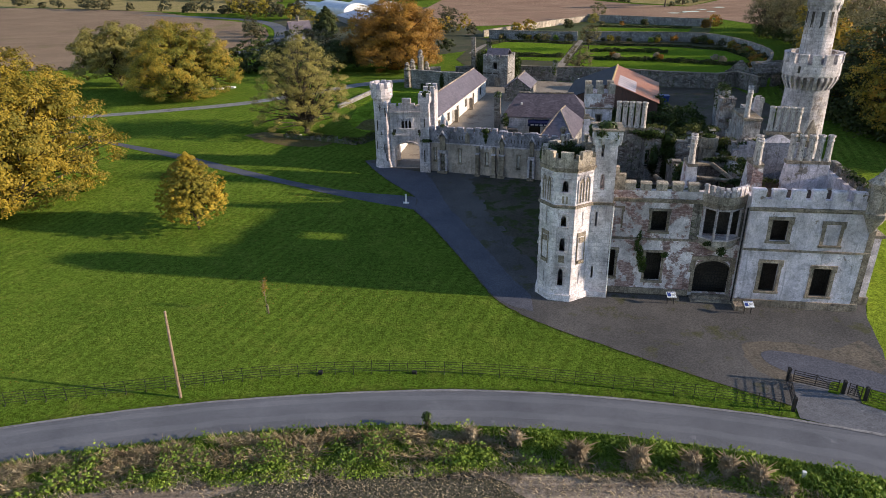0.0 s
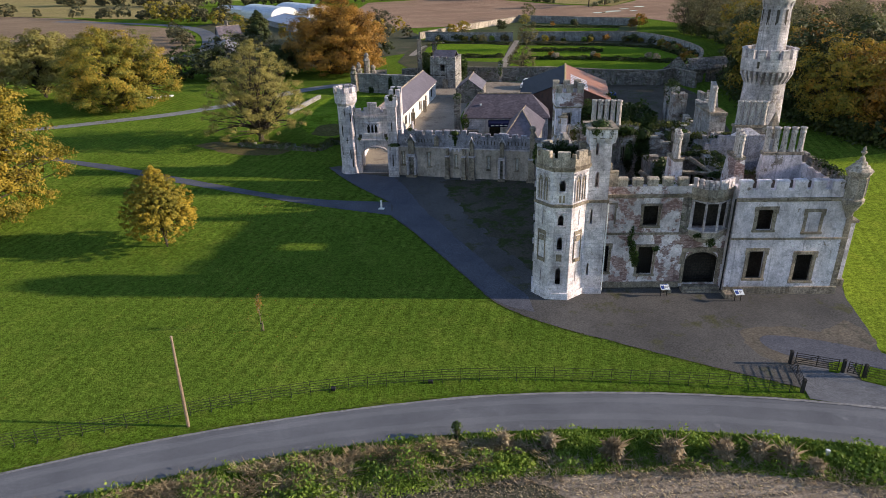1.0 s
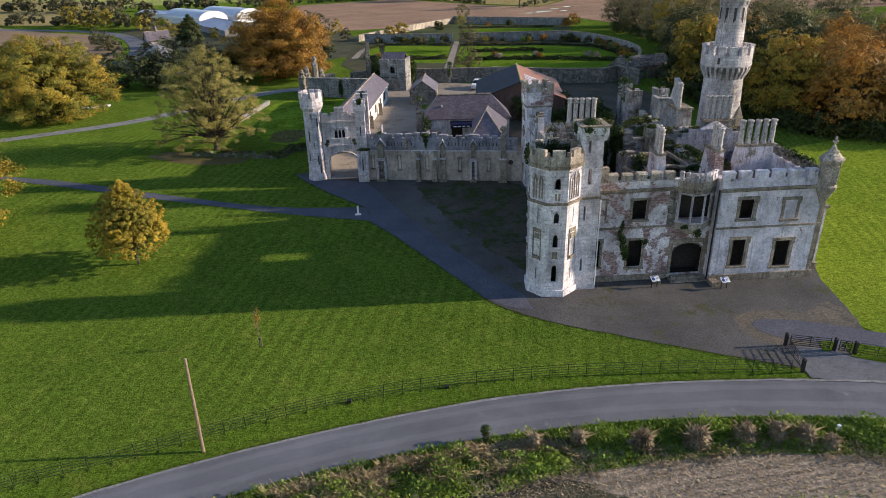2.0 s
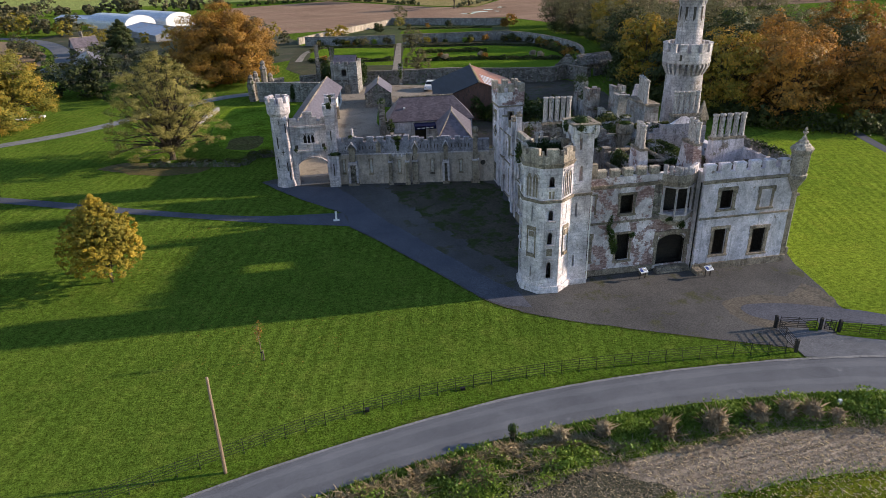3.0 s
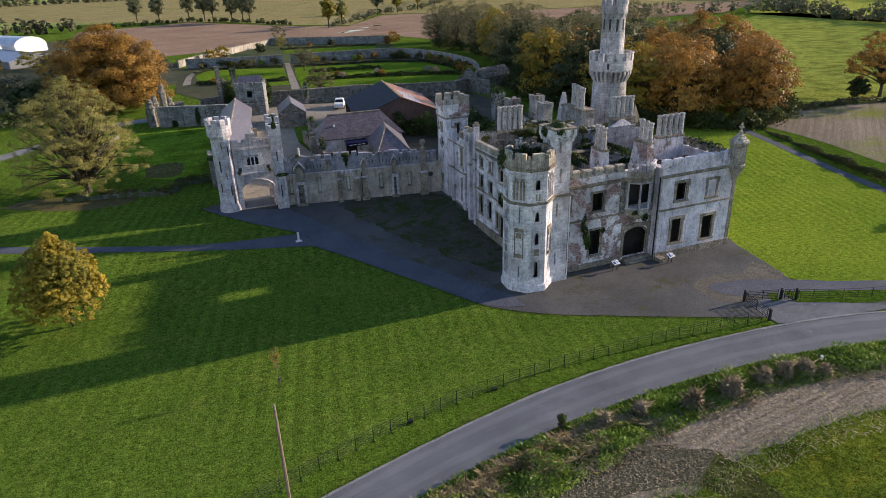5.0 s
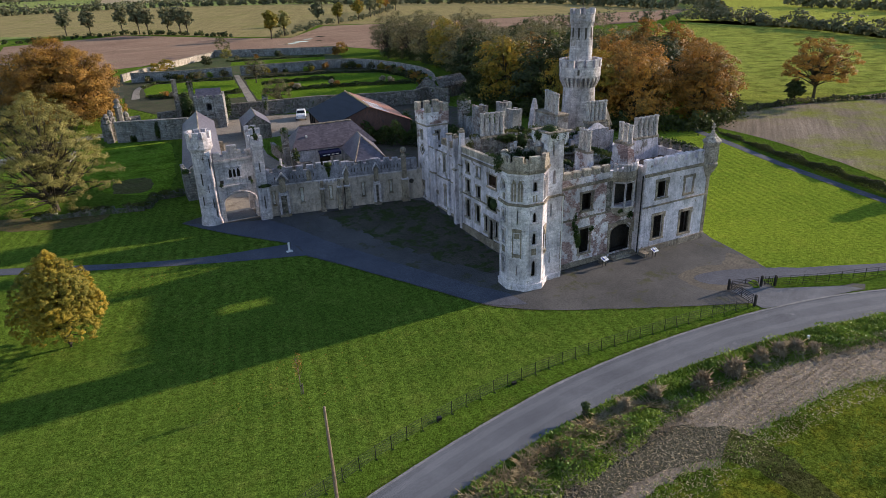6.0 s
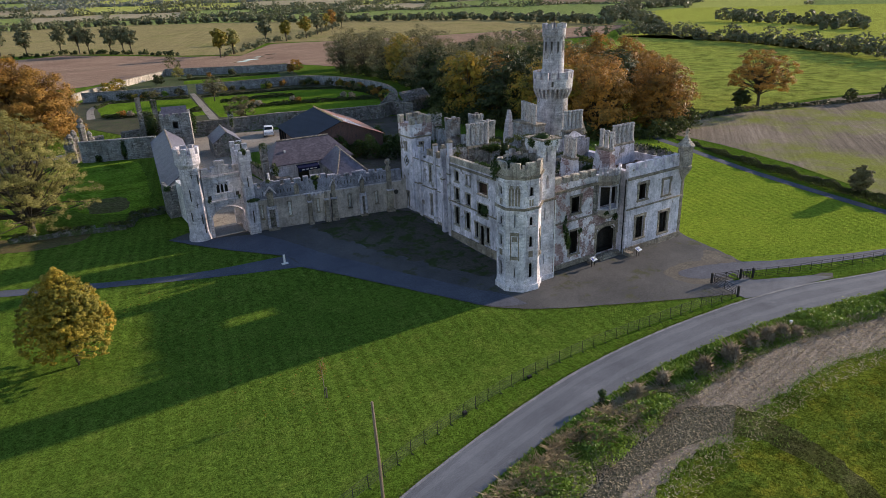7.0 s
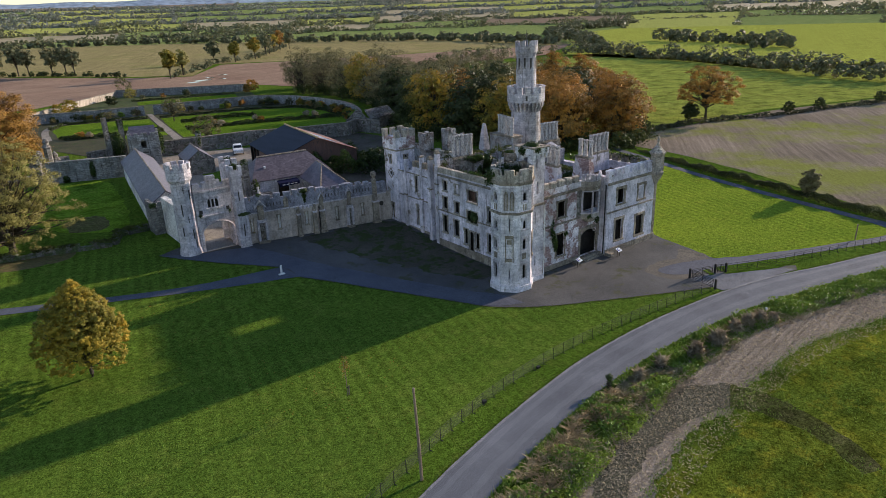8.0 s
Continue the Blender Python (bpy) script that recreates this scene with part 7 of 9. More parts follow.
part("chimney_pot", Geo().lathe(*lw.at(1.5, 0.2, 0)[:2], [(0.14, 6.2), (0.12, 6.9), (0.16, 6.95), (0.14, 7.05)], 8), GATE_STONE, screen)


# ---- outbuildings ----
def gabled(name, axis0, axis1, half, zb, ze, zr, wall_mat, roof_mat, label, category="building", hip0=0.0, hip1=0.0, over=0.25, roofs=None):
    """A long building about its ridge line, with walls, two roof slopes and gables or hips."""
    a, b2 = Vector((*axis0, 0)), Vector((*axis1, 0))
    d = (b2 - a).normalized()
    n = Vector((-d.y, d.x, 0))
    length = (b2 - a).length
    top = thing(name, ((a.x + b2.x) / 2, (a.y + b2.y) / 2, zb), label, category)

    def q(s, t, z):
        p = a + d * s + n * t
        return (p.x, p.y, z)

    g = Geo()
    g.hexa([q(0, half, zb), q(0, -half, zb), q(length, -half, zb), q(length, half, zb), q(0, half, ze), q(0, -half, ze), q(length, -half, ze), q(length, half, ze)])
    for s, hip in ((0, hip0), (length, hip1)):
        if not hip:
            w = 0.3 if s == 0 else -0.3
            g.v += [q(s, -half, ze), q(s, half, ze), q(s, 0, zr), q(s + w, -half, ze), q(s + w, half, ze), q(s + w, 0, zr)]
            k = len(g.v) - 6
            g.f += [(k, k + 1, k + 2), (k + 5, k + 4, k + 3), (k, k + 2, k + 5, k + 3), (k + 1, k + 4, k + 5, k + 2), (k, k + 3, k + 4, k + 1)]
    part("wall_shell", g, wall_mat, top)
    drop = (zr - ze) / half * over
    for sg in (-1, 1):
        s0, s1 = -over if not hip0 else 0, length + over if not hip1 else length
        pts = [q(s0 - (over if hip0 else 0), sg * (half + over), ze - drop), q(s1 + (over if hip1 else 0), sg * (half + over), ze - drop), q(s1 - hip1, 0, zr), q(s0 + hip0, 0, zr)]
        pts = [(x, y, z + 0.12) for x, y, z in (pts if sg < 0 else pts[::-1])]
        part("roof", Geo().slab(pts, 0.12), (roofs or (roof_mat, roof_mat))[0 if sg < 0 else 1], top)
    for s, hip, sg in ((0, hip0, -1), (length, hip1, 1)):
        if hip:
            e = s + sg * over
            pts = [q(e, -half - over, ze - drop), q(e, half + over, ze - drop), q(s - sg * hip, 0, zr)]
            pts = [(x, y, z + 0.12) for x, y, z in (pts[::-1] if sg < 0 else pts)]
            part("roof", Geo().slab(pts, 0.12), roof_mat, top)
    s0, s1 = hip0 - (0 if hip0 else over), length - hip1 + (0 if hip1 else over)
    part("ridge", Geo().tube([(q(s0, 0, zr + 0.14)), (q(s1, 0, zr + 0.14))], 0.12, 6), TRIM, top)
    return top, q


stable, q = gabled("stable_range", (-17.55, 86.0), (-13.1, 118.3), 2.25, 0.5, 3.5, 5.15, WHITE_WALL, SLATE, "long limewashed stable range with a purple slate roof")
# dark blocks paint the unlit doors and windows of the range
for s in (3, 8, 13, 18, 23, 28):
    w = Wall(q(s, -2.27, 0)[:2], q(s + 1.0, -2.27, 0)[:2])
    part("door" if s % 2 else "window_opening", w.block(Geo(), 0, 1.0, -0.03, 0.1, 0.7 if s % 2 else 1.5, 2.7), DARK_ROOM, stable)
for s in (11, 20):
    p = q(s, -2.8, 0)
    part("buttress_pier", Geo().box(p[0] - 0.3, p[0] + 0.3, p[1] - 0.3, p[1] + 0.3, 0.6, 2.6), TRIM, stable)
part("end_block", Geo().box(-20.1, -17.2, 83.4, 86.2, 0.4, 4.0).wear(0.03), GREY_STONE, stable, "small battlemented stone block at the end of the stables")
# wall added to shade the grass west of it; shows white through the arch
part("passage_wall", Geo().box(-18.9, -18.2, 75.0, 83.4, 0.4, 5.2).wear(0.04), WHITE_WALL, stable, "limewashed wall behind the gatehouse, added to shade the lawn")
eb = Wall((-20.1, 83.4), (-17.2, 83.4))
merlons(stable, eb, 4.0, 0.5, 0.35, 0.6, 0.4, GREY_STONE, d0=0.0, seed=66)
merlons(stable, Wall((-20.1, 86.2), (-20.1, 83.8)), 4.0, 0.5, 0.35, 0.6, 0.4, GREY_STONE, seed=67)
window(stable, eb, (0.9, 2.0, 1.5, 3.0), GREY_STONE, 0.14, mull=2, blind=True, board=OPENING_DARK)
ivy("ivy", [(-19.9, 83.5, 4.3, 0.5, 0.4, 0.4, 260), (-18.0, 84.6, 4.2, 0.6, 0.6, 0.3, 200)], 0.1, stable, 63)

central, q = gabled("farm_house", (-5.4, 90.9), (6.0, 90.2), 2.6, 0.6, 3.8, 6.3, GATE_STONE, SLATE_OLD, "long low stone outbuilding under a brown slate hipped roof", hip0=1.7, hip1=2.3)
aw = part("awning", Geo().slab([(-2.3, 88.2, 3.35), (0.7, 88.0, 3.35), (0.7, 87.1, 3.05), (-2.3, 87.3, 3.05)], 0.06), NAVY_CLOTH, central, "dark blue awning over the doorway")
part("valance", Geo().box(-2.3, 0.7, 87.06, 87.1, 2.6, 3.0), NAVY_CLOTH, aw)
for x in (-1.9, -1.3, -0.7, -0.1):
    part("lettering_bar", Geo().box(x, x + 0.4, 87.04, 87.06, 2.74, 2.86), WHITE_PAINT, aw, "white bar of unreadable lettering")
part("doorway", Geo().box(-2.1, 0.5, 88.0, 88.25, 0.6, 3.0), OPENING_DARK, central)
for x in (-3.4, 4.2):
    part("skylight", Geo().box(x, x + 0.25, 89.2, 89.45, 5.05, 5.3), WHITE_PAINT, central)
forewing = thing("fore_wing", (2.2, 84, 0.6), "stone wing with a hipped slate roof running to the screen wall", "building")
part("wall_shell", Geo().prism([(-0.1, 78.8), (3.1, 77.2), (4.9, 85.9), (0.9, 86.4)], 0.5, 3.6), GREY_STONE, forewing)
R0, R1, C0, C1, C2, C3 = (1.85, 82.2, 5.95), (2.5, 85.0, 5.9), (-0.5, 78.5, 3.6), (3.4, 76.9, 3.6), (5.3, 86.2, 3.6), (0.6, 86.8, 3.6)
part("roof", Geo().slab([C0, C1, R0], 0.12), SLATE, forewing)
part("roof", Geo().slab([C1, C2, R1, R0], 0.12), SLATE_OLD, forewing)
part("roof", Geo().slab([C3, C0, R0, R1], 0.12), SLATE, forewing)
part("roof", Geo().slab([C2, C3, R1], 0.12), SLATE, forewing)
for a, b2 in ((C1, R0), (C0, R0), (R0, R1)):
    part("ridge", Geo().tube([a, b2], 0.09, 5), TRIM, forewing)
shed, q = gabled("gabled_shed", (-4.9, 112.0), (-4.0, 119.0), 2.2, 0.6, 3.0, 4.6, RUBBLE, SLATE, "small gabled stone shed", over=0.1)
part("chimney", Geo().box(-6.9, -6.1, 87.9, 88.7, 0.6, 6.6).wear(0.04), RUBBLE, central, "free-standing ruined chimney")
part("lower_wall", Geo().box(-10.0, -5.2, 84.6, 85.1, 0.6, 2.6).wear(0.05), RUBBLE, central)
part("side_wall", Geo().box(-5.6, -5.1, 85.1, 101, 0.6, 2.4).wear(0.06), RUBBLE, central)
part("steps", Geo().box(-5.0, -3.6, 84.4, 85.2, 0.6, 1.0).box(-5.0, -3.6, 85.2, 86.0, 0.6, 1.4).box(-5.0, -3.6, 86.0, 86.8, 0.6, 1.8).box(-5.0, -3.6, 86.8, 87.6, 0.6, 2.2), RUBBLE, central, "outdoor stone steps")
ivy("ivy", [(-6.5, 88.3, 6.5, 0.6, 0.6, 0.6, 200), (-5.4, 95, 2.4, 0.4, 4, 0.3, 300), (-5.4, 88, 3.2, 0.6, 0.6, 1.0, 200)], 0.13, central, 64)

barn = thing("barn", (10.5, 106, 0.6), "large barn with dark blue, brown and rusted red sheet roofing", "barn")
A, B = (11.6, 114.2), (9.3, 97.6)


def bl(u, v, z):
    """u from the far end 0 to the near end 1, v across: -1 left eave, 1 right eave."""
    return (A[0] + (B[0] - A[0]) * u + v * 6.9 * 0.99, A[1] + (B[1] - A[1]) * u + v * 6.9 * -0.138, z)


for u0, u1, m, nm in ((0.0, 1.0, IRON_BLUE, "blue-black sheets"),):
    part("roof", Geo().slab([bl(u0, -1, 3.9), bl(u1, -1, 3.9), bl(u1, 0, 6.6), bl(u0, 0, 6.6)], 0.08), m, barn, nm)
part("roof", Geo().slab([bl(0, 0, 6.6), bl(1, 0, 6.6), bl(1, 1, 3.9), bl(0, 1, 3.9)], 0.08), IRON_RUST, barn, "rusted red sheets with pale streaks")
for k in range(6):
    u = 0.5 + 0.085 * k
    part("roof_light", Geo().slab([bl(u, 0.12, 6.6 - 2.7 * 0.12 + 0.03), bl(u + 0.045, 0.12, 6.6 - 2.7 * 0.12 + 0.03), bl(u + 0.045, 0.5, 6.6 - 2.7 * 0.5 + 0.03), bl(u, 0.5, 6.6 - 2.7 * 0.5 + 0.03)], 0.03), POLY, barn, "pale translucent roof sheet")
part("ridge", Geo().tube([bl(-0.01, 0, 6.62), bl(1.01, 0, 6.62)], 0.16, 6), surface("ochre_lichen_ridge", (0.4, 0.28, 0.1), (0.5, 0.42, 0.3), None, 1, 6), barn)
for u in (0.02, 0.98):
    g = Geo().face(bl(u, -0.97, 0.6), bl(u, 0.97, 0.6), bl(u, 0.97, 3.85), bl(u, 0, 6.5), bl(u, -0.97, 3.85))
    part("gable_wall", g, IRON_BROWN, barn)
part("side_wall", Geo().face(bl(0.98, -0.97, 0.6), bl(0.35, -0.97, 0.6), bl(0.35, -0.97, 3.85), bl(0.98, -0.97, 3.85)), IRON_BROWN, barn)
part("side_wall", Geo().face(bl(0.02, 0.97, 0.6), bl(0.98, 0.97, 0.6), bl(0.98, 0.97, 3.85), bl(0.02, 0.97, 3.85)), IRON_BROWN, barn)
for u in (0.02, 0.14, 0.26):
    x, y, _ = bl(u, -0.95, 0)
    part("post", Geo().box(x - 0.12, x + 0.12, y - 0.12, y + 0.12, 0.6, 3.9), DARK_IRON, barn)

# the dovecote tower and ruined garden walls
dove = thing("garden_tower", (-9.4, 128.2, 0.6), "small square stone tower with a gabled slate roof", "tower")
w4 = [Wall((-12.2, 126.6), (-7.4, 125.2)), Wall((-7.4, 125.2), (-6.3, 129.6)), Wall((-6.3, 129.6), (-11.1, 131.0)), Wall((-11.1, 131.0), (-12.2, 126.6))]
for i, w in enumerate(w4):
    part("tower_wall", w.solid(Geo(), 0.5, 6.5, 0.5, [(2.0, 2.9, 3.9, 5.1, 0)] if i == 0 else [], tops=[(0.6, 1.1, 6.1), (1.7, 2.2, 6.2), (3.2, 3.7, 6.1)]).wear(0.05), GREY_STONE, dove)
part("door", w4[0].block(Geo(), 2.4, 3.5, -0.03, 0.1, 0.6, 2.4), TRIM, dove)
part("floor", Geo().prism([w.p[:2] for w in w4], 3.0, 3.2), DARK_ROOM, dove)
c = [Vector(w.p) for w in w4]
m0, m1 = (c[0] + c[3]) / 2, (c[1] + c[2]) / 2
for pts in ([c[0], c[1], m1, m0], [c[2], c[3], m0, m1]):
    part("roof", Geo().slab([(p.x * 0.85 - 9.25 * 0.15, p.y * 0.85 + 128.1 * 0.15, 6.1 if k < 2 else 7.5) for k, p in enumerate(pts)], 0.14), SLATE, dove)
for x, y, z in ((-14.5, 131, 9.2), (-11.6, 133.2, 8.4)):
    part("chimney", Geo().box(x - 0.4, x + 0.4, y - 0.4, y + 0.4, 0.6, z).wear(0.04), RUBBLE, dove, "ivy-clad ruined chimney")
ivy("ivy", [(-13.0, 131.5, 4.0, 1.4, 0.8, 3.0, 900), (-6.0, 131.2, 3.6, 1.0, 0.8, 2.4, 600), (-11.6, 133.2, 7.6, 0.6, 0.6, 0.9, 250)], 0.2, dove, 66)

ruin = thing("ruined_wall", (-20, 122, 0.6), "long pale ruined garden wall with broken pinnacles", "wall")
rw = Wall((-25.6, 123.4), (-14.6, 119.6))
part("wall_face", rw.solid(Geo(), 0.4, 4.0, 0.6).wear(0.04), GREY_STONE, ruin)
part("coping", rw.block(Geo(), -0.1, rw.len + 0.1, -0.08, 0.68, 4.0, 4.16).wear(0.03), GREY_STONE, ruin)
for x, y, z in ((-26.6, 124.5, 5.4), (-25.8, 125.8, 5.8), (-24.4, 127.0, 7.4), (-23.4, 128.0, 5.0), (-27.0, 126.5, 4.6)):
    part("pinnacle", Geo().lathe(x, y, [(0.7, 0.5), (0.62, 2), (0.6, z - 1.6), (0.75, z - 1.4), (0.4, z - 0.9), (0.5, z - 0.5), (0.2, z)], 7).wear(0.12, 4), RUBBLE, ruin)
part("rear_face", Wall((-24, 130), (-13, 132)).solid(Geo(), 0.4, 3.6, 0.6, [], tops=[(3, 6, 2.6)]).wear(0.06), RUBBLE, ruin)
ivy("ivy", [(*rw.at(6.6, -0.1, 2.4), 0.5, 0.25, 1.7, 500), (*rw.at(2.6, -0.1, 1.2), 0.6, 0.25, 0.8, 250)], 0.15, ruin, 67)


def masonry_run(name, pts, z0, z1, thick, mat, label, tops=()):
    t = thing(name, (pts[0][0], pts[0][1], z0), label, "wall")
    for i, (a, b2) in enumerate(zip(pts, pts[1:])):
        w = Wall(a, b2)
        part("wall_face", w.solid(Geo(), z0 - 0.2, z1, thick, s0=-0.05, s1=w.len + 0.05).wear(0.05), mat, t)
        part("coping", w.block(Geo(), -0.05, w.len + 0.05, -0.06, thick + 0.06, z1, z1 + 0.12).wear(0.04), TRIM, t)
    return t


masonry_run("garden_wall", [(-6.0, 133.0), (1, 131.8), (11, 131.3), (21.3, 127.0), (30.5, 125.0), (34.2, 127.2)], 0.7, 3.4, 0.5, RUBBLE, "grey stone wall along the near side of the walled garden")
masonry_run("garden_wall", [(34.2, 127.2), (36.4, 121.8)], 0.7, 3.4, 0.5, RUBBLE, "grey stone return of the garden wall")
curve = smooth_line([(35.6, 128.6), (40.5, 135.5), (46, 147), (49.0, 160), (47.6, 177), (42, 191), (32.5, 194.4), (23, 195), (10.3, 196.2)], 4)
masonry_run("garden_wall", curve, 0.7, 3.2, 0.5, GREY_STONE, "curved grey stone wall enclosing the garden")
masonry_run("garden_wall", [(8.0, 196.5), (-7, 198.8), (-17.5, 202.5)], 0.7, 3.2, 0.5, GREY_STONE, "grey stone wall across the garden")
masonry_run("garden_wall", [(-19.5, 206), (-12.5, 217.5), (-3, 232), (13.5, 253.5)], 0.7, 2.6, 0.5, PARAPET_STONE, "sunlit pale wall of the upper garden")
masonry_run("garden_wall", [(13.5, 253.5), (20.5, 249), (37, 240), (52, 232)], 0.7, 3.1, 0.5, GREY_STONE, "far wall of the upper garden")
sheet("garden_bed", [(-20, 204), (-7, 199.5), (9, 197), (24, 195.5), (42, 191.5), (47.8, 177), (49, 160), (46, 147), (36, 129.5), (30, 126), (12, 131.8), (0, 132.5), (-14, 138), (-22, 160)], 0.05, surface("garden_soil", (0.05, 0.05, 0.025), (0.085, 0.08, 0.04), (0.05, 0.075, 0.02), 0.3, 5), "dark planted beds of the walled garden", "garden")
sheet("upper_bed", [(-18, 204), (-7, 200), (9, 198), (42, 192.5), (52, 231), (37, 239), (20.5, 248), (13, 252.5), (-3, 231), (-12, 216)], 0.06, surface("rough_garden_grass", (0.045, 0.065, 0.02), (0.08, 0.10, 0.03), (0.10, 0.085, 0.045), 0.2, 4), "rough upper garden ground", "garden")
GARDEN_LAWN = lawn("garden_grass", (0.095, 0.17, 0.016), (0.13, 0.21, 0.02), (0.12, 0.19, 0.028))
sheet("garden_lawn", ragged([(4.4, 151.5), (14, 148), (26, 143.5), (36, 138.0), (40.5, 143), (43.6, 151), (45.4, 163), (43.6, 175), (33, 182.4), (20, 184.6), (9.3, 186.5), (6.4, 168), (4.4, 151.5)], 0.3, 2.0), 0.07, GARDEN_LAWN, "broad garden lawn within its clipped hedges", "lawn")
sheet("garden_lawn", ragged([(-16.8, 172), (-16.2, 186), (-12.6, 193.5), (-1, 191.2), (6.6, 187.5), (5.2, 176), (4.0, 166.5), (-6.4, 168), (-16.8, 172)], 0.3, 2.0), 0.07, GARDEN_LAWN, "bright garden lawn beside a path", "lawn")
sheet("garden_lawn", ragged([(-8, 160), (-7, 164.5), (3.6, 163), (2.8, 157), (-8, 160)], 0.3, 2.0), 0.07, GARDEN_LAWN, "strip of lawn below the garden hedge", "lawn")
sheet("garden_lawn", [(12.5, 222), (14.8, 232), (45, 226), (42, 216.5)], 0.09, GARDEN_LAWN, "strip of lawn in the upper garden", "lawn")
sheet("garden_path", [(1.8, 150), (3.6, 149.6), (10.0, 197.5), (8.6, 197.8)], 0.11, GRAVEL_PALE, "straight gravel garden path", "path")
sheet("garden_path", smooth_line([(-20.2, 170), (-18.2, 186.5), (-14.2, 195.6), (-8.5, 197.2)], 4) + smooth_line([(-8.5, 195.8), (-13.0, 194.4), (-16.8, 186), (-18.4, 170)], 4), 0.11, GRAVEL_PALE, "curving pale gravel garden path", "path")


def hedge(name, line_pts, width, height, density, size, mat, label, seed, category="hedge", z=0.7, kind=""):
    """A hedge as a thick band of leaves along a line."""
    rng = np.random.default_rng(seed)
    pts = []
    for (x0, y0), (x1, y1) in zip(line_pts, line_pts[1:]):
        ln = math.hypot(x1 - x0, y1 - y0)
        n = int(ln * density)
        t = rng.uniform(0, 1, n)
        wob = 1 + 0.25 * np.sin(t * ln * 0.9 + seed) + 0.15 * np.sin(t * ln * 2.3)
        off = rng.normal(0, 0.32, n) * width * wob
        px, py = -(y1 - y0) / ln, (x1 - x0) / ln
        zz = z + height * wob * rng.uniform(0, 1, n) ** 0.6 * np.sqrt(np.maximum(0, 1 - (off / (width * 1.05)) ** 2))
        pts.append(np.stack([x0 + (x1 - x0) * t + px * off, y0 + (y1 - y0) * t + py * off, zz], 1))
    p = np.concatenate(pts)
    o = p[0].copy()
    o[2] = z
    ob = new(name, leaf_mesh(name, p - o, size, mat, 0.4, seed))
    ob.location = o
    return tagged(ob, label, category, kind=kind)


hedge("ivy_hedge", [(8.6, 98.6), (12.0, 95.0), (16.4, 90.8), (20.5, 88.0)], 1.7, 3.2, 420, 0.16, IVY, "thick dark ivy hedge between barn and castle", 65)
hedge("ivy_hedge", [(15.0, 103.0), (18.0, 97.0), (21.5, 92.5)], 1.8, 2.9, 300, 0.17, IVY, "thick dark ivy hedge between barn and castle", 68)
sheet("rear_yard", [(3, 76), (24, 74.5), (31, 88), (36, 112), (34, 126), (21, 126.5), (11, 130), (10.4, 117), (3, 112), (3, 95)], 0.022, surface("dark_yard_earth", (0.065, 0.055, 0.043), (0.11, 0.095, 0.075), (0.055, 0.07, 0.025), 0.3, 5, 0.95), "dark earth yard behind the castle", "yard")
pr = thing("garden_pier", (1.5, 131.9, 0.6), "ruined stone pier smothered in ivy", "pier")
part("pier_shaft", Geo().box(1.05, 1.95, 131.5, 132.3, 0.5, 4.4).wear(0.06), GREY_STONE, pr)
ivy("ivy", [(1.5, 131.9, 4.4, 0.6, 0.5, 0.5, 160), (1.4, 131.5, 3.0, 0.45, 0.3, 1.2, 160)], 0.15, pr, 69)
HEDGE_ROWS = [[(8, 160.6), (24, 157.4), (34, 154), (42.5, 149.5)], [(8.3, 162.6), (24, 159.6), (35, 156), (42.8, 152)], [(10.5, 173.0), (20, 173.3), (29, 170.5)], [(11.5, 175.8), (21, 175.6), (29.5, 173.2)],
              [(9.2, 186.8), (20, 185), (33, 182.7), (40, 178.5), (44, 174.5), (45.7, 163), (44, 151)], [(-17, 170.6), (-6, 167), (3.8, 165.2)], [(-16.6, 168.4), (-6, 165), (3.6, 163.4)], [(-16.4, 187.5), (-12.4, 194.6), (-1, 192.4), (6.6, 188.4)], [(13.5, 234), (28, 231), (45, 227)], [(-9, 205.5), (0, 204), (8.5, 203)]]
for i, pts in enumerate(HEDGE_ROWS):
    hedge("box_hedge", pts, 0.55, 0.7, 70, 0.17, LEAF_GREEN, "low clipped dark green box hedge", 70 + i)
for i, (x, y, r) in enumerate([(15.2, 161.9, 0.95), (15.6, 159.4, 1.05), (24.9, 160.8, 0.9), (25.4, 158.2, 1.0), (37.0, 157.4, 1.0), (38.2, 154.9, 1.0), (-12.8, 168.2, 1.0), (-11.4, 166.6, 0.9)]):
    b3 = new("clipped_shrub", leaf_mesh("clipped_shrub", crown_points(700, r, 1.5 * r, 0.1, 80 + i, 14, 0.6, 0.5)[0], 0.12, DEAD_STEMS if i % 3 else LEAF_COPPER, 0.8, i))
    b3.location = (x, y, 0.78)
    tagged(b3, "rounded buff-brown clipped shrub in the garden", "shrub", "garden shrubs")
rng = random.Random(5)
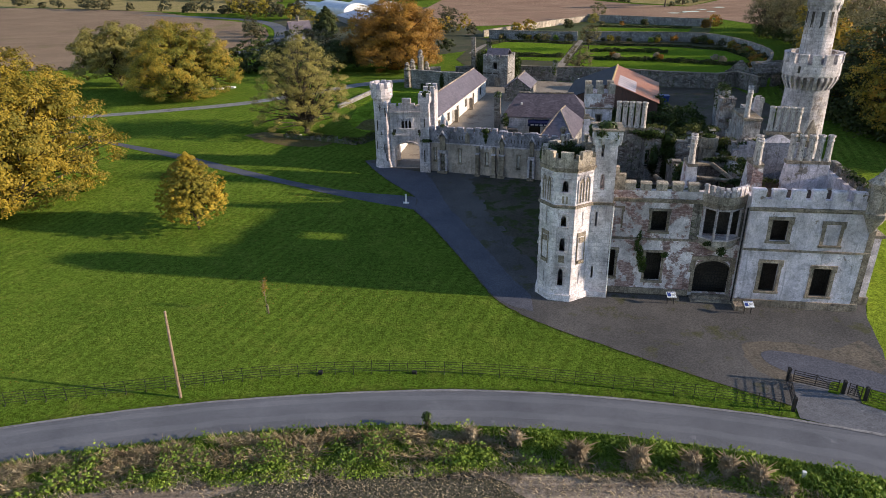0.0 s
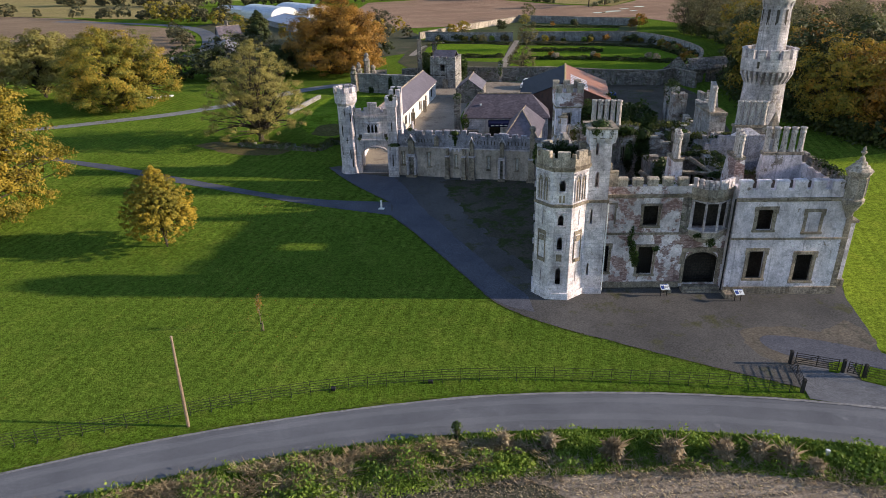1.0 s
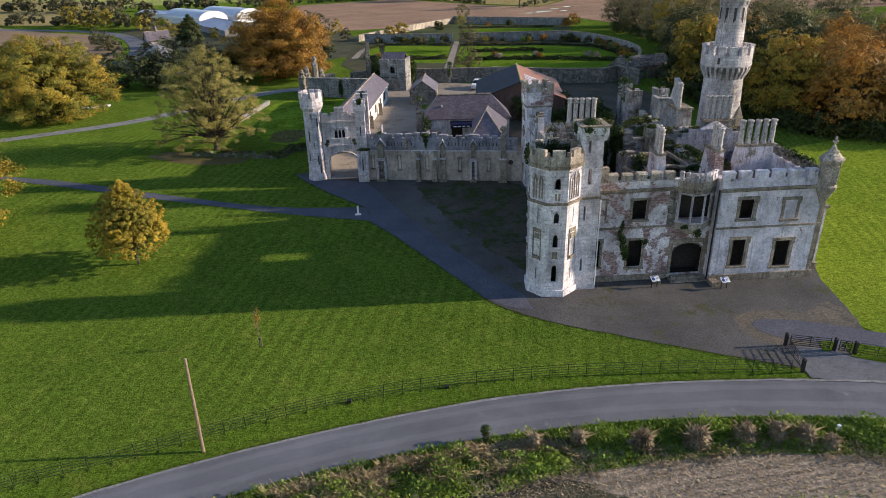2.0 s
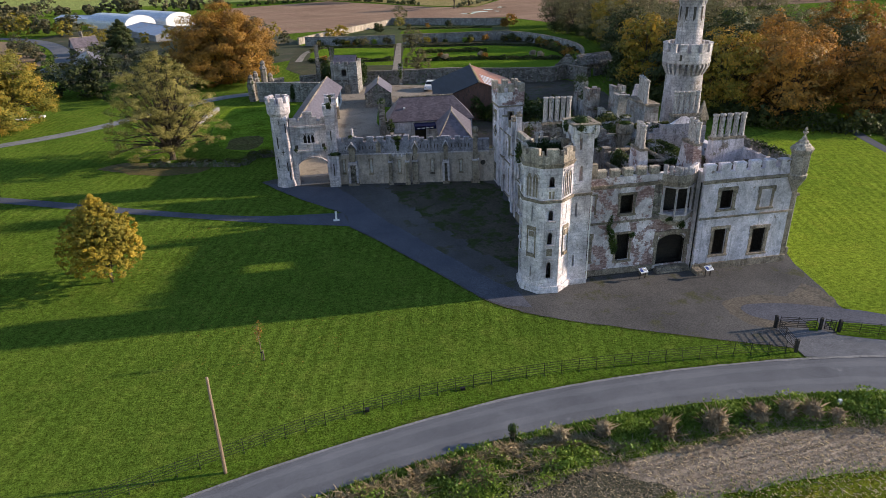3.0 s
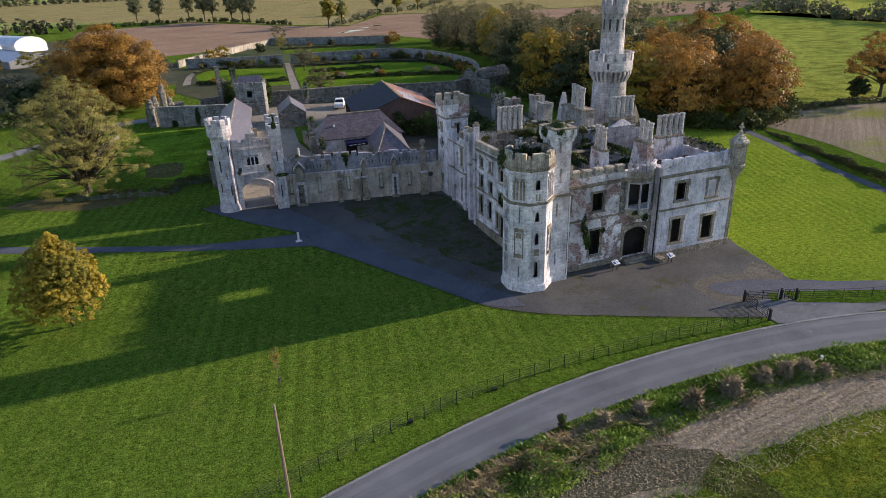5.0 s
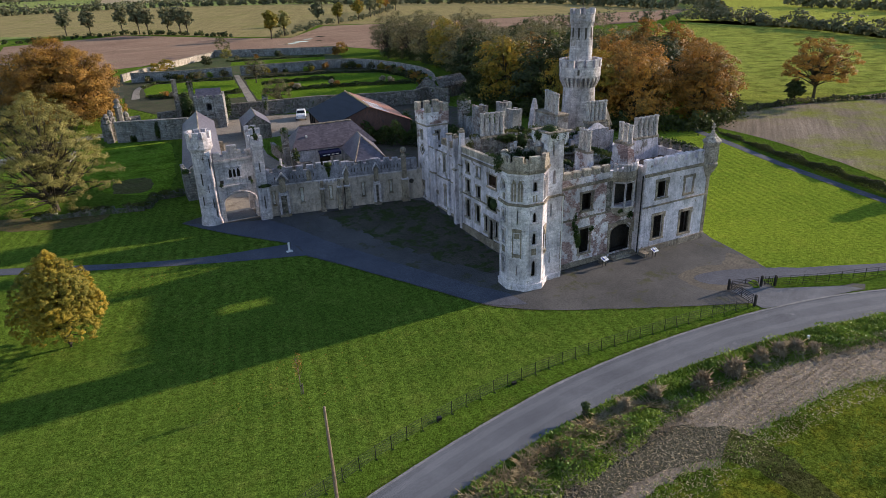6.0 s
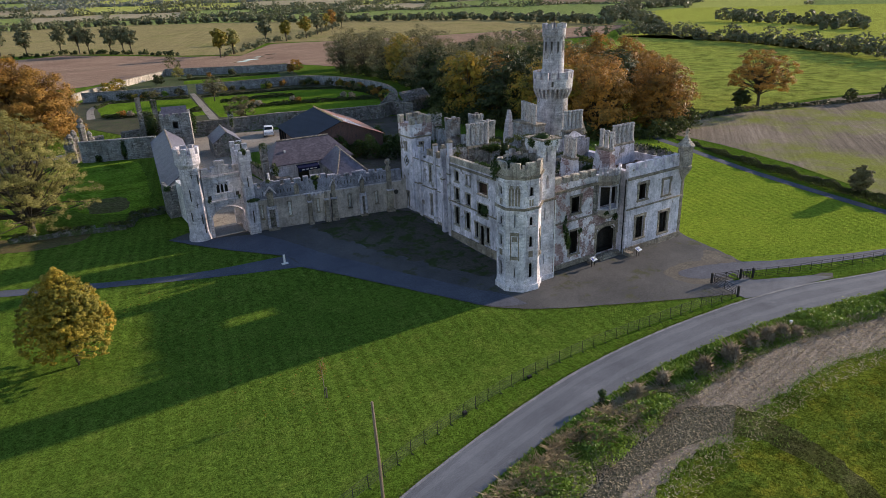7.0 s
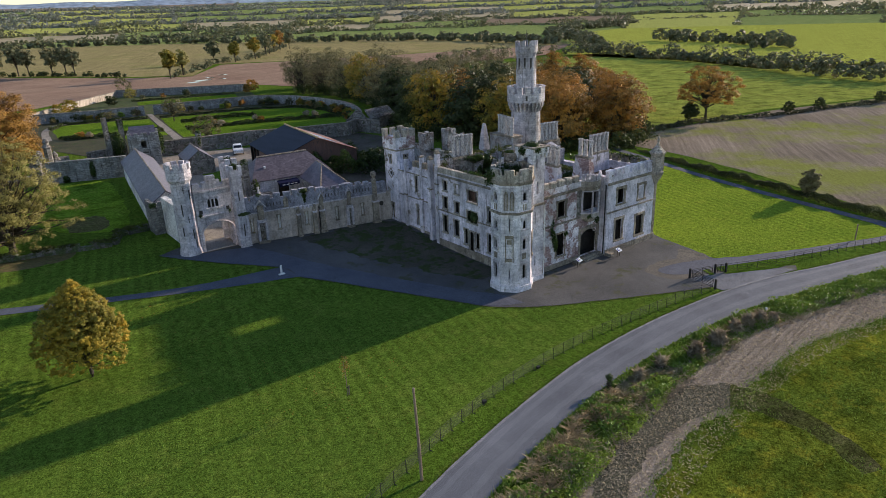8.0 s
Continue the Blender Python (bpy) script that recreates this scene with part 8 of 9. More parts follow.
for i in range(74):
    if i < 50:
        k = rng.randrange(6, len(curve) - 1)
        x, y = curve[k]
        o = rng.uniform(1.4, 4.0)
        x, y = (x - o, y - o * 0.4) if k < 16 else (x + rng.uniform(-2, 2), y - o)
    elif i < 64:
        x, y = rng.uniform(-16, 6), rng.uniform(194.5, 197.5)
        y += max(0, -x) * 0.2
    else:
        x, y = rng.uniform(-8, 46), rng.uniform(226, 232)
        y = 232 - (x - 20) * 0.1 + rng.uniform(2, 5) if x > 10 else rng.uniform(206, 216)
    r = rng.uniform(0.7, 1.5)
    m = rng.choice([LEAF_GREEN, LEAF_GREEN, LEAF_HEDGE, LEAF_HEDGE, LEAF_GREY, WEEDS, LEAF_COPPER, LEAF_YELLOW])
    b3 = new("garden_shrub", leaf_mesh("garden_shrub", crown_points(300, r, 1.5 * r, 0.1, 120 + i, 10, 0.5, 0.5)[0], 0.2, m, 0.5, i))
    b3.location = (x, y, 0.72)
    tagged(b3, "loose garden shrub in an autumn border", "shrub", "border shrubs")
for i, (x, y, r, m) in enumerate([(-10, 214.5, 2.0, LEAF_AMBER), (-6.5, 219.5, 2.4, LEAF_AMBER), (52, 228, 2.6, LEAF_COPPER), (48.5, 224, 1.8, LEAF_COPPER), (18, 262, 3.4, LEAF_GREY), (6, 226, 2.0, LEAF_GREEN), (15, 240, 2.4, LEAF_SPARSE)]):
    b3 = new("garden_bush", leaf_mesh("garden_bush", crown_points(900, r, 1.7 * r, 0.1, 220 + i, 18, 0.5, 0.4)[0], 0.2, m, 0.4, i))
    b3.location = (x, y, 0.72)
    tagged(b3, "large autumn shrub against a garden wall", "shrub", "garden bushes")

# ruined gable by the wood
gab = thing("ruined_gable", (36, 128, 0.6), "ruined stone gable house below the wood", "ruin")
gwl = Wall((32.5, 128.8), (37.0, 126.6))
part("gable_wall", gwl.solid(Geo(), 0.4, 3.4, 0.5).wear(0.05), RUBBLE, gab)
part("gable", Geo().prism([gwl.at(0.3, 0, 0)[:2], gwl.at(4.6, 0, 0)[:2], gwl.at(4.6, 0.5, 0)[:2], gwl.at(0.3, 0.5, 0)[:2]], 3.4, 5.4, 0.12).wear(0.05), RUBBLE, gab)
part("side_wall", Wall((37.0, 126.6), (46, 130)).solid(Geo(), 0.4, 3.2, 0.5, [(3, 4, 0.6, 2.4, 0.4)]).wear(0.05), RUBBLE, gab)
part("roof", Geo().slab([(36.4, 127.6, 5.2), (36.9, 126.2, 3.3), (45.8, 129.6, 3.2), (45.0, 131.6, 5.0)], 0.2), RUBBLE, gab)

# ---- trees ----
tree("lawn_tree", (-32.9, 53.8, 0.02), 3.25, 7.9, 0.9, 56000, 0.058, LEAF_HONEY, "small conical amber maple alone on the lawn", 11, 0.14, 1100, 0.5, 0.07, 0.5, 0, "tree", 0.5)
tree("parkland_tree", (-56.3, 58.0, 0.1), 10.8, 17.2, -0.5, 84000, 0.11, LEAF_HONEY, "great spreading tree in gold and green leaf", 12, 0.5, 520, 0.55, 0.12, 0.85, 0, "tree", 0.4)
tree("parkland_tree", (-66, 111.5, 0.7), 9.9, 14.0, -0.4, 66000, 0.115, LEAF_GOLD, "wide domed tree turning gold on the parkland", 13, 0.5, 340, 0.55, 0.135, 1.1, 0, "tree", 0.3)
tree("parkland_tree", (-86, 122.5, 0.7), 8.4, 12.6, 0.8, 26000, 0.16, LEAF_SPARSE, "olive green parkland tree", 14, 0.35, 150, 0.5, 0.17)
tree("half_bare_tree", (-34.2, 88.6, 0.7), 7.1, 14.0, 0.2, 60000, 0.068, LEAF_SPARSE, "broad half-bare tree with thin olive leaf", 15, 0.36, 480, 0.3, 0.1, 0.9, 2, "tree", 0.5)
tree("copper_beech", (-33.5, 145, 0.7), 11.4, 15.9, -0.8, 66000, 0.145, LEAF_BEECH, "huge copper-orange beech behind the yard", 16, 0.6, 280, 0.5, 0.155, 1.0, 0, "tree", 0.25)
tree("field_tree", (95.5, 82, 0.7), 7.0, 11.6, 2.4, 11000, 0.15, LEAF_COPPER, "wide red-brown tree with open branches in a pasture", 17, 0.3, 110, 0.25, 0.14, 1.0, 3)
tree("field_bush", (90.2, 82.4, 0.7), 2.0, 4.6, 0.2, 2600, 0.18, LEAF_GREEN, "dark upright bush beside the pasture tree", 24, 0.1, 40, 0.5, 0.25, 0.8, 0, "bush")
tree("field_bush", (50.2, 40.0, 0.0), 1.5, 4.0, 0.2, 6500, 0.11, LEAF_GREY, "single grey-olive bush in the hedge", 18, 0.1, 60, 0.5, 0.2, 1.0, 0, "bush")
tree("garden_tree", (10.3, 178, 0.7), 3.4, 6.6, 1.4, 2600, 0.12, LEAF_GREY, "small bare olive tree in the walled garden", 19, 0.14, 50, 0.3, 0.22, 1.0, 3)
tree("garden_tree", (6.2, 141, 0.7), 3.2, 5.6, 1.0, 3000, 0.11, LEAF_GREY, "small bare olive tree by the garden wall", 20, 0.12, 40, 0.3, 0.22, 1.0, 3)
tree("dark_bush_tree", (-46, 142, 0.7), 5.5, 7.0, 0.4, 7000, 0.24, LEAF_GREEN, "dark evergreen tree beside the drive", 21, 0.3, 60, 0.5, 0.22)
tree("conifer", (-66, 196, 0.7), 4.0, 10.5, 0.3, 9000, 0.22, LEAF_GREEN, "tall dark conifer near the cottage", 23, 0.3, 80, 0.6, 0.2, 0.5, 0, "tree", 0.5)

# the wood behind the castle
rng = random.Random(9)
protos = [(LEAF_COPPER, "copper-orange autumn woodland tree", "woodland_tree"), (LEAF_AMBER, "amber autumn woodland tree", "woodland_tree"), (LEAF_GREY, "grey-olive woodland tree in thin leaf", "woodland_tree"), (LEAF_GREEN, "dark green woodland tree", "woodland_tree")]
WOOD = [(51, 84, 0), (62.5, 80.5, 0), (71, 88, 0), (59, 92, 0), (52, 95, 0), (46, 91, 1), (78, 95, 0), (69, 97, 3), (61, 102, 0), (53, 104, 3), (45, 101, 3), (44, 112, 1), (52, 115, 0), (61, 113, 2), (71, 109, 3), (81, 106, 0), (90, 110, 0), (47, 124, 3), (56, 126, 2), (66, 122, 3), (76, 120, 2), (87, 120, 0),
        (51, 136, 3), (60, 137, 2), (70, 134, 2), (81, 132, 3), (92, 128, 2), (57, 147, 2), (66, 147, 3), (76, 145, 2), (87, 143, 2), (60, 159, 2), (70, 159, 2), (80, 157, 3), (63, 171, 1), (74, 171, 2), (85, 169, 3), (65, 184, 2), (76, 183, 2), (64, 197, 2), (75, 196, 3), (62, 209, 2), (73, 210, 2), (69, 222, 2), (82, 223, 2)]
first = {}
for i, (x, y, k) in enumerate(WOOD):
    near = y < 99
    key = (k, i % 2, near)
    sc = rng.uniform(0.9, 1.08) * (0.94 if near else 1.0 if k != 3 else 0.84)
    if key not in first:
        m, lab, nm = protos[k]
        count, size = (15000, 0.145) if near else (5800, 0.225) if k != 2 else (8200, 0.16)
        first[key] = tree(nm, (x, y, 0.7), 6.9, 13.2 if near else 14.4, -0.5, count, size, m, lab, 200 + k * 4 + i % 2 + 2 * near, 0.3, 150 if near else 90, 0.5 if k != 2 else 0.25, 0.19 if near else 0.23, 0.95, 0 if k != 2 else 2)
        tagged(first[key], group="woodland trees")
    else:
        copy_thing(first[key], pose(x, y, 0.7, 0, 0, rng.uniform(0, 360)) @ Matrix.Diagonal((sc * rng.uniform(0.9, 1.1), sc, sc * rng.uniform(0.92, 1.08), 1)))
hedge("undergrowth", [(40, 106), (43, 92), (46, 82), (56, 75), (68, 78), (74, 84)], 3.0, 2.6, 130, 0.24, LEAF_GREEN, "dark undergrowth along the wood's edge", 90, "undergrowth", 0.6, "stuff")
hedge("undergrowth", [(40, 106), (42, 120), (48, 134), (57, 150), (62, 170), (64, 190), (60, 208)], 3.0, 3.2, 90, 0.3, LEAF_GREEN, "dark undergrowth along the wood's edge", 91, "undergrowth", 0.6, "stuff")

# hedges of the near fields
hedge("field_hedge", [(46.6, 27.6), (48.2, 33.6), (49.8, 40), (51.4, 46.4), (53.0, 52.6), (54.3, 58.4), (55.6, 64.4), (57.4, 71), (59.5, 76)], 0.9, 1.0, 700, 0.075, LEAF_GREEN, "clipped dark hedge beside the gravel track", 92, z=0.0)
hedge("field_hedge", [(46, 27), (60, 20), (90, 4)], 0.85, 1.5, 90, 0.15, LEAF_GREEN, "clipped dark hedge beside the lane", 93, z=0.0)
hedge("field_hedge", [(69, 81), (87, 80.5), (98, 77)], 1.2, 0.95, 60, 0.2, LEAF_HEDGE, "overgrown low hedge between stubble and pasture", 94)
hedge("field_hedge", [(98, 77), (112, 71.5), (122, 69.5), (145, 64), (200, 46)], 1.0, 0.8, 26, 0.26, LEAF_HEDGE, "gappy low hedge between stubble and pasture", 95)
for i, (x, y) in enumerate([(112, 72), (123, 70), (142, 64.5)]):
    r = 1.4
    b3 = new("hedge_bush", leaf_mesh("hedge_bush", crown_points(500, r, 2.0 * r, 0.1, 320 + i, 20, 0.5, 0.4)[0], 0.2, LEAF_GREEN, 0.3, i))
    b3.location = (x, y, 0.7)
    tagged(b3, "dark rounded bush in a field hedge", "bush", "hedge bushes")


# ---- farmland out to the horizon ----
def tree_line(name, pts, height, step, size, mats, label, seed, spread=2.0, count=120, gap=0.15):
    """A far hedgerow: crowns of differing size along a line, joined as one stand of woodland."""
    r = random.Random(seed)
    out, ways = [], []
    for (x0, y0), (x1, y1) in zip(pts, pts[1:]):
        ln = math.hypot(x1 - x0, y1 - y0)
        for i in range(max(1, int(ln / step))):
            if r.random() < gap:
                continue
            t = (i + r.random()) * step / ln
            h = height * r.uniform(0.45, 1.15)
            c, nr, _ = crown_points(int(count * 1.15), h * r.uniform(0.45, 0.7), h * 0.95, 0.02 * h, r.randrange(9999), 14, 0.5, 0.32)
            ways.append(nr * 1.6)
            out.append(c + np.array([x0 + (x1 - x0) * t + r.gauss(0, spread), y0 + (y1 - y0) * t + r.gauss(0, spread), 0.7]))
    p = np.concatenate(out)
    ob = new(name, leaf_mesh(name, p, size * 0.95, mats, 0.6, seed, np.concatenate(ways)))
    return tagged(ob, label, "hedgerow", kind="stuff")


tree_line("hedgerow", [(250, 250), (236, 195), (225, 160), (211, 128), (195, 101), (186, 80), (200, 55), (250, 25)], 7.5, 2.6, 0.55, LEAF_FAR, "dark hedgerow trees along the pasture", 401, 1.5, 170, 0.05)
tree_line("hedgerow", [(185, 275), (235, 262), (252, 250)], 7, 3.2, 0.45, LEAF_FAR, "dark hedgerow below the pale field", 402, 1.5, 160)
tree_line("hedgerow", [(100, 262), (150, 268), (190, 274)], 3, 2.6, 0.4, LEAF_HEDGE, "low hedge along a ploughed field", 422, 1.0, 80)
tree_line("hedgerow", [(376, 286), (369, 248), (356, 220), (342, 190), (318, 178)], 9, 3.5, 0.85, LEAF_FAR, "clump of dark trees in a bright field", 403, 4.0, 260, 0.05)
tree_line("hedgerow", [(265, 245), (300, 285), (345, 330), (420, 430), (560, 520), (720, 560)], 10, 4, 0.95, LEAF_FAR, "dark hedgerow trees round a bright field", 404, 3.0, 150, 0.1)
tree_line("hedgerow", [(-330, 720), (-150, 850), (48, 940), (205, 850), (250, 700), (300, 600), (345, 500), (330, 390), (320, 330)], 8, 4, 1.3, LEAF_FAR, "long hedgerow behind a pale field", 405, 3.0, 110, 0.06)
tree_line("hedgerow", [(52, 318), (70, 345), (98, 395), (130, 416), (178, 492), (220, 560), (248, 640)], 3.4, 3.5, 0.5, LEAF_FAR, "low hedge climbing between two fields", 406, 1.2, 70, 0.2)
tree_line("hedgerow", [(-60, 395), (-4, 418), (25, 378), (38, 345)], 2.6, 2.5, 0.5, LEAF_GREEN, "dark clipped hedge along a ploughed field", 407, 0.8, 70, 0.05)
for i, (x, y, h, m) in enumerate([(50, 316, 13, LEAF_YELLOW), (60, 330, 12, LEAF_SPARSE), (100, 400, 15, LEAF_FAR), (112, 398, 13, LEAF_YELLOW), (132, 416, 14, LEAF_AMBER), (152, 445, 15, LEAF_FAR), (162, 462, 14, LEAF_FAR), (178, 490, 14, LEAF_AMBER), (190, 505, 16, LEAF_COPPER), (205, 520, 15, LEAF_FAR),
                                 (-6, 424, 16, LEAF_FAR), (2, 415, 17, LEAF_FAR), (6, 408, 15, LEAF_FAR), (15, 396, 15, LEAF_FAR), (20, 388, 16, LEAF_FAR), (23, 383, 14, LEAF_FAR), (-22, 432, 14, LEAF_FAR), (-34, 440, 15, LEAF_FAR)]):
    tree("far_tree", (x, y, 0.7), h * 0.33, h, h * 0.25, 1000, 0.5, m, "single hedgerow tree between distant fields", 500 + i, 0.3, 30, 0.4, 0.3, 1.0, 0)
# farm, cottage and trees behind the copper beech
tree_line("evergreen_shrubs", [(-70, 138), (-64, 139), (-55, 137)], 7.0, 2.2, 0.28, LEAF_GREEN, "dark evergreen shrubs beside the drive", 417, 1.2, 700, 0.0)
tree_line("farm_trees", [(-150, 300), (-128, 285), (-110, 276), (-96, 262)], 9, 4.5, 0.42, LEAF_HEDGE, "trees round the farm track", 410, 3.0, 600, 0.05)
tree_line("farm_trees", [(-260, 420), (-160, 380), (-110, 372), (-60, 384)], 9, 5.5, 0.75, LEAF_HEDGE, "belt of trees beyond the farm", 423, 3.0, 240, 0.02)
tree_line("farm_trees", [(-60, 160), (-52, 168), (-40, 172), (-22, 172)], 6, 4, 0.22, LEAF_GREEN, "dark shrubs behind the drive", 411, 3.0, 800, 0.05)
tree_line("farm_trees", [(-58, 196), (-48, 206), (-38, 214), (-26, 210)], 7, 4, 0.22, LEAF_HEDGE, "mixed trees behind the beech", 420, 3.5, 700, 0.05)
tree_line("farm_trees", [(-88, 236), (-76, 232), (-62, 226), (-52, 224)], 7, 4, 0.2, LEAF_YELLOW, "yellowing trees below the farm sheds", 421, 3.5, 800, 0.05)
tree_line("farm_trees", [(-150, 300), (-120, 280), (-104, 262)], 11, 7, 0.55, LEAF_YELLOW, "yellow autumn trees near the farm sheds", 412, 4.0, 260, 0.1)
tree_line("farm_trees", [(-60, 225), (-45, 222), (-30, 220), (-20, 222)], 6, 5, 0.42, LEAF_AMBER, "amber shrubs outside the garden wall", 413, 3.0, 200, 0.1)
tree_line("hedgerow", [(-600, 440), (-290, 354), (-190, 315), (-150, 298)], 8, 8, 0.6, LEAF_HEDGE, "hedgerow along a tilled field", 414, 3.0, 260, 0.3)
tree_line("hedgerow", [(-420, 125), (-240, 134), (-112, 142), (-95, 150)], 1.8, 2.2, 0.3, LEAF_HEDGE, "low hedge at the parkland's edge", 415, 1.2, 110, 0.1)

# patchwork of far fields with their hedges, on land that climbs towards the hills
def far_z(x, y):
    return 0.7 + 118 * np.maximum(0.0, (np.hypot(x + 38, y - 10) - 950) / 3350) ** 1.05


def far_hedge(pts, height, size, mat, label, seed, per=0.5, width=2.0):
    """A continuous far hedge with taller trees standing in it."""
    r = np.random.default_rng(seed)
    out = []
    for (x0, y0), (x1, y1) in zip(pts, pts[1:]):
        n = max(4, int(math.hypot(x1 - x0, y1 - y0) * per))
        t = r.uniform(0, 1, n)
        x, y = x0 + (x1 - x0) * t + r.normal(0, width, n), y0 + (y1 - y0) * t + r.normal(0, width, n)
        swell = np.array([noise.noise(Vector((a * 0.035, b * 0.035, seed))) for a, b in zip(x, y)])
        z = far_z(x, y) + height * np.maximum(0.25, 0.6 + 1.3 * swell) * r.uniform(0, 1, n)
        out.append(np.stack([x, y, z], 1))
    ob = new("hedgerow", leaf_mesh("hedgerow", np.concatenate(out), size, mat, 1.0, seed))
    return tagged(ob, label, "hedgerow", kind="stuff")


rng = random.Random(21)
meadow = Geo()
for k in range(-70, 95, 5):
    for ra, rb in ((430, 945), (945, 1060)):
        meadow.face(*[(-38 + r * math.sin(radians(b)), 10 + r * math.cos(radians(b)), 0.73 + (3.5 if r > 1000 else 0)) for r, b in ((ra, k), (ra, k + 5), (rb, k + 5), (rb, k))][::-1])
single("far_meadow", meadow, FAR_PASTURE, "broad pale green farmland between the fields", "field", kind="structure")
RINGS = [1030, 1260, 1600, 2050, 2700, 3400, 4250]
paints = [FAR_PASTURE, FAR_CROP, FAR_CROP, FAR_STRAW, FAR_PASTURE, FAR_PASTURE, FAR_STRAW, FAR_CROP, BROWN_FIELD]


def on_arc(r, b):
    return (-38 + r * math.sin(radians(b)), 10 + r * math.cos(radians(b)))


for j in range(len(RINGS) - 1):
    a = -48.0
    while a < 80:
        w = rng.uniform(5, 12)
        r0, r1 = RINGS[j] * (0.98 if j else 1.0), RINGS[j + 1] * 1.01
        if a > 42 and j == 0:
            r0 = 800
        g = Geo()
        for k in range(3):
            b0, b1 = a + w * k / 3, a + w * (k + 1) / 3
            g.face(*[(x, y, float(far_z(x, y))) for x, y in (on_arc(r0, b0), on_arc(r0, b1), on_arc(r1, b1), on_arc(r1, b0))][::-1])
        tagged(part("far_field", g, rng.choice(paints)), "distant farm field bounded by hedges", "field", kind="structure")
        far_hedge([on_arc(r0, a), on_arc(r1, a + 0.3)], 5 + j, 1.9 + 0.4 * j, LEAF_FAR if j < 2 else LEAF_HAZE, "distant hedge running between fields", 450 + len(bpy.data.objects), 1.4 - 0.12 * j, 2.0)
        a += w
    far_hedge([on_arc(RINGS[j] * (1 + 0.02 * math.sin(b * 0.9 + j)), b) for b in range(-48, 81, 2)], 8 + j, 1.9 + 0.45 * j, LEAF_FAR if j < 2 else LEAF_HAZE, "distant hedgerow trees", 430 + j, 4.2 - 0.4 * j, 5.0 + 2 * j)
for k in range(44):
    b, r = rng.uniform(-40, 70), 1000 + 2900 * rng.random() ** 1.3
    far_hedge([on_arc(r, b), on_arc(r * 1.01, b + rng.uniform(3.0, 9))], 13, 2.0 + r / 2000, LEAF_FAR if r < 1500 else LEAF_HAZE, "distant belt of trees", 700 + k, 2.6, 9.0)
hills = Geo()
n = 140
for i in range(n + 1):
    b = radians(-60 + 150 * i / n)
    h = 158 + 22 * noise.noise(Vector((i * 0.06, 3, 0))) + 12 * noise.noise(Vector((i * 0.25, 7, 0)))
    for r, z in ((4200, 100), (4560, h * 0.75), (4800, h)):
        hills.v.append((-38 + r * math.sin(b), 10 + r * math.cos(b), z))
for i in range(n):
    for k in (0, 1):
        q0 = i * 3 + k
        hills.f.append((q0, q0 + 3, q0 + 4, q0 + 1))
# the blue-grey is distance haze painted into the hills' colour
single("hills", hills, surface("hazed_hills", (0.26, 0.33, 0.40), (0.32, 0.39, 0.46), None, 0.004, 0.02, 1.0, 0.0), "low hills on the horizon, coloured blue-grey for haze", "hills", kind="structure")

# ---- farm and cottage ----
for i, (pts, h, m) in enumerate([([(-51, 130), (-46, 132), (-42, 136)], 7.5, LEAF_GREEN), ([(-62, 141), (-54, 149), (-46, 156)], 8.5, LEAF_HEDGE), ([(-74, 158), (-64, 166), (-54, 172)], 8, LEAF_GREEN), ([(-82, 197), (-74, 199), (-68, 198)], 5, LEAF_HEDGE), ([(-104, 226), (-96, 212), (-90, 196)], 5.5, LEAF_HEDGE)]):
    tree_line("evergreen_trees", pts, h, 3.4, 0.24, m, "dense dark shrubs and small trees along the drive", 900 + i, 1.6, 520, 0.0)

cot, q = gabled("cottage", (-82.4, 207.2), (-77, 211), 2.0, 0.7, 3.2, 5.4, LINK_BAND, SLATE, "grey slated cottage with a pale gable", "house", over=0.3)
part("chimney", Geo().box(-80.4, -79.6, 208.8, 209.6, 5.0, 7.0), RUBBLE, cot)
gabled("cottage_shed", (-71.5, 184), (-64.5, 163), 3.4, 0.7, 2.6, 4.4, RUBBLE, SLATE, "low shed with a dark slate roof", "shed")


def tunnel(at, length, half, height, turn, mat, label, name="barrel_shed"):
    t = thing(name, at, label, "shed")
    t.rotation_euler = (0, 0, radians(turn))
    g, k = Geo(), 12
    for y in (0, length):
        g.v += [(half * math.cos(math.pi * i / k), y, 2.4 + (height - 2.4) * math.sin(math.pi * i / k)) for i in range(k + 1)]
    g.f = [(i, i + 1, k + 2 + i, k + 1 + i) for i in range(k)]
    part_local("roof", g, mat, t)
    part_local("side_wall", Geo().box(-half, -half + 0.2, 0, length, 0, 2.4), WHITE_PAINT, t)
    part_local("side_wall", Geo().box(half - 0.2, half, 0, length, 0, 2.4), WHITE_PAINT, t)
    for y in (0.0, length):
        g = Geo().face(*[(half * math.cos(math.pi * i / k), y, 2.4 + (height - 2.4) * math.sin(math.pi * i / k)) for i in range(k + 1)])
        part_local("end_panel", g, WHITE_PAINT, t)
        part_local("end_wall", Geo().box(-half + 0.2, half - 0.2, y - 0.1, y + 0.1, 0, 2.4), WHITE_PAINT, t)
    return t


tunnel((-80, 279, 0.7), 32, 6, 5.4, 40, POLY, "barrel-roofed farm shed with pale blue sheeting")
tunnel((-67, 287, 0.7), 32, 6, 5.4, 40, POLY, "barrel-roofed farm shed with pale blue sheeting")
gabled("farm_shed", (-77, 267), (-58.5, 237), 8, 0.7, 2.8, 4.4, CONCRETE, RUSTY_SHEET, "wide farm shed with a pale blue rust-streaked roof", "shed")
gabled("farm_shed", (-124, 330), (-100, 312), 4, 0.7, 3.0, 4.2, WHITE_PAINT, POLY, "long white-roofed farm shed", "shed")

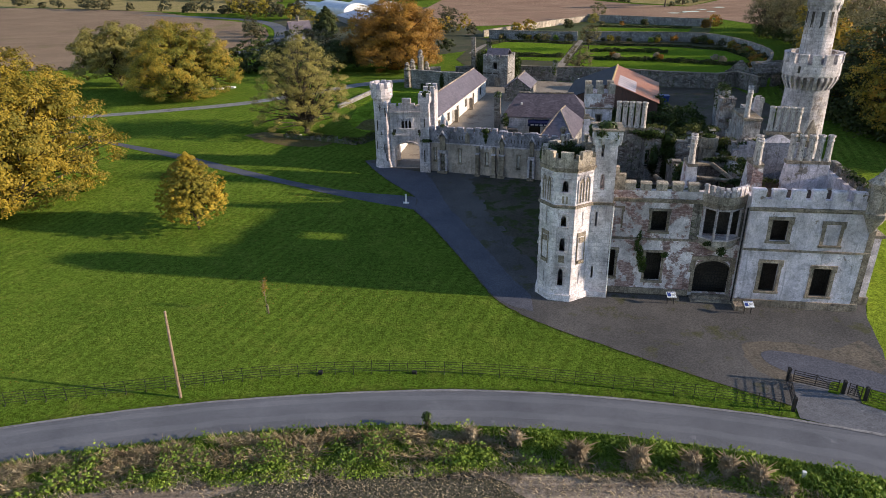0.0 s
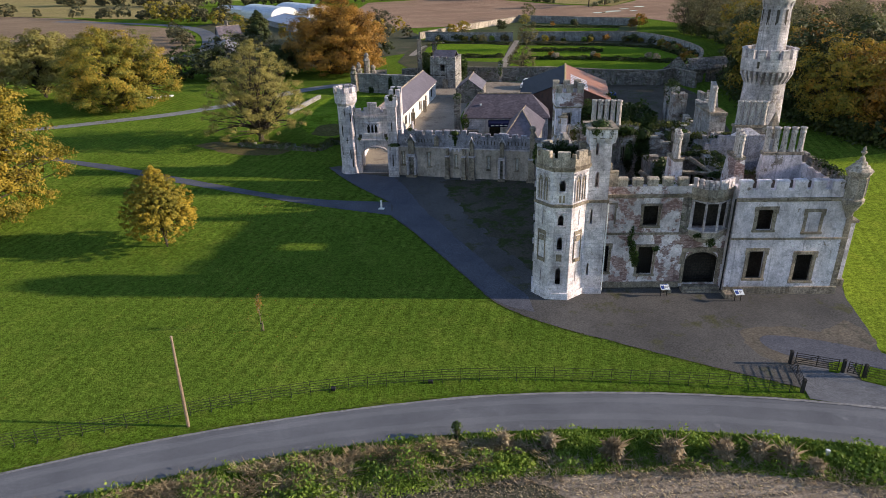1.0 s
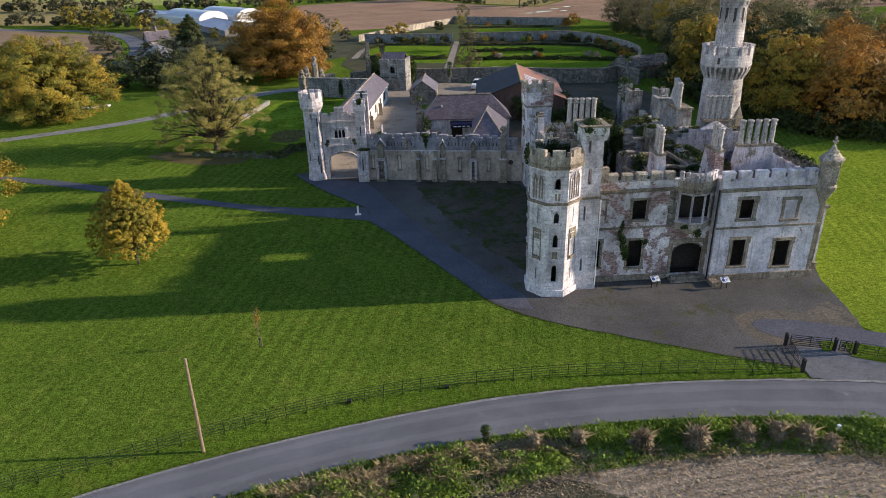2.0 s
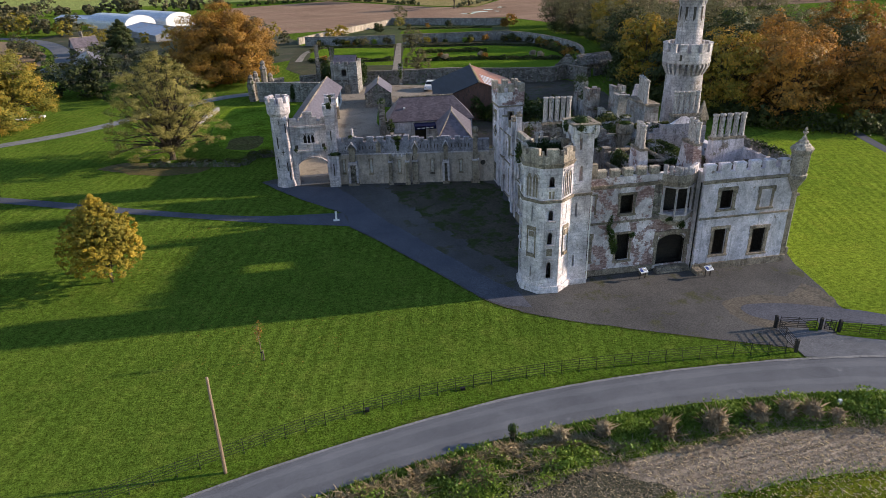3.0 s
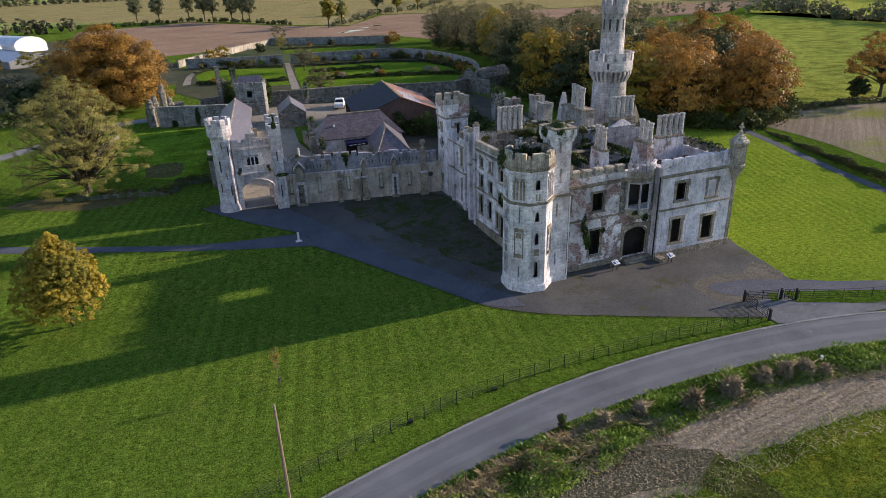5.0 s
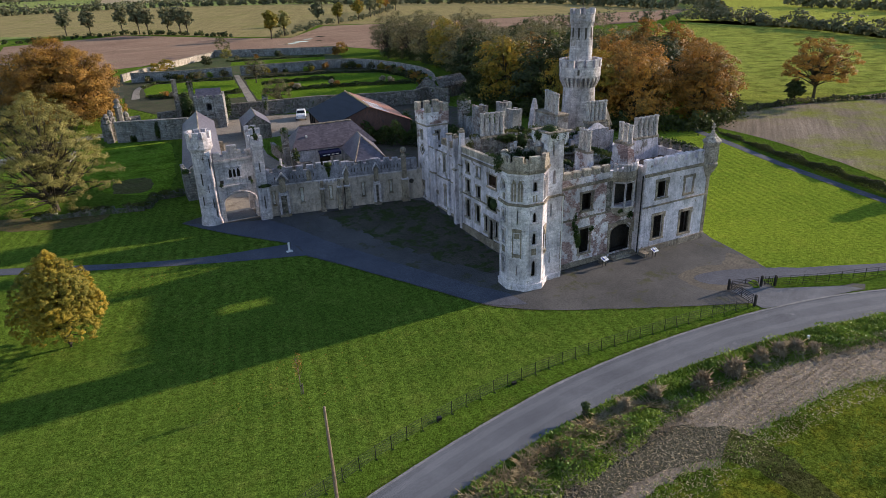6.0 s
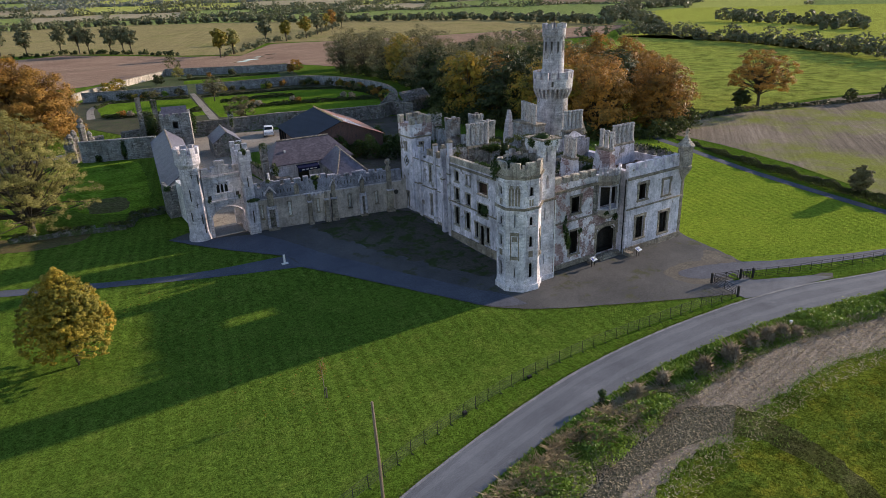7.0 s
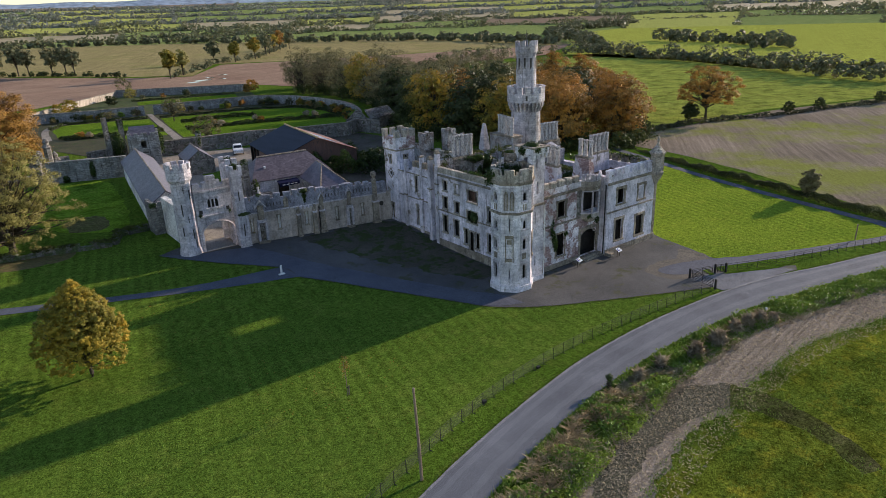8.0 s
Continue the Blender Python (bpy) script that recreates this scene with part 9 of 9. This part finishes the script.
# ---- lane side: weeds, dead stalks and stumps ----
def blades(name, pts, height, width, mat, seed, lean=0.45):
    """Upright stalks, each one narrow bent sliver."""
    rng = np.random.default_rng(seed)
    p = np.asarray(pts, float)
    n = len(p)
    a = rng.uniform(0, 2 * np.pi, n)
    h = height * rng.uniform(0.45, 1.3, n)
    d = np.stack([np.cos(a), np.sin(a), np.zeros(n)], 1)
    w = np.stack([-np.sin(a), np.cos(a), np.zeros(n)], 1) * (width * rng.uniform(0.6, 1.4, n))[:, None]
    ln = (lean * rng.uniform(0.1, 1.5, n) * h)[:, None]
    up = np.stack([np.zeros(n), np.zeros(n), h], 1)
    mid = p + up * 0.6 + d * ln * 0.4
    tip = p + up + d * ln
    v = np.stack([p - w, p + w, mid + w * 0.8, tip, mid - w * 0.8], 1).reshape(-1, 3)
    me = bpy.data.meshes.new(name)
    me.vertices.add(5 * n)
    me.vertices.foreach_set("co", v.ravel())
    me.loops.add(5 * n)
    me.loops.foreach_set("vertex_index", np.arange(5 * n, dtype=np.int32))
    me.polygons.add(n)
    me.polygons.foreach_set("loop_start", np.arange(0, 5 * n, 5, dtype=np.int32))
    me.polygons.foreach_set("loop_total", np.full(n, 5, dtype=np.int32))
    me.materials.append(mat)
    me.update(calc_edges=True)
    return me


def strip_points(n, seed, t0=0.0, t1=1.0, keep=None):
    """Places on the bank between the lane and the field."""
    rng = np.random.default_rng(seed)
    a = np.array([p for p in ROAD_NEAR if -50 < p[0] < 60])
    b = np.array([p for p in BANK if -52 < p[0] < 60])
    s = rng.uniform(0, 1, n)
    ia, ib = s * (len(a) - 1.001), s * (len(b) - 1.001)
    pa = a[ia.astype(int)] * (1 - ia % 1)[:, None] + a[ia.astype(int) + 1] * (ia % 1)[:, None]
    pb = b[ib.astype(int)] * (1 - ib % 1)[:, None] + b[ib.astype(int) + 1] * (ib % 1)[:, None]
    t = rng.uniform(t0, t1, n)[:, None]
    p = pa * (1 - t) + pb * t
    nz = np.array([noise.noise(Vector((x * 0.45, y * 0.9, seed % 3))) for x, y in p])
    p = np.concatenate([p, np.full((n, 1), 0.02)], 1)
    return p[keep(p, nz)] if keep else p


green = strip_points(36000, 1, 0.04, 0.95, lambda p, z: (z > -0.18) | (p[:, 0] > 9))
hgt = np.random.default_rng(3).uniform(0, 1, len(green)) ** 1.6
green[:, 2] += hgt * (0.35 + 0.25 * np.sin(green[:, 0] * 1.3) + 0.2 * np.sin(green[:, 0] * 3.1 + green[:, 1] * 2))
tagged(new("bank_weeds", leaf_mesh("bank_weeds", green, 0.085, WEEDS, 0.5, 31)), "leafy green weeds and nettles on the lane bank", "weeds", kind="stuff")
dry = strip_points(34000, 2, 0.14, 0.75, lambda p, z: z < 0.14 - 0.06 * np.maximum(p[:, 0] + 8, 0))
tagged(new("dead_stalks", blades("dead_stalks", dry, 0.3, 0.02, STRAW, 32, 1.7)), "matted pale dead grass and stalks on the bank", "dead grass", kind="stuff")
row = strip_points(9000, 7, 0.2, 0.35, lambda p, z: (p[:, 0] < -5.6) & (z > -0.25))
tagged(new("straw_row", blades("straw_row", row, 0.32, 0.014, STRAW, 39, 1.3)), "straight row of standing pale straw on the bank", "dead grass", kind="stuff")
fresh = strip_points(38000, 8, 0.4, 1.15, lambda p, z: (z > -0.1) & (p[:, 0] > -19) & (p[:, 0] < -1.5 + 2.0 * z))
fresh[:, 2] += np.random.default_rng(5).uniform(0, 0.3, len(fresh)) ** 1.2
tagged(new("fresh_weeds", leaf_mesh("fresh_weeds", fresh, 0.06, FRESH_GREEN, 0.5, 40)), "low bright green weeds spreading into the field", "weeds", kind="stuff")
tagged(new("rough_grass", blades("rough_grass", strip_points(30000, 4, 0.0, 1.05), 0.2, 0.02, WEEDS, 33, 0.9)), "rough green grass on the lane bank", "grass", kind="stuff")
dry2 = strip_points(12000, 5, 0.68, 1.18, lambda p, z: z < 0.15)
tagged(new("dead_weeds", blades("dead_weeds", dry2, 0.2, 0.018, DEAD_STEMS, 38, 1.6)), "brown dead weeds along the field's edge", "dead weeds", kind="stuff")
edge = []
rr = random.Random(8)
for line_pts, side in ((ROAD_FAR, 1), (EDGE_MAIN, -1), (EDGE_LAWN, -1)):
    for (x0, y0), (x1, y1) in zip(line_pts, line_pts[1:]):
        if -45 < x0 < 45:
            ln = math.hypot(x1 - x0, y1 - y0)
            if line_pts is ROAD_FAR and 14.4 < x0 < 25:
                continue
            for _ in range(int(ln * 26)):
                t, o = rr.random(), abs(rr.gauss(0, 0.16)) * side
                edge.append((x0 + (x1 - x0) * t - (y1 - y0) / ln * o, y0 + (y1 - y0) * t + (x1 - x0) / ln * o, ground_z(y0 + (y1 - y0) * t)))
tagged(new("edge_grass", blades("edge_grass", edge, 0.1, 0.016, LEAF_MOSS, 34, 0.7)), "longer grass along the lawn's edges", "grass", kind="stuff")
tus = []
for _ in range(9000):
    tus.append((rr.uniform(-14, 30), rr.uniform(8, 22), 0.03))
tus = [p for p in tus if noise.noise(Vector((p[0] * 0.3, p[1] * 0.3, 2))) > -0.05 and p[1] < 20.5 - max(0, p[0] - 12) * 0.12 and p[1] < 21 + (p[0] + 4) * 0.6]
for (x0, y0), (x1, y1) in zip(GREENING, GREENING[1:]):
    for _ in range(int(math.hypot(x1 - x0, y1 - y0) * 70)):
        t = rr.random()
        tus.append((x0 + (x1 - x0) * t + rr.gauss(0, 0.35), y0 + (y1 - y0) * t + rr.gauss(-0.1, 0.32), 0.03))
tagged(new("field_tufts", blades("field_tufts", tus, 0.11, 0.025, WEEDS, 36, 0.7)), "tufts of green crop in the near field", "crop", kind="stuff")
for i, (x, y, w, h) in enumerate([(-3.2, 27.4, 0.35, 0.9), (-0.8, 27.3, 0.42, 1.0), (2.4, 26.5, 0.6, 1.35), (5.4, 26.5, 0.75, 1.3), (8.1, 26.6, 0.55, 1.2), (9.8, 26.5, 0.5, 1.2), (11.1, 26.1, 0.55, 1.15), (12.3, 25.7, 0.5, 0.8)]):
    t = thing("dead_bush", (x, y, 0), "hunched clump of dead grey-brown stalks on the bank", "bush", "dead bushes")
    rg = np.random.default_rng(600 + i)
    k = 620
    ang, rad, zz = rg.uniform(0, 2 * np.pi, k), 0.85 * w * rg.uniform(0, 1, k) ** 0.5, rg.uniform(0, 1, k)
    p = np.stack([np.cos(ang) * rad * (1.1 - 0.5 * zz), np.sin(ang) * rad * (1.1 - 0.5 * zz), zz * h * 0.68], 1)
    o = new("dead_growth", blades("dead_growth", p + np.array([0, 0, 0.3 * h]), -h * 0.42, 0.014, DEAD_STEMS, 620 + i, -0.5))
    o.parent = t
    o = new("dead_tuft", blades("dead_tuft", p[::3] * np.array([0.9, 0.9, 1.0]), h * 0.4, 0.016, DEAD_STEMS, 660 + i, 1.1))
    o.parent = t
    part_local("stem", Geo().tube([(0, 0, -0.05), (0.03, 0, h * 0.4), (0, 0.03, h * 0.85)], [0.12, 0.1, 0.05], 6), BARK, t)
post = thing("ivy_post", (-5.7, 28.0, 0), "short old gatepost smothered in ivy", "post")
part_local("post_core", Geo().tube([(0, 0, 0), (0, 0, 0.95)], 0.13, 7), BARK, post)
ivy("ivy", [(-5.7, 28.0, 0.85, 0.32, 0.32, 0.3, 220), (-5.7, 28.0, 0.4, 0.2, 0.2, 0.4, 120)], 0.07, post, 71)
mk = single("marker_stone", Geo().box(13.4, 13.58, 26.8, 26.95, 0, 0.36).wear(0.03), WHITE_PAINT, "small white painted marker stone on the verge", "marker")

# ---- fences, gates, posts ----
def railing(name, line_pts, spacing, height, rails, label, post_r=0.013):
    """Estate railing: flat iron posts with thin rails through them."""
    f = thing(name, (line_pts[0][0], line_pts[0][1], 0), label, "fence")
    dist, pos = 0.0, []
    for (x0, y0), (x1, y1) in zip(line_pts, line_pts[1:]):
        ln = math.hypot(x1 - x0, y1 - y0)
        while dist <= ln:
            t = dist / ln
            pos.append((x0 + (x1 - x0) * t, y0 + (y1 - y0) * t, math.degrees(math.atan2(y1 - y0, x1 - x0))))
            dist += spacing
        dist -= ln
    base = None
    for x, y, a in pos:
        m = pose(x - line_pts[0][0], y - line_pts[0][1], 0, rr.uniform(-2, 2), rr.uniform(-2, 2), a)
        if base is None:
            base = part_local("fence_post", Geo().box(-0.011, 0.011, -post_r, post_r, -0.1, height).box(-0.012, 0.012, -0.2, 0.0, -0.05, 0.05), DARK_IRON, f)
            base.matrix_basis = m
        else:
            twin(base, "fence_post", m, f)
    for i in range(rails):
        z = height * (0.16 + 0.8 * i / (rails - 1))
        part("rail", Geo().tube([(x, y, z + rr.uniform(-0.012, 0.012)) for x, y, _ in pos], 0.012, 4), DARK_IRON, f)
    return f


FENCE = smooth_line([(-58, 11.4), (-45, 19.6), (-36, 24.4), (-31.3, 26.8), (-26.5, 28.2), (-21.6, 29.8), (-15.5, 31.7), (-8.6, 33.0), (-1.5, 33.4), (5.3, 33.1), (10.3, 32.75), (14.6, 32.15)], 6)
railing("estate_fence", FENCE, 1.15, 0.9, 5, "black iron estate railing along the lawn")
railing("estate_fence", smooth_line([(19.15, 33.6), (23.0, 31.95), (27.1, 30.6), (38.7, 26.6), (46, 23.6), (60, 17)], 5), 1.15, 0.9, 5, "black iron estate railing beside the side track")


def gate_post(x, y, h=0.92):
    g = Geo().box(x - 0.08, x + 0.08, y - 0.08, y + 0.08, 0, h).prism([(x - 0.11, y - 0.11), (x + 0.11, y - 0.11), (x + 0.11, y + 0.11), (x - 0.11, y + 0.11)], h, h + 0.1, 0.3)
    return single("gate_post", g, DARK_IRON, "stout black gatepost beside the lane entrance", "post", "gate posts")


for x, y in ((14.65, 32.15), (15.25, 35.1), (18.0, 34.15), (19.0, 33.62)):
    gate_post(x, y)


def field_gate(a, b2, label):
    w = Wall(a, b2)
    g = thing("metal_gate", (*w.at(w.len / 2, 0, 0)[:2], 0.1), label, "gate")
    for i in range(6):
        z = 0.14 + 0.145 * i
        part("gate_rail", Geo().tube([w.at(0.12, 0, z), w.at(w.len - 0.12, 0, z)], 0.022, 5), DARK_IRON, g)
    for s in (0.12, w.len / 2, w.len - 0.12):
        part("gate_stile", Geo().tube([w.at(s, 0, 0.1), w.at(s, 0, 0.92)], 0.025, 5), DARK_IRON, g)
    for s0, s1 in ((0.12, w.len / 2), (w.len - 0.12, w.len / 2)):
        part("gate_brace", Geo().tube([w.at(s0, -0.02, 0.16), w.at(s1, -0.02, 0.86)], 0.018, 5), DARK_IRON, g)
    return g


field_gate((15.2, 34.95), (14.7, 32.32), "black tubular field gate standing open")
field_gate((15.4, 35.05), (17.85, 34.22), "black tubular field gate across the entrance")
field_gate((18.12, 34.1), (18.9, 33.68), "narrow black pedestrian gate")
# timber pole, sapling with its stake
pole = thing("timber_pole", (-20.95, 28.85, 0), "tall bare weathered timber pole by the fence", "pole")
part_local("pole_shaft", Geo().tube([(0, 0, -0.2), (0.01, 0.1, 2.0), (0, 0.22, 4.0), (0.0, 0.34, 5.75)], [0.095, 0.088, 0.078, 0.065], 9), POLE_WOOD, pole)
part_local("pole_cap", Geo().tube([(0.0, 0.34, 5.74), (0.0, 0.345, 5.8)], [0.085, 0.05], 9), POLE_WOOD, pole)
sap = thing("sapling", (-19.75, 39.1, 0), "thin bare sapling tied to a short stake", "sapling")
part_local("stem", Geo().tube([(0, 0, -0.05), (0.03, 0.05, 1.2), (-0.04, 0.15, 2.75)], [0.03, 0.022, 0.008], 5), POLE_WOOD, sap)
for i in range(9):
    z, a = 1.2 + 0.16 * i, i * 2.4
    part_local("twig", Geo().tube([(0.02 - 0.05 * (z - 1.2) / 1.5, 0.05 + 0.07 * (z - 1.2), z), (0.26 * math.cos(a), 0.08 + 0.26 * math.sin(a), z + 0.42)], [0.011, 0.005], 4), POLE_WOOD, sap)
o = new("leaves", leaf_mesh("leaves", np.random.default_rng(4).normal(0, 1, (150, 3)) * np.array([0.16, 0.16, 0.4]) + np.array([0, 0.12, 2.2]), 0.05, LEAF_COPPER, 0.2, 4))
o.parent = sap
part_local("stake", Geo().box(0.1, 0.17, -0.03, 0.04, -0.05, 0.75), POLE_WOOD, sap, "pale timber stake")
part_local("tie", Geo().box(-0.03, 0.16, -0.02, 0.03, 0.58, 0.64), DARK_IRON, sap)
for x, y in ((-13.3, 32.25), (-7.4, 33.0)):
    single("drain_cover", Geo().box(x - 0.14, x + 0.14, y - 0.1, y + 0.1, 0, 0.2).wear(0.03), DARK_IRON, "small dark iron box at the foot of the fence", "cover")
# interpretation boards
for x, y, a in ((9.8, 44.05, 8), (15.0, 43.2, 8)):
    b3 = thing("info_board", (x, y, 0), "sloping white and blue information board on black legs", "sign", "information boards")
    b3.rotation_euler = (0, 0, radians(a))
    b3.scale = (0.84, 0.84, 0.84)
    for s in (-0.28, 0.28):
        part_local("leg", Geo().box(s - 0.03, s + 0.03, -0.03, 0.03, 0, 0.85), DARK_IRON, b3)
        part_local("foot", Geo().box(s - 0.04, s + 0.04, -0.25, 0.25, 0, 0.03), DARK_IRON, b3)
    p = part_local("panel", Geo().slab([(-0.4, -0.3, 0.82), (0.4, -0.3, 0.82), (0.4, 0.22, 1.1), (-0.4, 0.22, 1.1)], 0.04), PANEL_PRINT, b3)
    for k, (x0, x1, u0, u1) in enumerate([(-0.35, 0.35, 0.84, 0.95), (-0.35, -0.06, 0.15, 0.75), (0.0, 0.35, 0.55, 0.6), (0.0, 0.35, 0.42, 0.47), (0.0, 0.28, 0.29, 0.34)]):
        part_local("printed_bar" if k != 1 else "printed_picture", Geo().slab([(x, -0.3 + 0.52 * u, 0.824 + 0.28 * u) for x, u in ((x0, u0), (x1, u0), (x1, u1), (x0, u1))], 0.003), BLUE_PAINT if k < 2 else DARK_IRON, p)
# white sign on the gravel
ab = thing("sign_stand", (-13.95, 62.0, ground_z(62) + 0.03), "small white sign stand at the path's fork", "sign")
part_local("base", Geo().box(-0.3, 0.3, -0.18, 0.18, 0, 0.07), WHITE_PAINT, ab)
part_local("board", Geo().box(-0.1, 0.1, 0.0, 0.05, 0.07, 0.95), WHITE_PAINT, ab)
# post on the far lawn
single("lawn_post", Geo().tube([(37.5, 29.3, 0), (37.5, 29.3, 1.7)], 0.07, 7), POLE_WOOD, "short timber post on the grass", "post")
# low mossy wall remains under the half-bare tree
ruinline = [(-20.2, 86.6), (-23.8, 86.6), (-25.0, 83.3), (-28.1, 84.1), (-31.6, 85.2), (-36.4, 86.2)]
for i, (a, b2) in enumerate(zip(ruinline, ruinline[1:])):
    w = Wall(a, b2)
    t = thing("low_ruined_wall", (*a, 0.7), "low mossy stretch of tumbled stone wall in the grass", "wall")
    rg = random.Random(40 + i)
    lows, s = [], 0.0
    while s < w.len:
        e = min(w.len, s + rg.uniform(0.4, 0.9))
        lows.append((s, e, round(rg.uniform(1.05, 1.6), 2)))
        s = e
    part("wall_face", w.solid(Geo(), 0.5, 1.65, 0.7, tops=lows).wear(0.16, i), MOSS_STONE, t)
    ivy("moss_growth", [(*w.at(rg.uniform(0, w.len), 0.35, 1.45), 0.7, 0.5, 0.3, 120) for _ in range(int(w.len * 1.2))], 0.1, t, 90 + i, LEAF_MOSS, "moss and brambles on the stones")
sw2 = thing("low_wall", (-33, 111, 0.7), "low whitish dry-stone wall leading to the drive", "wall")
lwall = Wall((-34.2, 105), (-31.8, 118))
part("wall_face", lwall.solid(Geo(), 0.6, 1.35, 0.5).wear(0.1), GREY_STONE, sw2)
for x, y in ((-64.1, 120.6), (-62.2, 122.0)):
    single("white_slab", Geo().box(x - 1.1, x + 1.1, y - 0.5, y + 0.5, 0.65, 0.95).wear(0.05), WHITE_PAINT, "pale stone slab lying on the grass", "slab", "stone slabs")
# rough grass, its colour raised to paint sun the stable blocks
sheet("paddock", ragged(smooth_line([(-30.2, 96), (-27, 90.6), (-22.2, 89.2), (-20.2, 96), (-19.0, 106), (-18.2, 117), (-21, 121), (-29.8, 119.5), (-31.5, 108), (-30.2, 96)], 4), 0.5, 0.8, 4), 0.014, lawn("sun_brightened_grass", (0.10, 0.18, 0.018), (0.17, 0.27, 0.024), (0.21, 0.26, 0.04), coarse=0.4), "rough green paddock beside the stable, sunlight put into its colour", "lawn")
sheet("bare_patch", ragged(smooth_line([(-28, 92), (-24.5, 90.5), (-23, 94), (-24, 98), (-27.5, 97), (-28, 92)], 4), 0.4, 0.7), 0.02, WORN_GRASS, "trodden patch of worn grass", "ground")
sheet("leaf_litter", ragged(smooth_line([(-43, 86.5), (-36, 82), (-30, 81.6), (-29, 84.5), (-34, 86), (-40, 88.5), (-43, 86.5)], 4), 0.4, 0.7), 0.014, surface("fallen_leaves", (0.10, 0.085, 0.035), (0.15, 0.12, 0.05), (0.07, 0.10, 0.02), 0.6, 5), "brown fallen leaves under a tree", "ground")


# ---- car and skip ----
def car(at, turn):
    c = thing("parked_car", at, "white family car parked in the yard", "car")
    c.rotation_euler = (0, 0, radians(turn))
    prof = [(-2.15, 0.35), (-2.2, 0.75), (-2.0, 1.0), (-1.75, 1.45), (-1.2, 1.62), (0.3, 1.6), (0.95, 1.15), (1.9, 0.98), (2.15, 0.75), (2.15, 0.35)]
    g = Geo()
    n = len(prof)
    for w, sgn in ((0.88, -1), (0.88, 1)):
        g.v += [(x, sgn * (w - max(0, z - 0.9) * 0.22), z) for x, z in prof]
    g.f = [tuple(range(n)), tuple(range(2 * n - 1, n - 1, -1))] + [(i, n + i, n + (i + 1) % n, (i + 1) % n) for i in range(n)]
    part_local("body", g, WHITE_PAINT, c)
    for x in (-1.35, 1.3):
        for y in (-0.84, 0.84):
            wz = part_local("wheel", Geo().tube([(x, y - 0.1, 0.33), (x, y + 0.1, 0.33)], 0.33, 14), RUBBER, c)
            part_local("hub", Geo().tube([(x, y - 0.11, 0.33), (x, y + 0.11, 0.33)], 0.19, 10), LAMP_GLASS, wz)
    part_local("windscreen", Geo().slab([(0.42, -0.66, 1.56), (0.42, 0.66, 1.56), (0.96, 0.74, 1.18), (0.96, -0.74, 1.18)], 0.02), DARK_GLASS, c)
    part_local("rear_window", Geo().slab([(-1.42, 0.62, 1.6), (-1.42, -0.62, 1.6), (-1.9, -0.7, 1.2), (-1.9, 0.7, 1.2)], 0.02), DARK_GLASS, c)
    for sgn in (-1, 1):
        part_local("side_window", Geo().hexa([(-1.5, sgn * 0.79, 1.12), (0.75, sgn * 0.79, 1.12), (0.75, sgn * 0.83, 1.12), (-1.5, sgn * 0.83, 1.12), (-1.2, sgn * 0.7, 1.5), (0.3, sgn * 0.7, 1.5), (0.3, sgn * 0.745, 1.5), (-1.2, sgn * 0.745, 1.5)]), DARK_GLASS, c)
        part_local("headlight", Geo().box(2.05, 2.17, sgn * 0.62 - 0.16, sgn * 0.62 + 0.16, 0.68, 0.86), LAMP_GLASS, c)
    return c


car((6.2, 124.6, 0.74), 252)
skip = thing("blue_skip", (19.4, 114.0, 0.7), "blue metal skip in the rear yard", "skip")
part("tub", Geo().prism([(18.5, 113.4), (20.3, 113.4), (20.3, 114.6), (18.5, 114.6)], 0.72, 1.6, 1.15), BLUE_PAINT, skip)
part("rim", Geo().prism([(18.3, 113.25), (20.5, 113.25), (20.5, 114.75), (18.3, 114.75)], 1.6, 1.67), BLUE_PAINT, skip)

# cut straw lying on the stubble
straw = []
for _ in range(26000):
    x, y = rr.uniform(-16, 34), rr.uniform(14, 26)
    straw.append((x, y, 0.012))
bank_y = lambda x: float(np.interp(x, [p[0] for p in BANK], [p[1] for p in BANK]))
straw = [p for p in straw if p[1] < bank_y(p[0]) + 0.3 and p[1] > bank_y(p[0]) - 5.0]
tagged(new("cut_straw", blades("cut_straw", straw, 0.085, 0.024, STRAW, 37, 2.2)), "short cut straw littering the headland", "straw", kind="stuff")
tree_line("farm_trees", [(-70, 206), (-64, 212), (-56, 214)], 8, 3.5, 0.2, LEAF_HEDGE, "trees round the cottage", 418, 2.0, 900, 0.1)
tree_line("farm_trees", [(-52, 236), (-46, 246), (-40, 256), (-34, 250)], 6, 4, 0.24, LEAF_HEDGE, "trees by the farm sheds", 419, 3.0, 500, 0.1)
